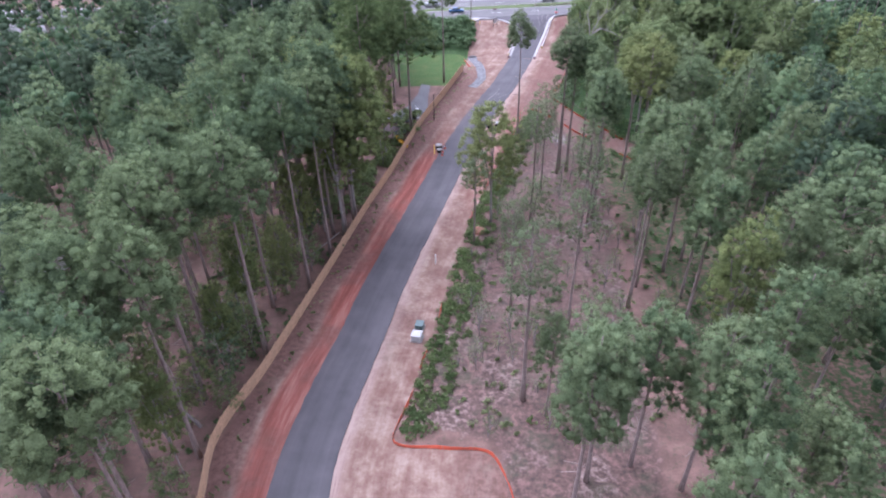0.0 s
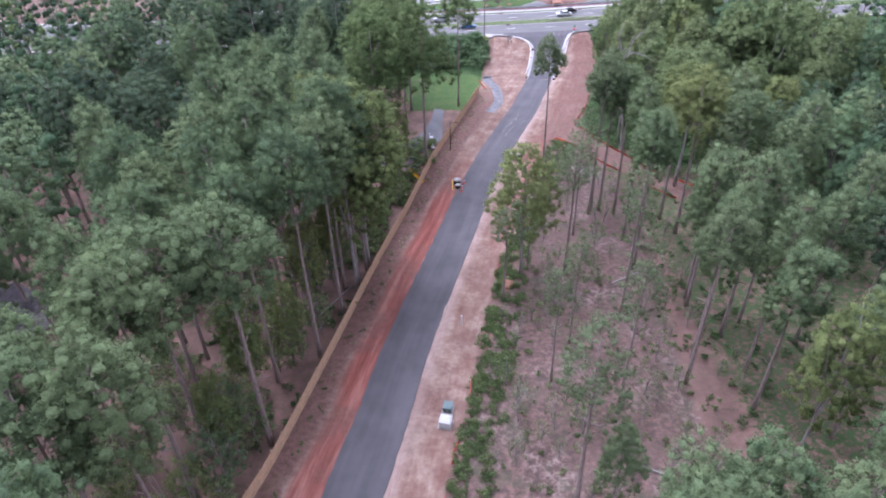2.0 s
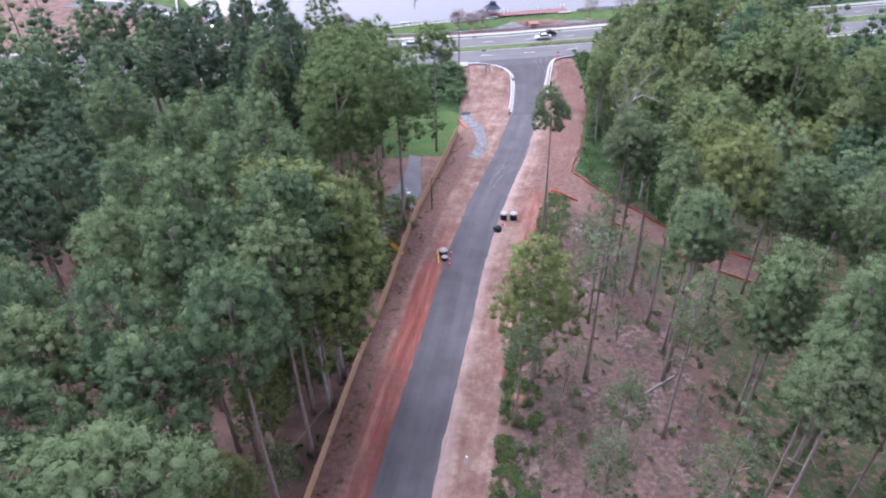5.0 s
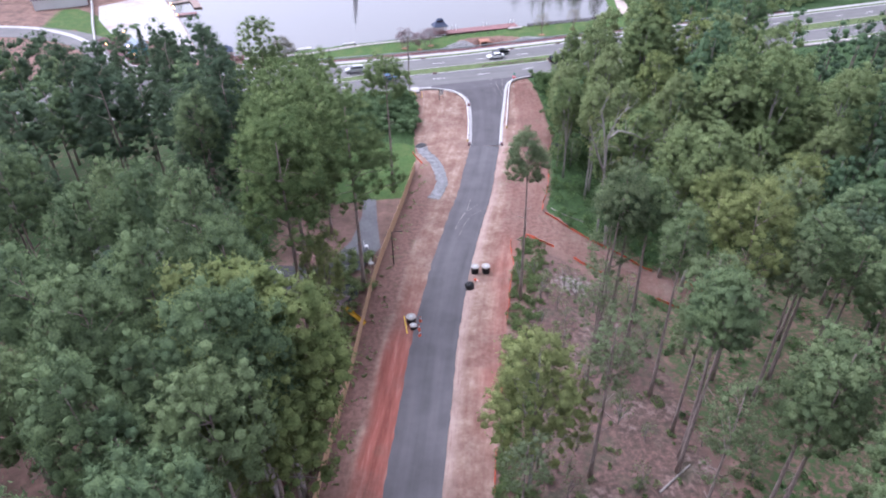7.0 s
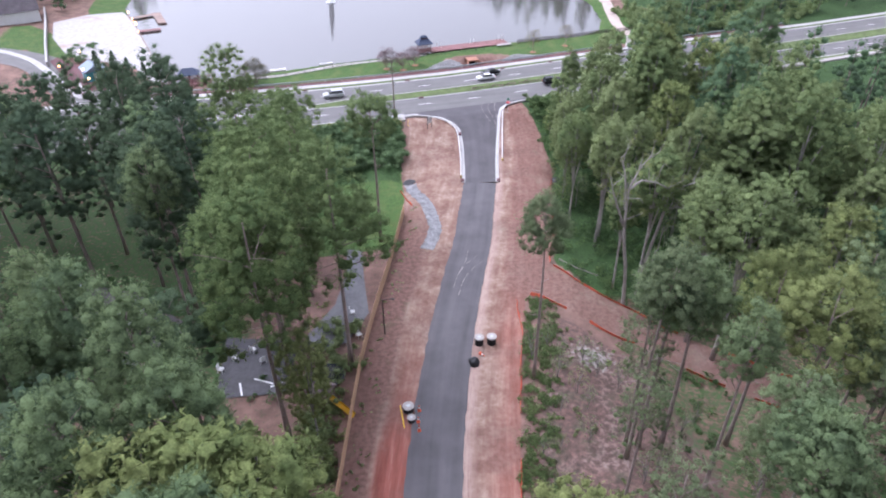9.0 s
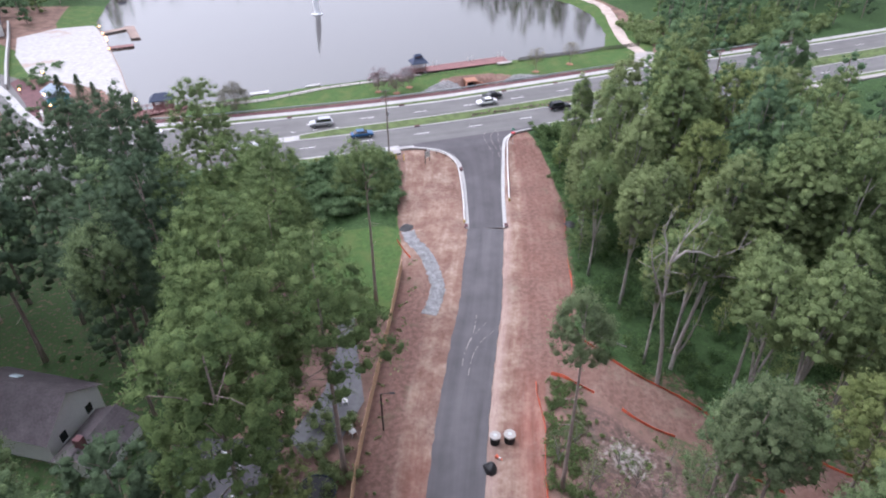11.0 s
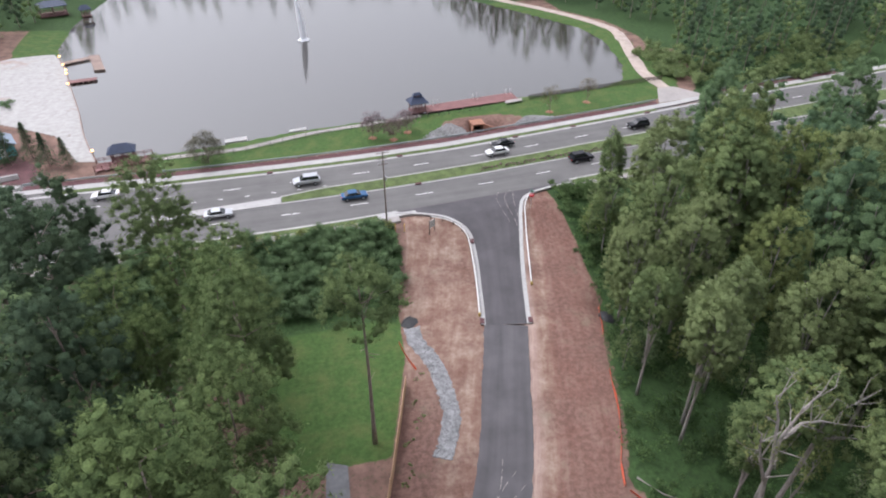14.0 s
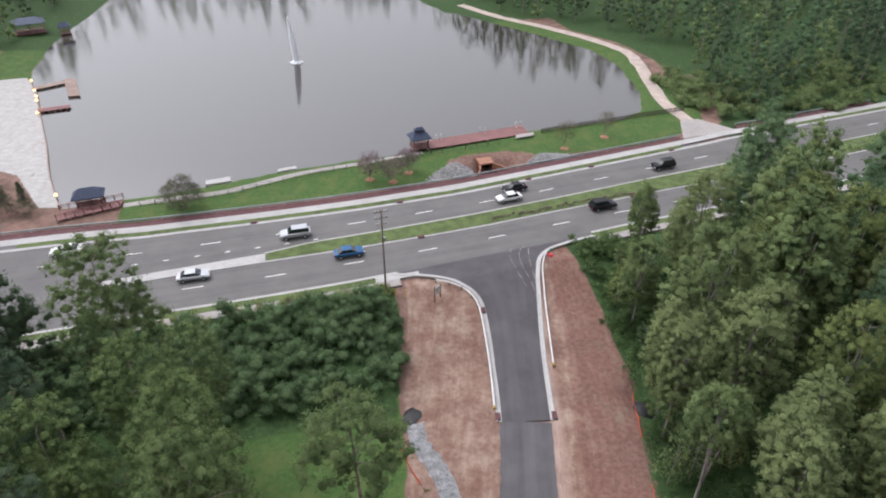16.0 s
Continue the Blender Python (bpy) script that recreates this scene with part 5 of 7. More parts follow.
M_BEAM = plain("pale_galvanised_beam", (0.30, 0.33, 0.335), 0.55, 0.25, var=0.12, scale=3)
beam_rail(-52, 78, 4.75, "long pale steel guard rail behind the brick strip")
beam_rail(93, 133, 4.75, "pale steel guard rail in front of the woods")


def timber_fence():
    e = tagged(new("timber_fence"), "new unpainted timber privacy fence beside the drive", "fence")
    c, t = resample(FENCE, 0.25)
    d = np.r_[0, np.cumsum(np.hypot(*np.diff(c, axis=0).T))]
    W = 2.42
    # grooved panel: boards stand proud of the joints, tops uneven
    rr = random.Random(2)
    rim = []
    for k in range(16):
        a, b, top = k * W / 16, (k + 1) * W / 16, 1.86 + rr.uniform(-0.015, 0.015)
        rim += [(a, -0.002, 1.84), (a + 0.008, -0.013, top), (b - 0.008, -0.013, top)]
    rim += [(W, -0.002, 1.84)] + [(x, 0.012, z) for x, _, z in rim[::-1]]
    n = len(rim)
    V = [(x, y, 0.04) for x, y, _ in rim] + rim
    F = [(i, (i + 1) % n, n + (i + 1) % n, n + i) for i in range(n)]
    F += [(n + i, n + i + 1, 2 * n - 2 - i, 2 * n - 1 - i) for i in range(n // 2 - 1)]
    panel = mesh_of("panel", V, F, M_WOOD)
    bm = bmesh.new()
    box(bm, W / 2, 0.045, 0, W, 0.045, 0.09)
    rails = bpy.data.meshes.new("rail")
    bm.to_mesh(rails)
    bm.free()
    rails.materials.append(M_WOOD)
    bm = bmesh.new()
    box(bm, 0, 0.05, 0.95, 0.1, 0.1, 2.0)
    post = bpy.data.meshes.new("post")
    bm.to_mesh(post)
    bm.free()
    post.materials.append(M_WOOD)
    s = 0.0
    while s + W < d[-1]:
        a = np.array([np.interp(s, d, c[:, 0]), np.interp(s, d, c[:, 1])])
        b = np.array([np.interp(s + W, d, c[:, 0]), np.interp(s + W, d, c[:, 1])])
        za, zb = tz(*a), tz(*b)
        ang = math.atan2(b[1] - a[1], b[0] - a[0])
        run = float(np.hypot(*(b - a)))
        m = Matrix.Translation((a[0], a[1], za)) @ Matrix.Rotation(ang, 4, "Z")
        sh = Matrix.Identity(4)
        sh[2][0], sh[0][0] = (zb - za) / W, run / W
        piece("panel", panel, e, m @ sh)
        for z in (0.35, 0.95, 1.6):
            piece("rail", rails, e, m @ sh @ Matrix.Translation((0, 0, z)))
        piece("post", post, e, m)
        s += W


timber_fence()


def silt_fence(line, label, drops, seed):
    """Low orange mesh on stakes; drops: stretches (of its length) that lie open or are overgrown."""
    e = tagged(new("silt_fence"), label, "silt fence", group="orange silt fences")
    c, t = resample(line, 0.7)
    g = np.random.default_rng(seed)
    n = len(c)
    sag = np.convolve(g.uniform(-0.22, 0.04, n), np.ones(3) / 3, "same")
    lean = np.convolve(g.normal(0, 0.16, n), np.ones(4) / 4, "same")
    nn = normals_of(c)
    top = 0.42 + sag * 0.7
    V = np.concatenate([np.c_[c, terrain(c[:, 0], c[:, 1]) - 0.03], np.c_[c + nn * (lean * 0.5)[:, None], terrain(c[:, 0], c[:, 1]) + top * 0.55], np.c_[c + nn * (lean)[:, None], terrain(c[:, 0], c[:, 1]) + top]])
    open_at = [any(a <= t[i] / t[-1] <= b for a, b in drops) for i in range(n)]
    runs, run = [], []
    for i in range(n):
        if open_at[i] or i == n - 1:
            if len(run) > 1:
                runs.append(run)
            run = []
        else:
            run.append(i)
    for run in runs:
        k = len(run)
        P = np.concatenate([V[[q * n + i for i in run]] for q in range(3)])
        F = [f for i in range(k - 1) for f in ((i, i + 1, k + i + 1, k + i), (k + i, k + i + 1, 2 * k + i + 1, 2 * k + i))]
        ob = piece("fabric", mesh_of("fabric", P, F, M_ORANGE), e, None, "sagging orange fabric")
        mod = ob.modifiers.new("thickness", "SOLIDIFY")
        mod.thickness = 0.02
    pm = post_mesh("stake", 0.025, 0.55, M_WOOD_GREY, 5)
    for i in range(0, n, 4):
        if not any(a <= t[i] / t[-1] <= b for a, b in drops):
            piece("stake", pm, e, Matrix.Translation((c[i][0], c[i][1], tz(*c[i]))))


silt_fence(SILT_SOUTH[:14], "sagging orange silt fence along the edge of the clay", ((0.3, 0.33), (0.37, 0.41), (0.45, 0.64), (0.7, 0.74), (0.83, 0.88)), 3)
silt_fence(SILT_SOUTH[13:], "sagging orange silt fence beside the dirt track", ((0.14, 0.2), (0.33, 0.4), (0.55, 0.68), (0.8, 0.86)), 4)
silt_fence(SILT_NORTH[:6], "bright orange silt fence at the wood's edge", ((0.3, 0.4),), 5)
silt_fence(SILT_NORTH[5:] + DIRT_EAST[:1], "orange silt fence below the clay bank", ((0.55, 0.72),), 6)
silt_fence([(6.2, 163.5), (6.8, 160.2), (7.6, 157.4)], "short run of orange silt fence by the gravel channel", (), 7)


# ---- poles and signs ----
def utility_pole(x, y, h, label, turn=8, arms=3, lean=(0, 0)):
    e = tagged(new("utility_pole"), label, "utility pole")
    z = max(tz(x, y), 0)
    bm = bmesh.new()
    tube(bm, [(0, 0, -0.3), (lean[0] * 0.5, lean[1] * 0.5, h / 2), (lean[0], lean[1], h)], [0.15, 0.125, 0.09], 10)
    part("pole", bm, M_POLE, e)
    for k in range(arms):
        bm = bmesh.new()
        box(bm, lean[0], lean[1] + 0.12, h - 0.4 - k * 0.95, 2.1 - 0.3 * k, 0.08, 0.09, 0.01)
        arm = part("crossarm", bm, M_POLE, e)
        for u in (-0.72, -0.4, 0.4, 0.72):
            bm = bmesh.new()
            tube(bm, [(lean[0] + u, lean[1] + 0.12, h - 0.34 - k * 0.95), (lean[0] + u, lean[1] + 0.12, h - 0.14 - k * 0.95)], [0.045, 0.04], 6)
            part("insulator", bm, M_METAL, arm)
    bm = bmesh.new()
    tube(bm, [(0.25, 0, h * 0.62), (0.25, 0, h * 0.62 + 0.7)], [0.16, 0.16], 8)
    part("transformer", bm, M_METAL, e)
    e.matrix_basis = pose(x, y, z, 0, 0, turn)


utility_pole(9.1, 188.9, 13.2, "tall weathered wooden utility pole with crossarms by the pavement")
utility_pole(-53.5, 197.0, 10.5, "wooden utility pole standing beside the highway", 20, 2, (-0.8, 0.2))


def lamp_post(x, y, h, label, arm=1.0, turn=0):
    e = tagged(new("lamp_post"), label, "lamp post")
    bm = bmesh.new()
    tube(bm, [(0, 0, -0.2), (0, 0, h)], [0.09, 0.06], 8)
    part("pole", bm, M_BLACK, e)
    bm = bmesh.new()
    tube(bm, [(0, 0, h - 0.05), (arm, 0, h + 0.1)], [0.04, 0.04], 6)
    part("arm", bm, M_BLACK, e)
    bm = bmesh.new()
    box(bm, arm + 0.25, 0, h + 0.08, 0.6, 0.22, 0.10, 0.03)
    part("lamp_head", bm, M_BLACK, e)
    e.matrix_basis = pose(x, y, tz(x, y), 0, 0, turn)


lamp_post(-1.6, 126.4, 5.8, "black lamp post with a short arm beside the timber fence", 1.0, -10)


def board_sign(x, y, turn):
    e = tagged(new("notice_board"), "white notice board in a black frame on two posts", "sign")
    for s in (-0.62, 0.62):
        bm = bmesh.new()
        box(bm, s, 0, 1.2, 0.1, 0.1, 2.7, 0.01)
        part("post", bm, M_BLACK, e)
    bm = bmesh.new()
    box(bm, 0, 0, 1.75, 1.14, 0.05, 1.3, 0.01)
    board = part("board", bm, M_WHITE, e)
    for k, w in enumerate((0.8, 0.6, 0.7)):
        bm = bmesh.new()
        box(bm, 0, -0.03, 2.1 - k * 0.32, w, 0.012, 0.1)
        part("text_bar", bm, M_BLACK, board)
    e.matrix_basis = pose(x, y, tz(x, y), 0, 0, turn)


board_sign(15.9, 185.8, 38)


def stop_sign(x, y, turn):
    e = tagged(new("stop_sign"), "red eight-sided road sign with green street blades above", "road sign")
    bm = bmesh.new()
    tube(bm, [(0, 0, -0.2), (0, 0, 3.1)], [0.035, 0.035], 6)
    part("post", bm, M_METAL, e)
    bm = bmesh.new()
    tube(bm, [(0, -0.04, 2.15), (0, -0.06, 2.35)], [0.42, 0.42], 8)
    disc = part("plate", bm, M_RED, e)
    bm = bmesh.new()
    box(bm, 0, -0.075, 2.35, 0.55, 0.012, 0.18)
    part("text_bar", bm, M_WHITE, disc)
    for k, r in enumerate((0, 90)):
        bm = bmesh.new()
        box(bm, 0, 0, 2.9 + k * 0.2, 0.75, 0.03, 0.18, m=Matrix.Rotation(radians(r), 4, "Z"))
        part("street_blade", bm, M_GREEN, e)
    e.matrix_basis = pose(x, y, max(tz(x, y), 2.4), 0, 0, turn)


stop_sign(33.8, 188.8, 12)
for x, y in ((10.2, 187.4), (11.6, 187.0)):
    e = tagged(new("marker_post"), "thin yellow utility marker post in the weeds", "marker post", group="utility markers")
    bm = bmesh.new()
    tube(bm, [(0, 0, 0), (0, 0, 1.3)], [0.05, 0.05], 6)
    part("stake", bm, M_YELLOW, e)
    e.matrix_basis = pose(x, y, tz(x, y))

# ---- works beside the drive ----
M_LID = plain("weathered_concrete", (0.33, 0.31, 0.29), 0.85, var=0.15, scale=3, bump=0.2)


def riser(x, y, r, h, label):
    """A precast drain riser with a pale lid over a dark ring."""
    e = tagged(new("drain_riser"), label, "drain riser", group="concrete drain risers")
    bm = bmesh.new()
    tube(bm, [(0, 0, -0.1), (0, 0, h * 0.9)], [r * 0.86, r * 0.86], 20)
    part("ring", bm, M_RUBBER, e, "dark ring")
    bm = bmesh.new()
    tube(bm, [(0, 0, h * 0.84), (0, 0, h)], [r, r * 0.97], 20)
    part("lid", bm, M_LID, e, "pale round concrete lid")
    bm = bmesh.new()
    tube(bm, [(0, 0, h), (0, 0, h + 0.04)], [r * 0.32, r * 0.32], 12)
    part("hatch", bm, M_METAL, e)
    e.matrix_basis = pose(x, y, tz(x, y), 0, 0, 30)


riser(10.0, 121.9, 0.62, 1.2, "pale lidded drain riser standing on the red clay")
riser(11.6, 121.7, 0.66, 1.2, "pale lidded drain riser standing on the red clay")
riser(-0.7, 112.9, 0.68, 0.85, "large pale lidded drain riser at the asphalt edge")
riser(-0.6, 111.4, 0.5, 0.6, "small pale lidded drain riser at the asphalt edge")


def traffic_cone(x, y, tilt=0, turn=0, h=0.9):
    e = tagged(new("traffic_cone"), "orange traffic cone with a white band" if not tilt else "orange traffic cone lying on its side", "traffic cone", group="traffic cones")
    bm = bmesh.new()
    box(bm, 0, 0, 0.03, 0.4, 0.4, 0.06, 0.01)
    part("base", bm, M_ORANGE, e)
    for a, b, m in ((0.06, 0.4, M_ORANGE), (0.4, 0.62, M_WHITE), (0.62, h, M_ORANGE)):
        bm = bmesh.new()
        tube(bm, [(0, 0, a), (0, 0, b)], [0.17 * (1 - a / h * 0.8), 0.17 * (1 - b / h * 0.8)], 12)
        part("band" if m is M_WHITE else "cone", bm, m, e)
    e.matrix_basis = pose(x, y, tz(x, y) + (0.2 if tilt else 0.05), tilt, 0, turn)


for x, y in ((0.5, 112.6), (0.1, 111.0), (0.0, 109.8)):
    traffic_cone(x, y)
traffic_cone(9.6, 120.0, 80, 30)


def heap(name, label, cat, x, y, r, h, mat, seed):
    """An uneven low mound."""
    bm = bmesh.new()
    bmesh.ops.create_icosphere(bm, subdivisions=3, radius=1)
    for v in bm.verts:
        k = 1 + 0.35 * noise.noise(v.co * 1.7 + Vector((seed, 0, 0)))
        v.co = Vector((v.co.x * r * k, v.co.y * r * k, max(-0.15, v.co.z * h * k)))
    me = bpy.data.meshes.new(name)
    bm.to_mesh(me)
    bm.free()
    me.polygons.foreach_set("use_smooth", np.ones(len(me.polygons), bool))
    me.materials.append(mat)
    ob = tagged(new(name, me), label, cat)
    ob.matrix_basis = pose(x, y, tz(x, y))
    return ob


heap("fabric_bundle", "black bundle of plastic sheeting on the clay", "plastic bundle", 8.5, 118.6, 0.75, 0.8, M_BLACK, 3)
heap("pipe_cover", "black erosion fabric draped over the pipe outlet", "erosion fabric", 8.9, 168.3, 1.5, 0.45, M_BLACK, 5)
heap("pipe_cover", "black erosion fabric draped over the pipe inlet", "erosion fabric", 35.6, 162.6, 1.4, 0.8, M_BLACK, 8)
heap("dirt_mound", "small pinkish mound of loose clay in the clearing", "soil heap", 5.6, 82.5, 1.0, 0.7, M_CLAY_WALL, 9)

e = tagged(new("plank"), "yellow plank leaning on a drain riser", "plank")
bm = bmesh.new()
box(bm, 0, 0, 0, 0.12, 3.0, 0.06, 0.005)
part("board", bm, M_YELLOW, e)
e.matrix_basis = pose(-1.55, 112.0, tz(-1.55, 112) + 0.25, 8, 0, 0)
e = tagged(new("marker_pipe"), "white plastic marker pipe standing in the clay", "pipe")
bm = bmesh.new()
tube(bm, [(0, 0, -0.2), (0.05, 0, 1.4)], [0.10, 0.10], 10)
part("pipe", bm, M_WHITE, e)
bm = bmesh.new()
tube(bm, [(0.05, 0, 1.4), (0.05, 0, 1.46)], [0.12, 0.12], 10)
part("cap", bm, M_WHITE, e)
e.matrix_basis = pose(-1.3, 74.2, tz(-1.3, 74.2))


def utility_box(x, y, turn, w, d, h, top, paint, label):
    """A ground-mounted cabinet on a pad: body, sloping lid and two doors with a handle."""
    e = tagged(new("utility_box"), label, "utility box", group="utility boxes")
    bm = bmesh.new()
    box(bm, 0, 0, 0.04, w + 0.3, d + 0.3, 0.16, 0.02)
    part("pad", bm, M_LID, e, "concrete pad")
    bm = bmesh.new()
    box(bm, 0, 0, 0.1 + h / 2, w, d, h, 0.04)
    part("body", bm, paint, e)
    bm = bmesh.new()
    hip_roof(bm, w / 2 + 0.04, d / 2 + 0.04, 0.1 + h, 0.1 + h + top, w * 0.2)
    part("lid", bm, paint, e)
    for sx in (-1, 1):
        bm = bmesh.new()
        box(bm, sx * w * 0.24, -d / 2 - 0.012, 0.1 + h / 2, w * 0.44, 0.03, h * 0.82, 0.01)
        door = part("door", bm, paint, e)
        bm = bmesh.new()
        box(bm, sx * w * 0.06, -d / 2 - 0.04, 0.1 + h * 0.55, 0.03, 0.04, 0.16)
        part("handle", bm, M_METAL, door)
    e.matrix_basis = pose(x, y, tz(x, y), 0, 0, turn)


# ---- stones ----
def stones(name, label, spots, mat, seed, cat="stones"):
    """Angular stones, joined: rows of x, y, size."""
    rr = random.Random(seed)
    V, F = [], []
    base = [(-1, -1, -0.7), (1, -1, -0.7), (1, 1, -0.7), (-1, 1, -0.7), (-0.7, -0.8, 0.6), (0.8, -0.6, 0.7), (0.6, 0.8, 0.6), (-0.8, 0.7, 0.75)]
    fc = [(0, 3, 2, 1), (4, 5, 6, 7), (0, 1, 5, 4), (1, 2, 6, 5), (2, 3, 7, 6), (3, 0, 4, 7)]
    for x, y, s in spots:
        z = tz(x, y)
        rot = Euler((rr.uniform(-0.6, 0.6), rr.uniform(-0.6, 0.6), rr.uniform(0, 6.28))).to_matrix()
        k = len(V)
        for b in base:
            v = rot @ Vector([c * s * 0.5 * rr.uniform(0.7, 1.15) for c in b])
            V.append((x + v.x, y + v.y, z + s * 0.22 + v.z * 0.8))
        F += [tuple(k + i for i in f) for f in fc]
    ob = tagged(new(name, mesh_of(name, V, F, mat)), label, cat, kind="stuff")
    return ob


rr = random.Random(12)
GRAVEL_LINE = [(7.4, 144.6), (8.4, 146.3), (9.8, 149.9), (10.1, 155.5), (9.5, 160.4), (8.4, 163.6), (8.6, 167)]
c, t = resample(GRAVEL_LINE, 0.16)
nn = normals_of(c)
tagged(strip("gravel_bed", GRAVEL_LINE, (-1.0, -0.4, 0.4, 1.0), 0.05, M_GRAVEL, 0.6, thick=0.1, edge=0.12, seed=4), "bed of fine grey gravel in the drainage channel", "gravel bed", kind="structure")
stones("channel_gravel", "loose grey stones lining the drainage channel", [(*(c[i] + nn[i] * rr.uniform(-1.05, 1.05)), rr.uniform(0.10, 0.26)) for i in range(len(c)) for _ in range(9)], M_GRAVEL, 5)
spots = []
while len(spots) < 560:
    x, y = rr.uniform(22, 33), rr.uniform(218.5, 227)
    k = min(1, (x - 22) / 6)
    if 219.2 < y < 220.4 + k * 5.4 - max(0, x - 29) * 1.1 and y > float(north_edge(x)) + 5.2:
        spots.append((x, y, rr.uniform(0.25, 0.55)))
while len(spots) < 1000:
    x, y = rr.uniform(41.5, 56), rr.uniform(219.5, 227)
    k = min(1, (x - 41.5) / 5)
    if y < 221.2 + k * 4.6 - max(0, x - 47) * 0.36 and y > float(north_edge(x)) + 5.2:
        spots.append((x, y, rr.uniform(0.25, 0.55)))
stones("riprap", "heaps of pale broken stone beside the culvert", spots, M_STONE, 6)


def wing_wall(bm, a, b, za, zb, thick=0.32):
    """A flared wall whose top falls from a to b."""
    d = (Vector((*b, 0)) - Vector((*a, 0))).normalized()
    n = Vector((-d.y, d.x, 0)) * thick / 2
    ring = [Vector((*a, -0.4)), Vector((*b, -0.4)), Vector((*b, zb)), Vector((*a, za))]
    v = [[bm.verts.new(p + n * k) for p in ring] for k in (-1, 1)]
    bm.faces.new(v[0][::-1])
    bm.faces.new(v[1])
    for i in range(4):
        bm.faces.new((v[0][i], v[0][(i + 1) % 4], v[1][(i + 1) % 4], v[1][i]))
    bmesh.ops.recalc_face_normals(bm, faces=bm.faces[:])
    bmesh.ops.bevel(bm, geom=bm.edges[:], offset=0.03, segments=1, affect="EDGES")


def culvert():
    e = tagged(new("culvert"), "square clay-stained culvert mouth with flared wing walls", "culvert")
    bm = bmesh.new()
    for sx in (-1, 1):
        box(bm, sx * 1.25, 1.2, 0.85, 0.3, 2.6, 2.9, 0.03)
        part("side_wall", bm, M_CLAY_WALL, e)
        bm = bmesh.new()
    box(bm, 0, 1.3, 2.42, 2.9, 2.8, 0.3, 0.03)
    part("headwall", bm, M_CLAY_WALL, e)
    # black panel closing the short tunnel; its colour stands in for deep shade
    bm = bmesh.new()
    box(bm, 0, 2.2, 0.9, 2.2, 0.2, 2.8)
    part("mouth", bm, M_OPENING_SHADE, e, "black back panel painted as the shade in the opening")
    for a, b, zb in (((1.3, -0.05), (4.9, -1.5), 1.35), ((-1.3, -0.05), (-2.1, -1.9), 1.5)):
        bm = bmesh.new()
        wing_wall(bm, a, b, 2.5, zb)
        part("wing_wall", bm, M_CLAY_WALL, e)
    e.matrix_basis = pose(35.0, 224.0, 0.0)


culvert()


# ---- cars ----
def car(x, y, turn, paint, label, length=4.7, kind="sedan"):
    e = tagged(new("car"), label, "car", group="cars on the highway")
    hgt = 1.45 if kind == "sedan" else 1.72
    prof = {"sedan": [(-2.3, 0.45), (-2.3, 0.85), (-1.55, 0.95), (1.3, 0.92), (2.2, 0.78), (2.3, 0.45)], "suv": [(-2.3, 0.45), (-2.32, 1.0), (-1.9, 1.05), (1.2, 1.05), (2.15, 0.9), (2.28, 0.45)]}[kind]
    bm = bmesh.new()
    rows = []
    for u in (-0.9, -0.82, 0.82, 0.9):
        rows.append([bm.verts.new((a, u, z + (0.04 if abs(u) < 0.85 and z > 0.6 else 0))) for a, z in prof])
    for r0, r1 in zip(rows, rows[1:]):
        for k in range(len(prof) - 1):
            bm.faces.new((r0[k], r0[k + 1], r1[k + 1], r1[k]))
        bm.faces.new((r0[-1], r0[0], r1[0], r1[-1]))
    bm.faces.new(rows[0][::-1])
    bm.faces.new(rows[-1])
    bmesh.ops.recalc_face_normals(bm, faces=bm.faces[:])
    bmesh.ops.bevel(bm, geom=[ed for ed in bm.edges if ed.calc_face_angle(0) > 0.5], offset=0.07, segments=2, affect="EDGES")
    part("body", bm, paint, e)
    base, roof = ((-1.75, 1.15), (-1.0, 0.35)) if kind == "sedan" else ((-2.15, 1.1), (-1.9, 0.4))
    zb = 0.95 if kind == "sedan" else 1.05
    bm = bmesh.new()
    lo = [bm.verts.new((a, s * 0.8, zb)) for a in base for s in (-1, 1)]
    hi = [bm.verts.new((a, s * 0.64, hgt - 0.06)) for a in roof for s in (-1, 1)]
    for f in ((0, 1, 3, 2),):
        bm.faces.new([hi[i] for i in f])
    for a, b in ((0, 1), (1, 3), (3, 2), (2, 0)):
        bm.faces.new((lo[a], lo[b], hi[b], hi[a]))
    bmesh.ops.recalc_face_normals(bm, faces=bm.faces[:])
    part("glasshouse", bm, M_GLASS, e, "dark tinted windows")
    bm = bmesh.new()
    box(bm, sum(roof) / 2, 0, hgt - 0.03, roof[1] - roof[0] + 0.12, 1.32, 0.08, 0.03)
    part("roof", bm, paint, e)
    for a in (-1.4, 1.42):
        for s in (-0.84, 0.84):
            bm = bmesh.new()
            tube(bm, [(a, s - 0.11, 0.33), (a, s + 0.11, 0.33)], [0.33, 0.33], 16)
            w = part("wheel", bm, M_RUBBER, e)
            bm = bmesh.new()
            tube(bm, [(a, s - 0.12, 0.33), (a, s + 0.12, 0.33)], [0.2, 0.2], 10)
            part("rim", bm, M_METAL, w)
    for s in (-0.62, 0.62):
        bm = bmesh.new()
        box(bm, 2.24, s, 0.68, 0.1, 0.36, 0.14, 0.03)
        part("headlight", bm, M_WHITE, e)
        bm = bmesh.new()
        box(bm, -2.27, s, 0.78, 0.1, 0.34, 0.16, 0.03)
        part("tail_light", bm, M_RED, e)
    e.matrix_basis = pose(x, y, HZ, 0, 0, turn) @ Matrix.Scale(length / 4.7, 4)


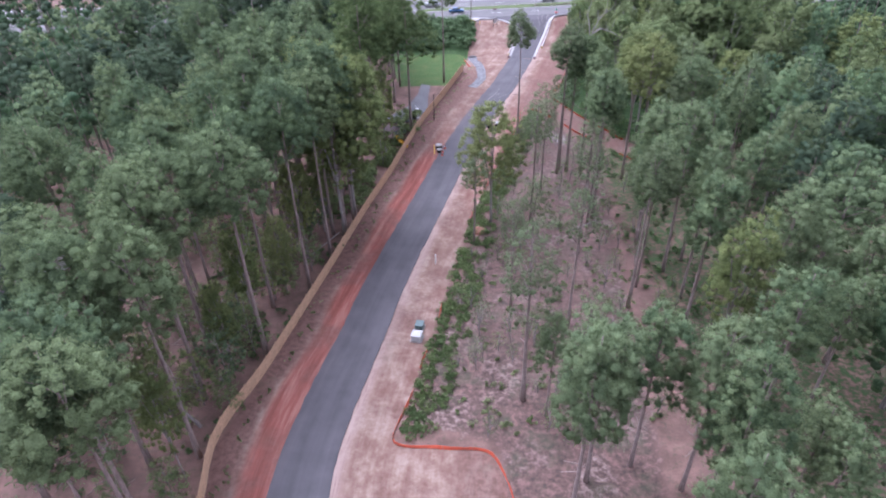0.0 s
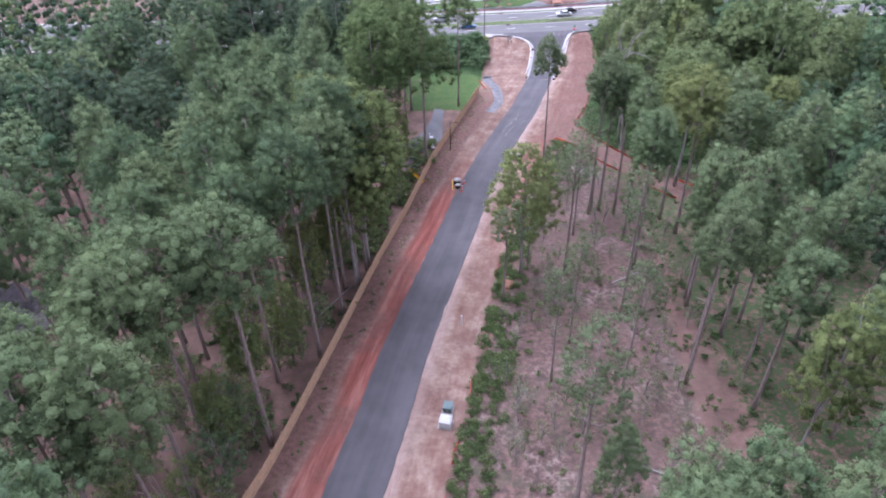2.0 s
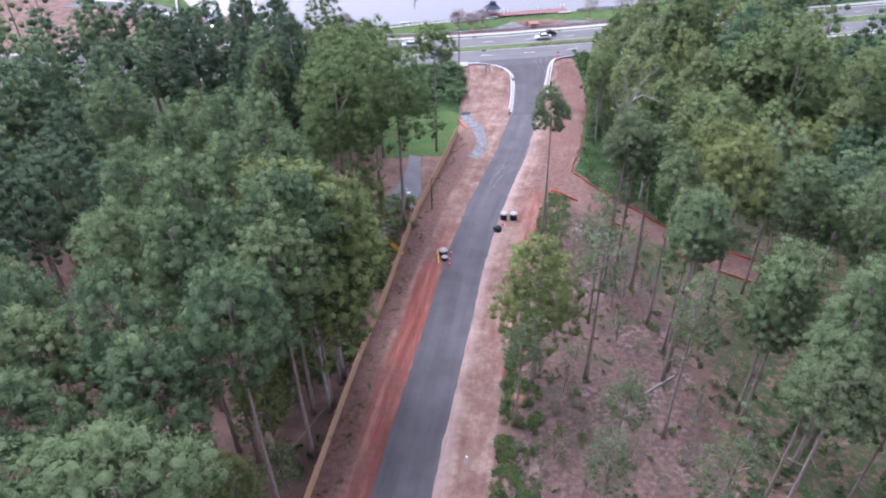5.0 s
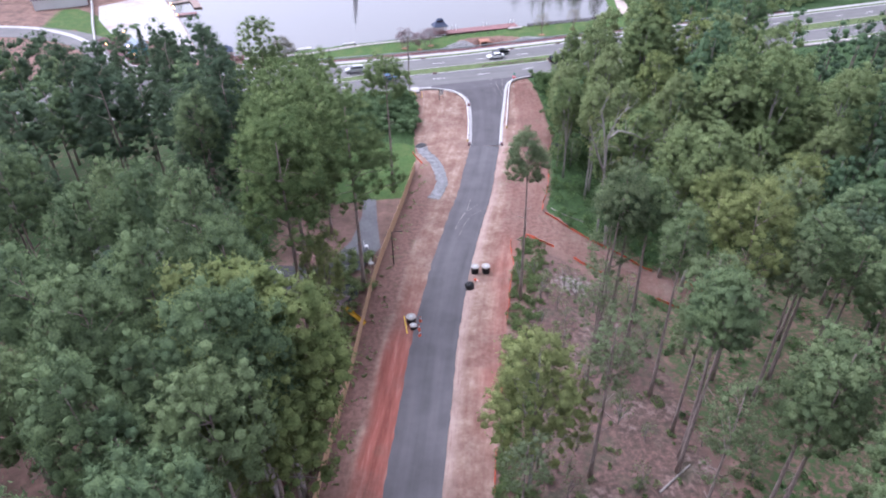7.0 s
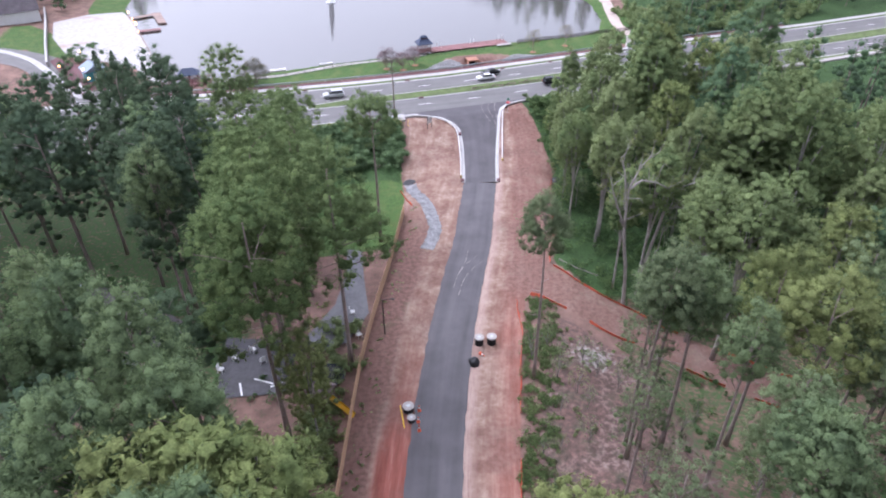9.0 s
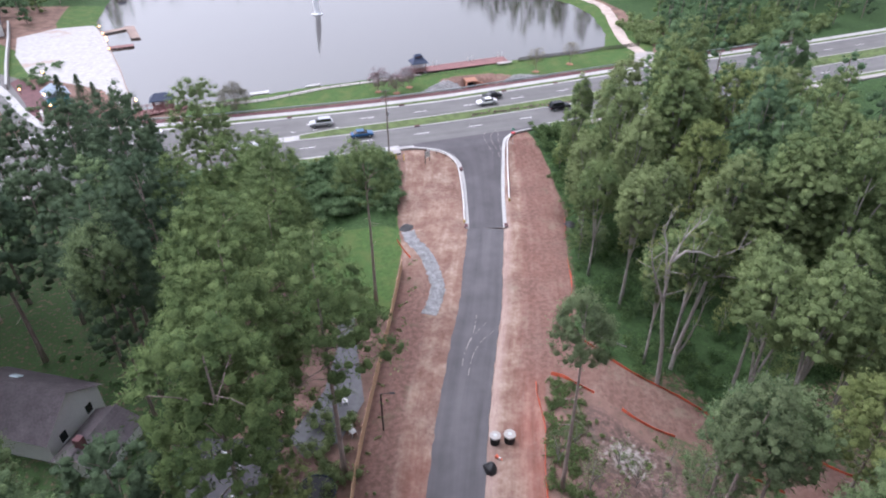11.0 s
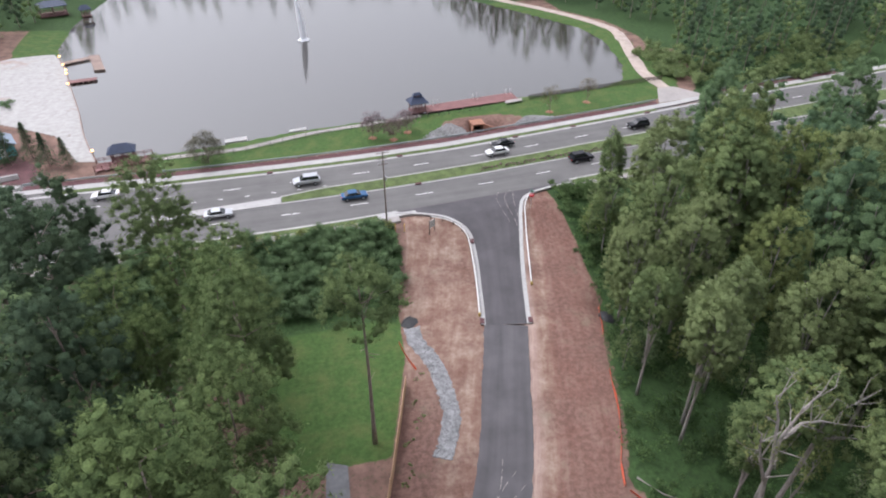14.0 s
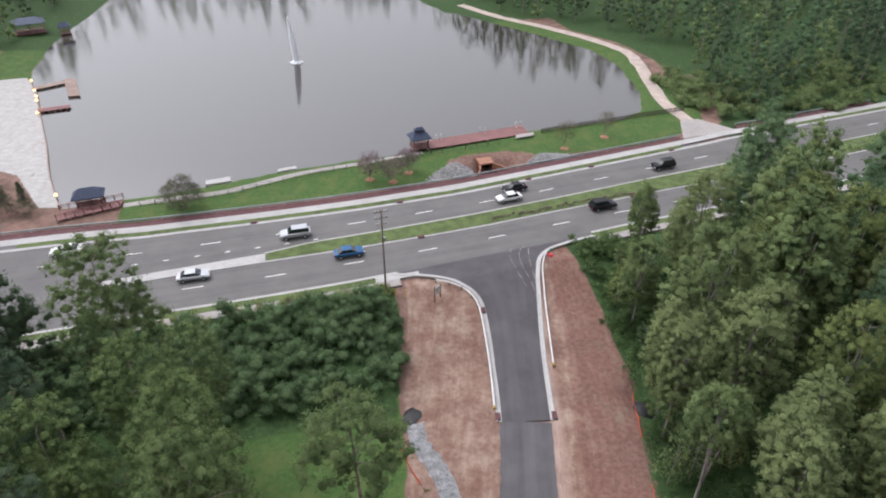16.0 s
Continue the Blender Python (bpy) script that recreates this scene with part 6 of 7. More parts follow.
P_SILVER = plain("silver_car_paint", (0.42, 0.43, 0.45), 0.3, 0.6, var=0.04)
P_WHITE = plain("white_car_paint", (0.65, 0.65, 0.65), 0.3, 0.0, var=0.03)
P_BLUE = plain("blue_car_paint", (0.03, 0.10, 0.22), 0.3, 0.4, var=0.05)
P_BLACK = plain("black_car_paint", (0.012, 0.012, 0.015), 0.25, 0.2, var=0.05)
for x, off, west, paint, label, kind in ((-2.6, 9.7, 1, P_SILVER, "silver hatchback driving on the highway", "suv"), (-17.5, 2.0, 0, P_SILVER, "pale silver saloon driving on the highway", "sedan"),
                                        (5.1, 2.1, 0, P_BLUE, "blue saloon driving on the highway", "sedan"), (34.4, 10.4, 1, P_WHITE, "white saloon driving on the highway", "sedan"),
                                        (36.5, 13.4, 1, P_BLACK, "black saloon driving on the highway", "sedan"), (49.2, 2.5, 0, P_BLACK, "black pickup-sized car driving on the highway", "suv"),
                                        (67.2, 12.3, 1, P_BLACK, "dark estate car driving on the highway", "suv"), (-36.9, 13.9, 1, P_WHITE, "white saloon driving on the highway", "sedan")):
    slope = math.degrees(math.atan((float(hw(x + 3)) - float(hw(x - 3))) / 6))
    car(x, float(hw(x)) + off, slope + (180 if west else 0), paint, label, 4.9 if kind == "suv" else 4.7, kind)

# ---- pond side ----
def drape(name, poly, dz, mat, label, cat, res=1.2):
    """A flat area laid on the land: a polygon cut into a grid."""
    p = np.array(poly, float)
    bm = bmesh.new()
    f = bm.faces.new([bm.verts.new((*q, 0)) for q in p])
    for ax, lo, hi in ((0, p[:, 0].min(), p[:, 0].max()), (1, p[:, 1].min(), p[:, 1].max())):
        for v in np.arange(lo + res, hi, res):
            co, no = Vector((0, 0, 0)), Vector((0, 0, 0))
            co[ax], no[ax] = v, 1
            bmesh.ops.bisect_plane(bm, geom=bm.verts[:] + bm.edges[:] + bm.faces[:], plane_co=co, plane_no=no)
    bm.normal_update()
    for f in bm.faces:
        if f.normal.z < 0:
            f.normal_flip()
    for v in bm.verts:
        v.co.z = tz(v.co.x, v.co.y) + dz
    return tagged(part(name, bm, mat, None, label), category=cat, kind="structure")


M_TAN = plain("tan_gravel_path", (0.40, 0.33, 0.29), 0.9, var=0.2, scale=3, bump=0.3)
M_LAMP = plain("lamp_glow", (0.9, 0.5, 0.2), 0.5)
lm = M_LAMP.node_tree.nodes["Principled BSDF"]
lm.inputs["Emission Color"].default_value, lm.inputs["Emission Strength"].default_value = (1.0, 0.55, 0.2, 1), 5.0
M_SPRAY = plain("white_spray", (0.85, 0.86, 0.88), 0.9, var=0.05)
def sand_material():
    m, n, l, b = nodes_of("beach_sand")
    pos = position(n)
    f1, f2, f3 = noise_node(n, l, 0.06, 4, 0.6, pos), noise_node(n, l, 0.9, 5, 0.65, pos), noise_node(n, l, 14, 3, 0.7, pos)
    c = ramp_node(n, l, f2, (0.32, (0.33, 0.315, 0.3)), (0.66, (0.43, 0.418, 0.405)))
    c = mix_node(n, l, ramp_node(n, l, f1, (0.58, 0.0), (0.66, 0.6)), c, (0.32, 0.21, 0.16))
    c = mix_node(n, l, ramp_node(n, l, f3, (0.62, 0.0), (0.8, 0.3)), c, (0.20, 0.19, 0.175))
    l.new(c, b.inputs["Base Color"])
    b.inputs["Roughness"].default_value, b.inputs["Specular IOR Level"].default_value = 0.95, 0.1
    bump_node(n, l, b, f2, 0.3, 0.08)
    return m


M_SAND = sand_material()
drape("beach", BEACH, 0.10, M_SAND, "raked pale sand beach beside the pond", "beach", 3.0)
shore = resample([(-41.5, 225.5), (-46, 238), (-50.3, 253.5), (-56, 272), (-61.5, 290), (-64, 296)], 3.0)[0]
for p, q in zip(shore, shore[1:]):
    bm = bmesh.new()
    d = q - p
    box(bm, 0, 0, 0, float(np.hypot(*d)) - 0.03, 0.22, 0.5, 0.02, pose((p[0] + q[0]) / 2, (p[1] + q[1]) / 2, LAKE_Z + 0.12, 0, 0, math.degrees(math.atan2(d[1], d[0]))))
    tagged(part("beach_edging", bm, M_WOOD_GREY, None, "weathered timber edging between sand and water"), category="edging", kind="structure")
M_TURQ = plain("turquoise_boards", (0.12, 0.38, 0.42), 0.7, var=0.12)

tagged(strip("shore_path", [(-31, 223.4), (-28, 223.7), (-20, 223.8), (-14, 224.3), (-9, 225.7), (1.5, 228.7), (7, 229.5), (11, 229.9), (17, 230.9), (24, 232.0)], (-0.75, 0, 0.75), 0.06, M_WALK, 1.5, thick=0.12), "pale concrete path along the pond", "path", kind="structure")
tagged(strip("gravel_path", [(84, 226.5), (85, 234), (85.2, 243), (88.6, 256), (93.5, 272), (95.6, 281), (92, 296), (84, 312), (72, 331), (64, 350)], (-1.7, -0.8, 0, 0.8, 1.6), 0.05, M_TAN, 2.0, thick=0.1, edge=0.15), "tan gravel path curving round the pond", "path", kind="structure")
drape("path_apron", [(78.5, 225.2), (92, 227), (87.5, 234), (83, 234)], 0.07, M_WALK, "pale concrete apron where the path meets the pavement", "path", 2.0)
for poly in ([(-17.6, 227.9), (-13.2, 228.3), (-13.3, 230.2), (-17.7, 229.6)], [(-4.8, 230.0), (-1.0, 230.6), (-1.2, 231.8), (-4.4, 231.2)]):
    bm = bmesh.new()
    vs = [bm.verts.new((*q, 2.55)) for q in poly]
    f = bm.faces.new(vs)
    r = bmesh.ops.extrude_face_region(bm, geom=[f])
    for v in r["geom"]:
        if isinstance(v, bmesh.types.BMVert):
            v.co.z -= 0.7
    bmesh.ops.recalc_face_normals(bm, faces=bm.faces[:])
    tagged(part("fishing_platform", bm, M_KERB, None, "pale concrete fishing platform at the water's edge"), category="platform", group="fishing platforms")


def hip_roof(bm, sx, sy, z0, z1, ridge):
    """A hipped roof with thickness."""
    lo = [bm.verts.new((a * sx, b * sy, z0)) for a, b in ((-1, -1), (1, -1), (1, 1), (-1, 1))]
    hi = [bm.verts.new((-ridge, 0, z1)), bm.verts.new((ridge, 0, z1))]
    bm.faces.new((lo[0], lo[1], hi[1], hi[0]))
    bm.faces.new((lo[1], lo[2], hi[1]))
    bm.faces.new((lo[2], lo[3], hi[0], hi[1]))
    bm.faces.new((lo[3], lo[0], hi[0]))
    b = [bm.verts.new((v.co.x, v.co.y, z0 - 0.15)) for v in lo]
    for i in range(4):
        bm.faces.new((b[i], b[(i + 1) % 4], lo[(i + 1) % 4], lo[i]))
    bm.faces.new(b[::-1])


utility_box(-3.3, 59.4, -12, 0.95, 1.05, 0.75, 0.08, plain("dull_green_cabinet_paint", (0.11, 0.16, 0.155), 0.5, var=0.1), "dull green metal utility box on the clay")
utility_box(-3.6, 57.3, -14, 1.2, 1.15, 0.85, 0.28, plain("pale_grey_cabinet_paint", (0.50, 0.50, 0.49), 0.5, var=0.1), "pale grey ridged utility box on the clay")


def pavilion(x, y, z, sx, sy, turn, label, cupola=True, h=2.7, post_mat=None, floor=True):
    e = tagged(new("pavilion"), label, "pavilion", group="pond pavilions")
    for a in (-1, 0, 1):
        for b in (-1, 1):
            bm = bmesh.new()
            box(bm, a * (sx - 0.3), b * (sy - 0.3), h / 2, 0.22, 0.22, h, 0.01)
            part("post", bm, post_mat or M_REDWOOD, e)
    if floor:
        bm = bmesh.new()
        box(bm, 0, 0, 0.0, sx * 2, sy * 2, 0.2, 0.02)
        part("deck", bm, M_REDWOOD, e)
        for b in (-1, 1):
            bm = bmesh.new()
            for zz in (0.5, 0.75, 1.0):
                box(bm, 0, b * (sy - 0.3), zz, sx * 2 - 0.6, 0.06, 0.08)
            part("railing", bm, M_REDWOOD, e)
    bm = bmesh.new()
    hip_roof(bm, sx + 0.35, sy + 0.35, h, h + 1.3, sx * 0.55)
    part("roof", bm, M_BLUE_ROOF, e)
    if cupola:
        bm = bmesh.new()
        box(bm, 0, 0, h + 1.25, sx * 0.9, 0.7, 0.35)
        cup = part("cupola", bm, M_REDWOOD, e)
        bm = bmesh.new()
        hip_roof(bm, sx * 0.58, 0.6, h + 1.45, h + 1.95, sx * 0.35)
        part("cupola_roof", bm, M_BLUE_ROOF, cup)
    e.matrix_basis = pose(x, y, z, 0, 0, turn)


pavilion(23.8, 234.4, LAKE_Z + 0.62, 1.75, 1.5, 7, "open wooden pavilion with a dark blue cupola roof over the pond", h=2.15)
pavilion(-36.2, 224.6, LAKE_Z + 0.7, 2.2, 1.3, 6, "small blue-roofed shelter beside the footbridge", False, 1.9)
pavilion(-76, 344, 3.4, 4.2, 3.2, 20, "brown picnic pavilion with a blue roof on the lawn", False, 3.0, M_WOOD_GREY)
pavilion(-66, 343, 2.5, 1.5, 1.2, 20, "small dark boat shelter on the shore", False, 2.2, M_WOOD_GREY)


def deck(name, label, poly, z, mat, cat, piles=True, boards=0):
    """A timber deck on piles with a plank surface."""
    e = tagged(new(name), label, cat)
    a, b, c, d = [np.array(q, float) for q in poly]
    n = boards or max(6, int(np.hypot(*(b - a)) / 0.6))
    for i in range(n):
        k0, k1 = (i + 0.03) / n, (i + 0.97) / n
        bm = bmesh.new()
        q = [a + (b - a) * k0, a + (b - a) * k1, d + (c - d) * k1, d + (c - d) * k0]
        lo = [bm.verts.new((*v, z - 0.12)) for v in q]
        hi = [bm.verts.new((*v, z)) for v in q]
        bm.faces.new(hi)
        bm.faces.new(lo[::-1])
        for j in range(4):
            bm.faces.new((lo[j], lo[(j + 1) % 4], hi[(j + 1) % 4], hi[j]))
        bmesh.ops.recalc_face_normals(bm, faces=bm.faces[:])
        part("plank", bm, mat, e)
    for i in range(0, n + 1, max(1, n // 5)):
        for s, t in ((a, b), (d, c)):
            v = s + (t - s) * min(i / n, 0.98)
            bm = bmesh.new()
            tube(bm, [(v[0], v[1], z - 2.0), (v[0], v[1], z - 0.1)], [0.12, 0.12], 8)
            part("pile", bm, M_WOOD_GREY, e)
    return e


deck("fishing_dock", "long red-stained timber fishing dock on the pond", [(25.6, 232.6), (48.0, 235.1), (47.7, 239.6), (25.8, 236.6)], LAKE_Z + 0.6, M_REDWOOD, "dock")
drape("dock_ramp", [(44.0, 232.9), (48.4, 233.6), (48.6, 235.0), (44.6, 234.5)], 0.5, M_WALK, "pale concrete landing at the dock's end", "path", 2.0)
for x, y in ((27.8, 236.8), (28.9, 236.9), (37.6, 238.1), (38.6, 238.2), (46.2, 239.3), (47.2, 239.4)):
    e = tagged(new("dock_ladder"), "white tubular ladder rail at the dock's edge", "ladder rail", group="dock ladder rails")
    bm = bmesh.new()
    tube(bm, [(0, 0, -0.5), (0, 0, 1.1), (0, -0.35, 1.25), (0, -0.6, 0.9), (0, -0.6, 0)], [0.06] * 5, 6)
    part("rail", bm, M_WHITE, e)
    e.matrix_basis = pose(x, y, LAKE_Z + 0.6, 0, 0, 10)
deck("swim_dock", "grey timber swimming dock beside the beach", [(-62.6, 291.5), (-54.6, 296.0), (-54.0, 293.6), (-61.8, 289.4)], LAKE_Z + 0.45, M_WOOD_GREY, "dock")
deck("swim_dock", "grey timber arm of the swimming dock", [(-56.4, 296.2), (-53.6, 296.2), (-49.8, 282.6), (-52.4, 282.6)], LAKE_Z + 0.46, M_WOOD_GREY, "dock")
deck("boat_dock", "short red timber dock at the sand's edge", [(-57.4, 275.6), (-50.6, 276.6), (-50.4, 274.4), (-57.0, 273.2)], LAKE_Z + 0.45, M_REDWOOD, "dock")
deck("footbridge", "red timber footbridge over the spillway", [(-40.5, 219.8), (-31.2, 222.4), (-31.0, 225.0), (-40.8, 223.2)], LAKE_Z + 0.75, M_REDWOOD, "bridge")
for sy in (0, 1):
    e = tagged(new("bridge_railing"), "red timber railing of the footbridge", "railing", group="bridge railings")
    a, b = ((-40.5, 219.8), (-31.2, 222.4)) if sy == 0 else ((-40.8, 223.2), (-31.0, 225.0))
    for k in range(8):
        x, y = a[0] + (b[0] - a[0]) * k / 7, a[1] + (b[1] - a[1]) * k / 7
        bm = bmesh.new()
        box(bm, x, y, LAKE_Z + 1.3, 0.12, 0.12, 1.2)
        part("post", bm, M_REDWOOD, e)
    for z in (1.35, 1.6, 1.85):
        bm = bmesh.new()
        tube(bm, [(*a, LAKE_Z + z), (*b, LAKE_Z + z)], [0.05, 0.05], 4)
        part("rail", bm, M_REDWOOD, e)


def path_fence(line, label, h=1.1):
    e = tagged(new("path_fence"), label, "fence", group="dark pond fences")
    c, t = resample(line, 2.4)
    pm = post_mesh("post", 0.05, h, M_BLACK, 6)
    for p in c:
        piece("post", pm, e, Matrix.Translation((p[0], p[1], tz(*p))))
    for z in (0.25, 0.65, 1.02):
        bm = bmesh.new()
        tube(bm, [(p[0], p[1], tz(*p) + z) for p in c], [0.025] * len(c), 4)
        part("wire", bm, M_BLACK, e)


path_fence([(-28, 222.2), (-14, 222.6), (-9, 223.9), (1.3, 226.8), (6.8, 227.9), (19, 229.6), (28, 230.6), (40, 231.8)], "thin dark fence between the path and the grass")
def picket_fence(line, label, h=1.05):
    """Close-set weathered pickets on two rails."""
    e = tagged(new("picket_fence"), label, "fence")
    c, t = resample(line, 0.3)
    bm = bmesh.new()
    box(bm, 0, 0, h / 2, 0.16, 0.03, h, 0.006)
    pk = bpy.data.meshes.new("picket")
    bm.to_mesh(pk)
    bm.free()
    pk.materials.append(M_BROWN)
    for i, p in enumerate(c[:-1]):
        d = c[i + 1] - p
        piece("picket", pk, e, Matrix.Translation((p[0], p[1], tz(*p) + 0.02)) @ Matrix.Rotation(math.atan2(d[1], d[0]), 4, "Z"))
    for z in (0.3, 0.85):
        bm = bmesh.new()
        tube(bm, [(p[0], p[1] + 0.05, tz(*p) + z) for p in c[::4]], [0.045] * len(c[::4]), 4)
        part("rail", bm, M_BROWN, e)


M_BROWN = plain("dark_brown_timber", (0.085, 0.068, 0.06), 0.85, var=0.25, scale=4, bump=0.2)
picket_fence([(50.5, 235.0), (58, 236.2), (65.2, 237.3), (72, 238.0), (79, 238.6), (87.5, 239.4)], "dark weathered picket fence along the pond bank")


def fountain(x, y):
    e = tagged(new("fountain"), "tall white jet of a floating pond fountain", "fountain")
    bm = bmesh.new()
    n, rows = 14, []
    for i in range(16):
        k = i / 15
        r = (0.75 + 0.35 * math.sin(k * 3.1)) * (1 - k) ** 0.55 + 0.05
        rows.append([bm.verts.new((-1.0 * k ** 1.5 + math.cos(a * math.tau / n) * r * (1 + 0.12 * noise.noise(Vector((a, i * 1.3, 2)))), math.sin(a * math.tau / n) * r, k * 12.5 + 0.1)) for a in range(n)])
    for r0, r1 in zip(rows, rows[1:]):
        for a in range(n):
            bm.faces.new((r0[a], r0[(a + 1) % n], r1[(a + 1) % n], r1[a]))
    bm.faces.new(rows[-1])
    ob = part("jet", bm, M_SPRAY, e)
    ob.data.polygons.foreach_set("use_smooth", np.ones(len(ob.data.polygons), bool))
    bm = bmesh.new()
    bmesh.ops.create_icosphere(bm, subdivisions=3, radius=1)
    for v in bm.verts:
        k = 1 + 0.35 * noise.noise(v.co * 3)
        v.co = Vector((v.co.x * 1.7 * k, v.co.y * 1.3 * k, max(0, v.co.z) * 0.55 * k))
    part("splash", bm, M_SPRAY, e)
    bm = bmesh.new()
    tube(bm, [(0, 0, -0.3), (0, 0, 0.12)], [0.9, 0.9], 16)
    part("float", bm, M_BLACK, e)
    e.matrix_basis = pose(x, y, LAKE_Z)


fountain(2.6, 297)


def glow_lamp(x, y, z, h=1.0, r=0.28):
    e = tagged(new("path_lamp"), "lit amber lamp on a short post by the sand", "lamp", group="lit beach lamps")
    bm = bmesh.new()
    tube(bm, [(0, 0, -0.2), (0, 0, h)], [0.08, 0.08], 8)
    part("post", bm, M_WOOD_GREY, e)
    bm = bmesh.new()
    bmesh.ops.create_icosphere(bm, subdivisions=2, radius=r, matrix=Matrix.Translation((0, 0, h + r * 0.8)))
    part("globe", bm, M_LAMP, e, "glowing amber globe")
    e.matrix_basis = pose(x, y, z)


for x, y, h in ((-62.6, 292.6, 1.6), (-60.4, 286, 1.2), (-58.8, 281.5, 1.2), (-57.8, 278, 1.4), (-56, 270.8, 1.0), (-42.2, 227.6, 1.4), (-59, 225.5, 2.4), (-61.0, 229.6, 3.4), (-67.6, 251.5, 1.6), (-70, 241, 1.2)):
    glow_lamp(x, y, tz(x, y), h, 0.26)


def beach_hut(x, y, turn):
    e = tagged(new("beach_hut"), "turquoise beach hut with a blue-grey roof", "hut")
    bm = bmesh.new()
    box(bm, 0, 0, 1.3, 4.4, 5.2, 2.6, 0.03)
    part("walls", bm, M_TURQ, e)
    bm = bmesh.new()
    v = [bm.verts.new(q) for q in ((-2.7, -3.1, 2.5), (0, -3.1, 3.9), (2.7, -3.1, 2.5), (-2.7, 3.1, 2.5), (0, 3.1, 3.9), (2.7, 3.1, 2.5))]
    for f in ((0, 1, 4, 3), (1, 2, 5, 4), (0, 2, 1), (3, 4, 5), (0, 3, 5, 2)):
        bm.faces.new([v[i] for i in f])
    bmesh.ops.recalc_face_normals(bm, faces=bm.faces[:])
    part("roof", bm, plain("blue_grey_roof", (0.22, 0.27, 0.33), 0.6, var=0.12), e)
    bm = bmesh.new()
    box(bm, 0, -2.62, 1.0, 1.0, 0.06, 2.0)
    part("door", bm, M_WHITE, e)
    e.matrix_basis = pose(x, y, tz(x, y), 0, 0, turn)


beach_hut(-60.0, 233.5, 25)
drape("plaza", [(-74, 253), (-68, 246.5), (-63, 238), (-57, 231), (-52, 226), (-50.5, 219.5), (-56, 217.6), (-62, 222.4), (-68, 236), (-75, 250)], 0.12, M_BRICK, "dark red brick plaza behind the beach", "paving", 2.0)
tagged(strip("side_street", [(-51, 214.5), (-57, 216.5), (-64, 224), (-72, 238), (-80, 249), (-92, 257), (-115, 264)], (7.0, 3.5, 0, -3.0), 0.06, M_HIGHWAY, 2.5, thick=0.2), "grey side street curving up from the highway", "road", kind="structure")
tagged(strip("side_walk", [(-53, 217.2), (-58.5, 219.2), (-65.5, 228), (-73.5, 242), (-81.5, 253.5), (-93, 263), (-115, 270)], (-0.9, 0, 0.9), 0.14, M_KERB, 2.0, thick=0.3), "pale concrete pavement beside the side street", "pavement", kind="structure")


def low_wall(line, h, label, mat):
    e = tagged(new("low_wall"), label, "wall")
    c, t = resample(line, 1.0)
    nn = normals_of(c) * 0.2
    for nm, z0, z1, k, m in (("wall_body", -0.3, h, 1.0, mat), ("coping", h, h + 0.1, 1.35, M_KERB)):
        bm = bmesh.new()
        rows = [[bm.verts.new((*(c[i] + nn[i] * s * k), tz(*c[i]) + z)) for s, z in ((-1, z0), (-1, z1), (1, z1), (1, z0))] for i in range(len(c))]
        for r0, r1 in zip(rows, rows[1:]):
            for j in range(4):
                bm.faces.new((r0[j], r0[(j + 1) % 4], r1[(j + 1) % 4], r1[j]))
        bm.faces.new(rows[0])
        bm.faces.new(rows[-1][::-1])
        bmesh.ops.recalc_face_normals(bm, faces=bm.faces[:])
        part(nm, bm, m, e)


low_wall([(-62, 227.6), (-60.4, 223.4), (-57.8, 220.6), (-53.8, 221.2)], 0.9, "curved pale wall at the plaza corner", M_SIDING)
low_wall([(-74.2, 245.5), (-79, 262), (-86.5, 290), (-90, 302)], 1.3, "long pale boundary wall beside the planting", M_WALK)
thicket("plaza_planting", "clipped shrubs planted round the plaza", [(bush.uniform(-72, -66), bush.uniform(243, 262), bush.uniform(0.8, 1.4), bush.uniform(0.9, 1.8)) for _ in range(22)
        ] + [(-64 + bush.uniform(-1, 6), 228 + bush.uniform(-4, 3), bush.uniform(0.6, 1.1), bush.uniform(0.8, 1.4)) for _ in range(12)], M_LEAF_DARK, 50, (0.32, 0.24), 51)


def cedar_kind(seed, H=8.5, R=2.3):
    rng = np.random.default_rng(seed)
    path, radii = tree_skeleton(rng, H, 0.004, 0.11)
    rows = []
    for i in range(26):
        k = i / 25
        r = R * (1 - k) ** 0.9 * rng.uniform(0.3, 0.9)
        a = i * 2.4
        rows.append((math.cos(a) * r, math.sin(a) * r, 0.6 + (H - 0.9) * k, 0.32 + 0.62 * (1 - k)))
    return trunk_mesh("trunk", rng, path, radii, rows, 8, 0.03, M_BARK, 6), leaf_mesh("crown", rng, rows, 110, 0.34, 0.16, M_PINE_GREY, 0.1), H, R


def round_kind(seed, mat, H=5.5, R=2.4, bare=0.28, n=34, size=0.85, per=110, core=0.6):
    return broad_kind(seed, H=H, R=R, bare=bare, n=n, size=size, per=per, mat=mat, barkm=M_BARK, fork=True, leaf=(0.3, 0.2), core=core)


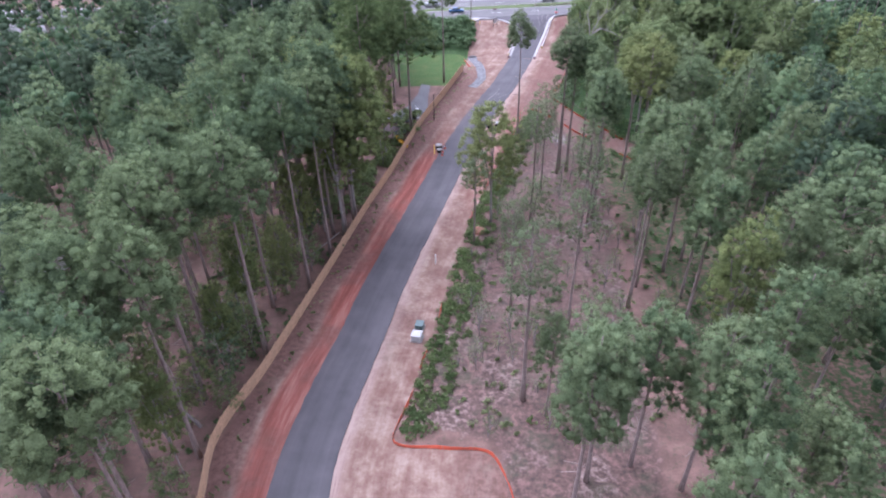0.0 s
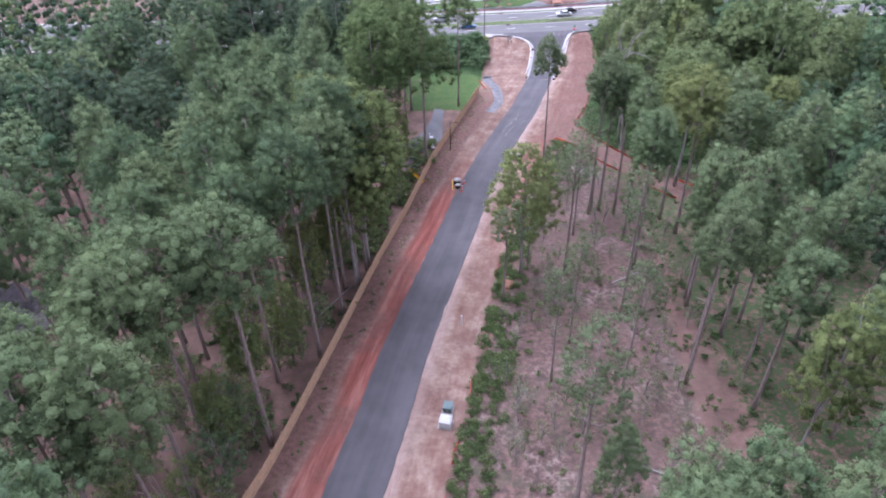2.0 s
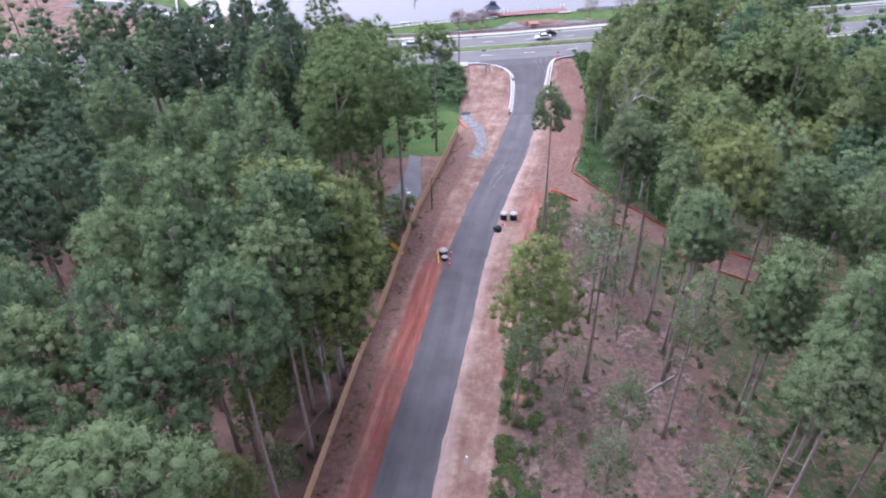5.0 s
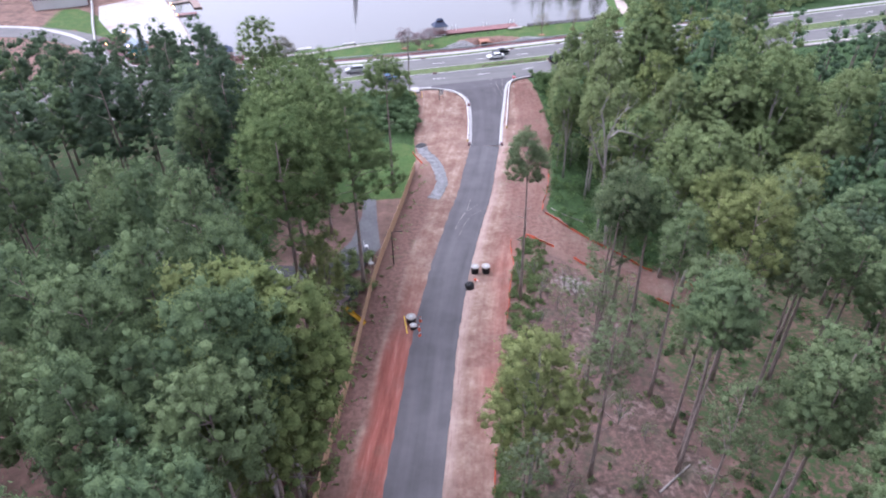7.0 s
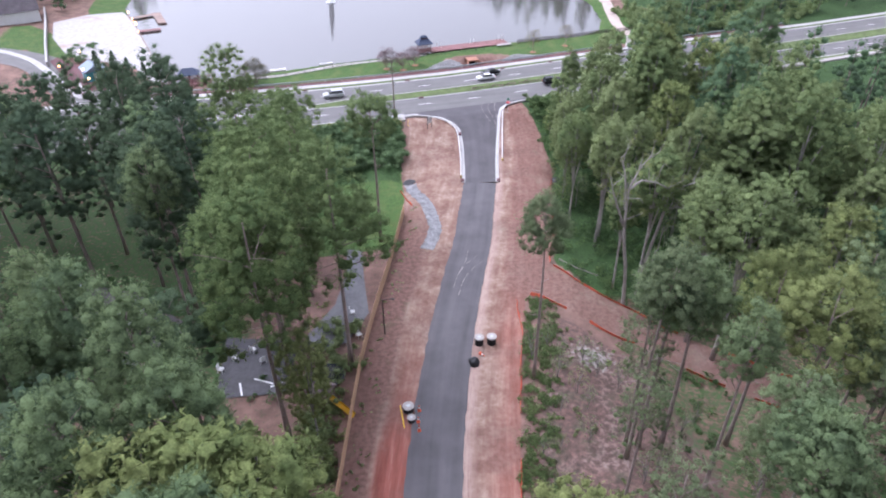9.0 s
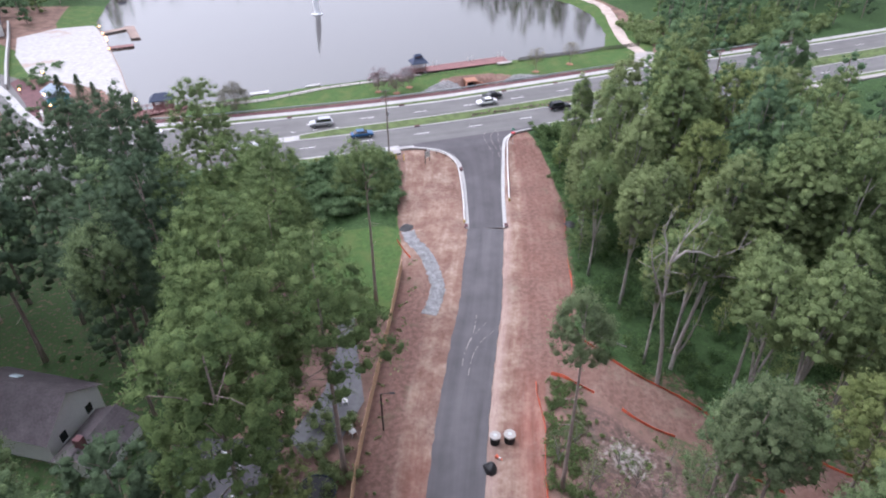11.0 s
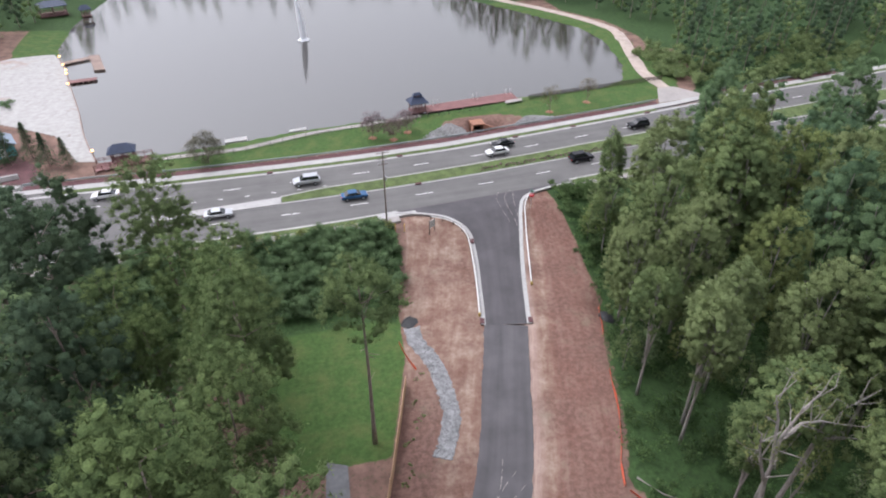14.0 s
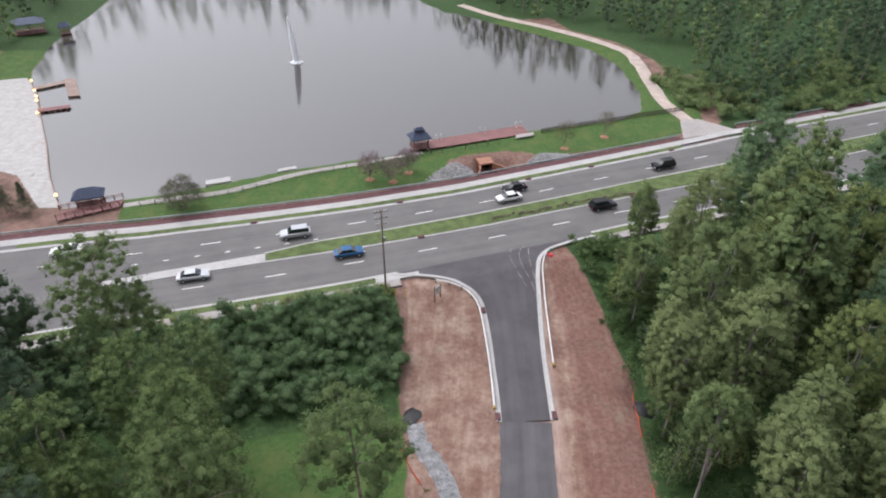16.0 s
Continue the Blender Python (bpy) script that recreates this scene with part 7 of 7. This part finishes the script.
KINDS["cedar"], KINDS["plum"] = [cedar_kind(201), cedar_kind(202)], [round_kind(211, M_LEAF_PURPLE, 5.5, 2.3, 0.25, 30, 0.8, 60, 0), round_kind(212, M_LEAF_PURPLE, 5.2, 2.2, 0.25, 30, 0.8, 55, 0)]
KINDS["bank"] = [round_kind(221, plain_leaf, 6.5, 3.4, 0.06, 60, 0.9, 90, 0) for plain_leaf in (foliage("dull_olive_leaves", (0.11, 0.108, 0.075), (0.19, 0.185, 0.135), (0.17, 0.16, 0.115)),)]
KINDS["airy"] = [round_kind(231, plain_leaf2, 6.0, 2.1, 0.3, 30, 0.7, 24, 0) for plain_leaf2 in (foliage("thin_tan_leaves", (0.13, 0.13, 0.06), (0.20, 0.19, 0.10), (0.20, 0.17, 0.10)),)]
LABELS["cedar"], LABELS["plum"] = ("slim dark green cedar beside the beach", "cedar tree"), ("small purple-leaved plum tree on the grass bank", "plum tree")
LABELS["bank"], LABELS["airy"] = ("round olive-leaved tree beside the pond path", "tree"), ("thin young tree with sparse yellow leaves", "tree")
NAMES["cedar"], NAMES["plum"], NAMES["bank"], NAMES["airy"] = "cedar_tree", "plum_tree", "bank_tree", "young_tree"
for kind, x, y, h in (("cedar", -56.7, 227.4, 8.5), ("cedar", -53.6, 229.9, 7.5), ("cedar", -49.5, 225.2, 7), ("cedar", -46, 224.4, 6), ("plum", 11.9, 222.8, 5.4), ("plum", 15.9, 220.8, 5.0),
                      ("plum", 19.4, 223.8, 5.0), ("bank", -20.2, 219.4, 6.2), ("airy", 52.4, 226.8, 6.0), ("airy", 62.8, 230.0, 5.8)):
    plant(kind, x, y, tz(x, y) + h, 1.0)
for x, y in ((11.9, 222.8), (15.9, 220.8), (19.4, 223.8), (52.4, 226.8), (62.8, 230.0)):
    heap("mulch_ring", "ring of reddish mulch round a young tree", "mulch", x, y, 0.85, 0.16, M_CLAY_WALL, int(x))

# planting in the highway median
thicket("median_planting", "low dull shrubs planted in the median", [(x, float(hw(x)) + 5.3 + bush.uniform(-0.3, 0.3), bush.uniform(0.4, 0.7), bush.uniform(0.3, 0.6)) for x in np.arange(30, 62, 0.9)], M_LEAF_PURPLE, 26, (0.22, 0.14), 52)
thicket("median_planting", "low dull shrubs planted in the median", [(x, float(hw(x)) + 5.6 + bush.uniform(-0.3, 0.3), bush.uniform(0.5, 1.0), bush.uniform(0.5, 1.6)) for x in np.arange(108, 130, 2.2)], M_LEAF, 40, (0.24, 0.16), 53)

# ---- yards west of the fence ----
M_PATIO = plain("dark_worn_paving", (0.085, 0.083, 0.088), 0.9, var=0.25, scale=2, bump=0.3)
M_OLD = plain("faded_asphalt_drive", (0.15, 0.15, 0.155), 0.9, var=0.2, scale=2, bump=0.3)
drape("yard_drive", [(-2.6, 146), (-3.0, 139), (-3.2, 131), (-6.5, 125.8), (-10.5, 124.6), (-12.0, 127.6), (-7.6, 133.8), (-5.4, 141), (-4.8, 147)], 0.13, M_OLD, "faded grey drive in the yard", "drive", 1.5)
drape("yard_patio", [(-22.5, 119.5), (-14.5, 118.6), (-12.5, 127.6), (-22, 130)], 0.135, M_PATIO, "dark grey paved yard with clutter", "patio", 1.5)


def playset(x, y, turn):
    e = tagged(new("playset"), "wooden climbing tower with a faded roof and yellow slide", "playset")
    for a in (-0.75, 0.75):
        for b in (-0.75, 0.75):
            bm = bmesh.new()
            tube(bm, [(a * 1.25, b * 1.25, -0.1), (a, b, 3.2)], [0.07, 0.06], 6)
            part("leg", bm, M_WOOD_GREY, e)
    bm = bmesh.new()
    box(bm, 0, 0, 1.6, 1.7, 1.7, 0.1)
    part("platform", bm, M_WOOD_GREY, e)
    bm = bmesh.new()
    v = [bm.verts.new(q) for q in ((-1.1, -1.1, 3.1), (0, -1.1, 3.9), (1.1, -1.1, 3.1), (-1.1, 1.1, 3.1), (0, 1.1, 3.9), (1.1, 1.1, 3.1))]
    for f in ((0, 1, 4, 3), (1, 2, 5, 4), (0, 2, 1), (3, 4, 5)):
        bm.faces.new([v[i] for i in f])
    bmesh.ops.solidify(bm, geom=bm.faces[:], thickness=0.05)
    part("roof", bm, plain("faded_pink_boards", (0.36, 0.29, 0.29), 0.85, var=0.15), e, "faded pinkish roof")
    bm = bmesh.new()
    rows = []
    for i in range(9):
        k = i / 8
        z = 1.65 * (1 - k) ** 1.1 + 0.2
        yy = 0.8 + 3.0 * k
        rows.append([bm.verts.new((u, yy, z + w)) for u, w in ((-0.36, 0.22), (-0.3, 0), (0.3, 0), (0.36, 0.22))])
    for r0, r1 in zip(rows, rows[1:]):
        for j in range(3):
            bm.faces.new((r0[j], r0[j + 1], r1[j + 1], r1[j]))
    bmesh.ops.solidify(bm, geom=bm.faces[:], thickness=0.06)
    part("slide", bm, M_YELLOW, e, "bright yellow slide")
    e.matrix_basis = pose(x, y, tz(x, y), 0, 0, turn)


playset(-9.9, 115.6, -128)


def trampoline(x, y):
    e = tagged(new("trampoline"), "round black trampoline behind the playset", "trampoline")
    bm = bmesh.new()
    tube(bm, [(0, 0, 0.86), (0, 0, 0.9)], [1.75, 1.75], 28)
    part("mat", bm, M_BLACK, e)
    bm = bmesh.new()
    ring = [(math.cos(k * math.tau / 28) * 1.9, math.sin(k * math.tau / 28) * 1.9, 0.9) for k in range(29)]
    tube(bm, ring, [0.09] * 29, 6, False)
    part("pad", bm, plain("dark_blue_pad", (0.02, 0.03, 0.05), 0.6), e)
    for k in range(6):
        a = k * math.tau / 6
        bm = bmesh.new()
        tube(bm, [(math.cos(a) * 1.9, math.sin(a) * 1.9, -0.1), (math.cos(a) * 1.9, math.sin(a) * 1.9, 0.9)], [0.04, 0.04], 6)
        part("leg", bm, M_METAL, e)
    e.matrix_basis = pose(x, y, tz(x, y))


trampoline(-9.4, 119.6)


def plastic_chair(x, y, turn):
    e = tagged(new("garden_chair"), "white plastic garden chair on the grey yard", "chair", group="white garden chairs")
    bm = bmesh.new()
    box(bm, 0, 0, 0.43, 0.5, 0.5, 0.05, 0.02)
    part("seat", bm, M_WHITE, e)
    bm = bmesh.new()
    box(bm, 0, 0.25, 0.72, 0.5, 0.05, 0.55, 0.02)
    part("backrest", bm, M_WHITE, e)
    for a in (-0.22, 0.22):
        for b in (-0.22, 0.22):
            bm = bmesh.new()
            tube(bm, [(a * 1.1, b * 1.1, 0), (a, b, 0.42)], [0.03, 0.03], 6)
            part("leg", bm, M_WHITE, e)
    e.matrix_basis = pose(x, y, tz(x, y) + 0.04, 0, 0, turn) @ Matrix.Scale(1.3, 4)


for x, y, a in ((-20.6, 125.6, 20), (-18.4, 126.6, 140), (-22.2, 123.9, 70), (-17.2, 124.4, 200), (-5.0, 126.5, 30), (-5.4, 131.2, 90)):
    plastic_chair(x, y, a)
for x, y, L, a in ((-17.0, 121.2, 2.6, 60), (-19.6, 120.4, 2.2, 10), (-15.4, 120.3, 1.8, 100)):
    e = tagged(new("scrap_board"), "pale loose board lying on the yard", "board", group="loose boards")
    bm = bmesh.new()
    box(bm, 0, 0, 0.08, 0.45, L, 0.05, 0.01)
    part("board", bm, M_WHITE, e)
    e.matrix_basis = pose(x, y, tz(x, y) + 0.03, 0, 4, a)


def house(x, y, turn, L, W, h, roof_h, label, gable=True, detail=True):
    e = tagged(new("house"), label, "house", group="houses among the trees")
    bm = bmesh.new()
    v = [bm.verts.new(q) for q in ((-L, -W, -0.3), (L, -W, -0.3), (L, W, -0.3), (-L, W, -0.3), (-L, -W, h), (L, -W, h), (L, W, h), (-L, W, h), (-L, 0, h + roof_h), (L, 0, h + roof_h))]
    for f in ((0, 1, 5, 4), (2, 3, 7, 6), (1, 2, 6, 9, 5), (3, 0, 4, 8, 7), (0, 3, 2, 1)):
        bm.faces.new([v[i] for i in f])
    part("wall", bm, M_SIDING, e, "white boarded walls")
    for s in (-1, 1):
        bm = bmesh.new()
        q = [(-L - 0.5, s * (W + 0.5), h - 0.5 * roof_h / W), (L + 0.5, s * (W + 0.5), h - 0.5 * roof_h / W), (L + 0.5, 0, h + roof_h + 0.04), (-L - 0.5, 0, h + roof_h + 0.04)]
        bm.faces.new([bm.verts.new(p) for p in q])
        bmesh.ops.solidify(bm, geom=bm.faces[:], thickness=-0.18)
        bmesh.ops.recalc_face_normals(bm, faces=bm.faces[:])
        roof = part("roof", bm, M_ROOF, e, "grey-brown shingle roof")
        if detail:
            bm = bmesh.new()
            box(bm, 0, 0, 0, 1.0, 0.9, 0.2, 0.02)
            sky_w = part("skylight", bm, plain("skylight_glass", (0.5, 0.6, 0.66), 0.15, var=0.05), roof, "pale skylight")
            sky_w.matrix_basis = pose(-L * 0.35, s * W * 0.5, h + roof_h * 0.5 + 0.12, -s * math.degrees(math.atan(roof_h / W)), 0, 0)
    for s in (-1, 1):
        for u in (-0.5, 0.5):
            bm = bmesh.new()
            box(bm, s * L, u * W, h * 0.55, 0.08, 0.9, 1.2, 0.01)
            win = part("window", bm, M_GLASS, e)
            bm = bmesh.new()
            box(bm, s * (L + 0.03), u * W, h * 0.55 - 0.68, 0.14, 1.1, 0.08)
            part("sill", bm, M_WHITE, win)
    if gable:
        bm = bmesh.new()
        v = [bm.verts.new(q) for q in ((L * 0.2, -W - 0.6, h - 0.6), (L * 0.2 + 3.6, -W - 0.6, h - 0.6), (L * 0.2 + 1.8, -W - 0.6, h + 1.9), (L * 0.2, 0, h - 0.6), (L * 0.2 + 3.6, 0, h - 0.6), (L * 0.2 + 1.8, 0, h + 1.9))]
        for f in ((0, 1, 2), (0, 2, 5, 3), (2, 1, 4, 5)):
            bm.faces.new([v[i] for i in f])
        part("dormer", bm, M_SIDING, e, "white gabled dormer")
    bm = bmesh.new()
    box(bm, -L * 0.6, 0, h + roof_h + 0.4, 0.8, 0.8, 1.4, 0.02)
    part("chimney", bm, M_BRICK, e)
    e.matrix_basis = pose(x, y, tz(x, y), 0, 0, turn)


house(-39.8, 136.2, -26, 6.0, 4.0, 3.8, 2.9, "white house with a grey shingle roof and skylights among the pines", False)
house(-31.6, 130.4, 64, 3.2, 2.6, 2.3, 1.3, "low brown-roofed wing beside the white house", False, False)
house(-97, 292, 20, 8, 5.5, 3.4, 3.0, "grey-roofed house behind the boundary wall", False, False)
house(-62, 72, 70, 6.5, 4.4, 3.2, 2.4, "pale roofed house half hidden in the woods", False, False)


# white forked tree and lying logs at the wood's edge
def bare_tree(x, y, h, seed, label):
    e = tagged(new("bare_tree"), label, "tree")
    rng = np.random.default_rng(seed)
    bm = bmesh.new()
    ends = []
    def grow(p, d, r, n, depth):
        path, radii = [tuple(p)], [r]
        for i in range(n):
            d = d + rng.normal(0, 0.10, 3)
            d[2] = max(d[2], 0.85)
            d /= np.linalg.norm(d)
            p = p + d * (h / 9)
            r *= 0.84
            path.append(tuple(p))
            radii.append(r)
        tube(bm, path, radii, 7 if depth < 2 else 5, False)
        if depth < 3:
            for s in range(2 + (rng.random() < 0.6)):
                a = rng.uniform(0, 6.28)
                grow(p, d * 0.9 + np.array([math.cos(a), math.sin(a), 0.3]) * 0.42, r * 0.75, 2 + depth % 2, depth + 1)
        else:
            ends.append(tuple(p))
    grow(np.array([0.0, 0, -0.2]), np.array([-0.16, -0.04, 1.0]), 0.24, 4, 0)
    tr = part("trunk", bm, M_BARK_PALE, e, "pale forked trunk")
    piece("crown", leaf_mesh("crown", rng, [(*q, 0.75) for q in ends], 60, 0.3, 0.22, M_LEAF_YELLOW), e)
    e.matrix_basis = pose(x, y, tz(x, y))


def forked_tree(x, y, stem, boughs, leafy, seed, label):
    """A tall pale tree: a stem, long boughs that fork from it, twigs and a few tufts of leaves."""
    e = tagged(new("forked_tree"), label, "tree")
    rng = np.random.default_rng(seed)
    bm = bmesh.new()
    n = len(stem)
    tube(bm, [(a, 0.1 * math.sin(i * 2.1), z) for i, (a, z) in enumerate(stem)], [0.3 - 0.14 * i / (n - 1) for i in range(n)], 9)
    part("trunk", bm, M_BARK_PALE, e, "smooth pale grey trunk")
    tips = []
    for bough, sway in boughs:
        bm = bmesh.new()
        m = len(bough)
        line = [np.array((a, sway * i / (m - 1), z)) for i, (a, z) in enumerate(bough)]
        tube(bm, line, [0.17 - 0.12 * i / (m - 1) for i in range(m)], 7)
        for i in range(1, m):
            for _ in range(3):
                p = line[i] + (line[i - 1] - line[i]) * rng.uniform(0, 0.7)
                q = p + rng.normal(0, 0.8, 3) + np.array((0, 0, 1.0))
                w = q + rng.normal(0, 0.5, 3) + np.array((0, 0, 0.5))
                tube(bm, [p, q, w], [0.05, 0.035, 0.015], 5, False)
                tips += [q, w]
        part("bough", bm, M_BARK_PALE, e)
    rows = [(*t, rng.uniform(0.35, 0.65)) for t in tips if rng.random() < leafy]
    piece("crown", leaf_mesh("crown", rng, rows, 26, 0.28, 0.16, M_LEAF_YELLOW), e)
    e.matrix_basis = pose(x, y, tz(x, y) - 0.1)


forked_tree(32.6, 127.0, [(0, -0.2), (-0.3, 3.5), (-0.8, 7), (-1.6, 11), (-2.0, 14), (-2.2, 16.4)],
            [([(-2.0, 13.6), (-3.6, 17), (-4.8, 19.8), (-5.4, 21.7)], -0.8), ([(-2.1, 15.5), (-2.2, 19.3), (-1.0, 22), (0.5, 23.7)], 0.5),
             ([(-2.1, 19.3), (-0.5, 20.1), (2.0, 19.2), (4.0, 17.9)], 1.2), ([(-2.2, 16.3), (-2.9, 21.2), (-3.5, 23.5)], 0.9)], 0.6, 4, "tall pale forked tree with few yellow leaves by the track")
forked_tree(35.9, 129.5, [(0, -0.2), (0.2, 3.4), (0.45, 6.8), (1.2, 11), (1.75, 14.3), (1.5, 16.7)],
            [([(1.7, 14.4), (3.4, 14.7), (6.2, 13.9)], -0.6), ([(1.7, 14.7), (2.0, 16.3), (3.4, 17.2), (6.0, 17.6)], 0.8), ([(0.3, 2.5), (0.95, 4.8), (1.5, 8.4), (1.5, 12.2)], -1.0)], 0.75, 9, "leaning pale forked tree with thin yellow leaves by the track")
bare_tree(-26.5, 44, 9, 14, "bare white dead tree among the pines")
for pts, r in (([(26.6, 137.2), (28.4, 134.9), (31.4, 133.2)], 0.12), ([(14.5, 52), (18, 50)], 0.14), ([(20, 82), (24.5, 84.5)], 0.12), ([(-20.5, 76), (-16.6, 83)], 0.1)):
    e = tagged(new("fallen_log"), "pale fallen log lying on the ground", "log", group="fallen logs")
    bm = bmesh.new()
    tube(bm, [(a, b, tz(a, b) + r + 0.02) for a, b in pts], [r * (1 - 0.25 * i) for i in range(len(pts))], 8)
    part("stem", bm, M_BARK_PALE, e)
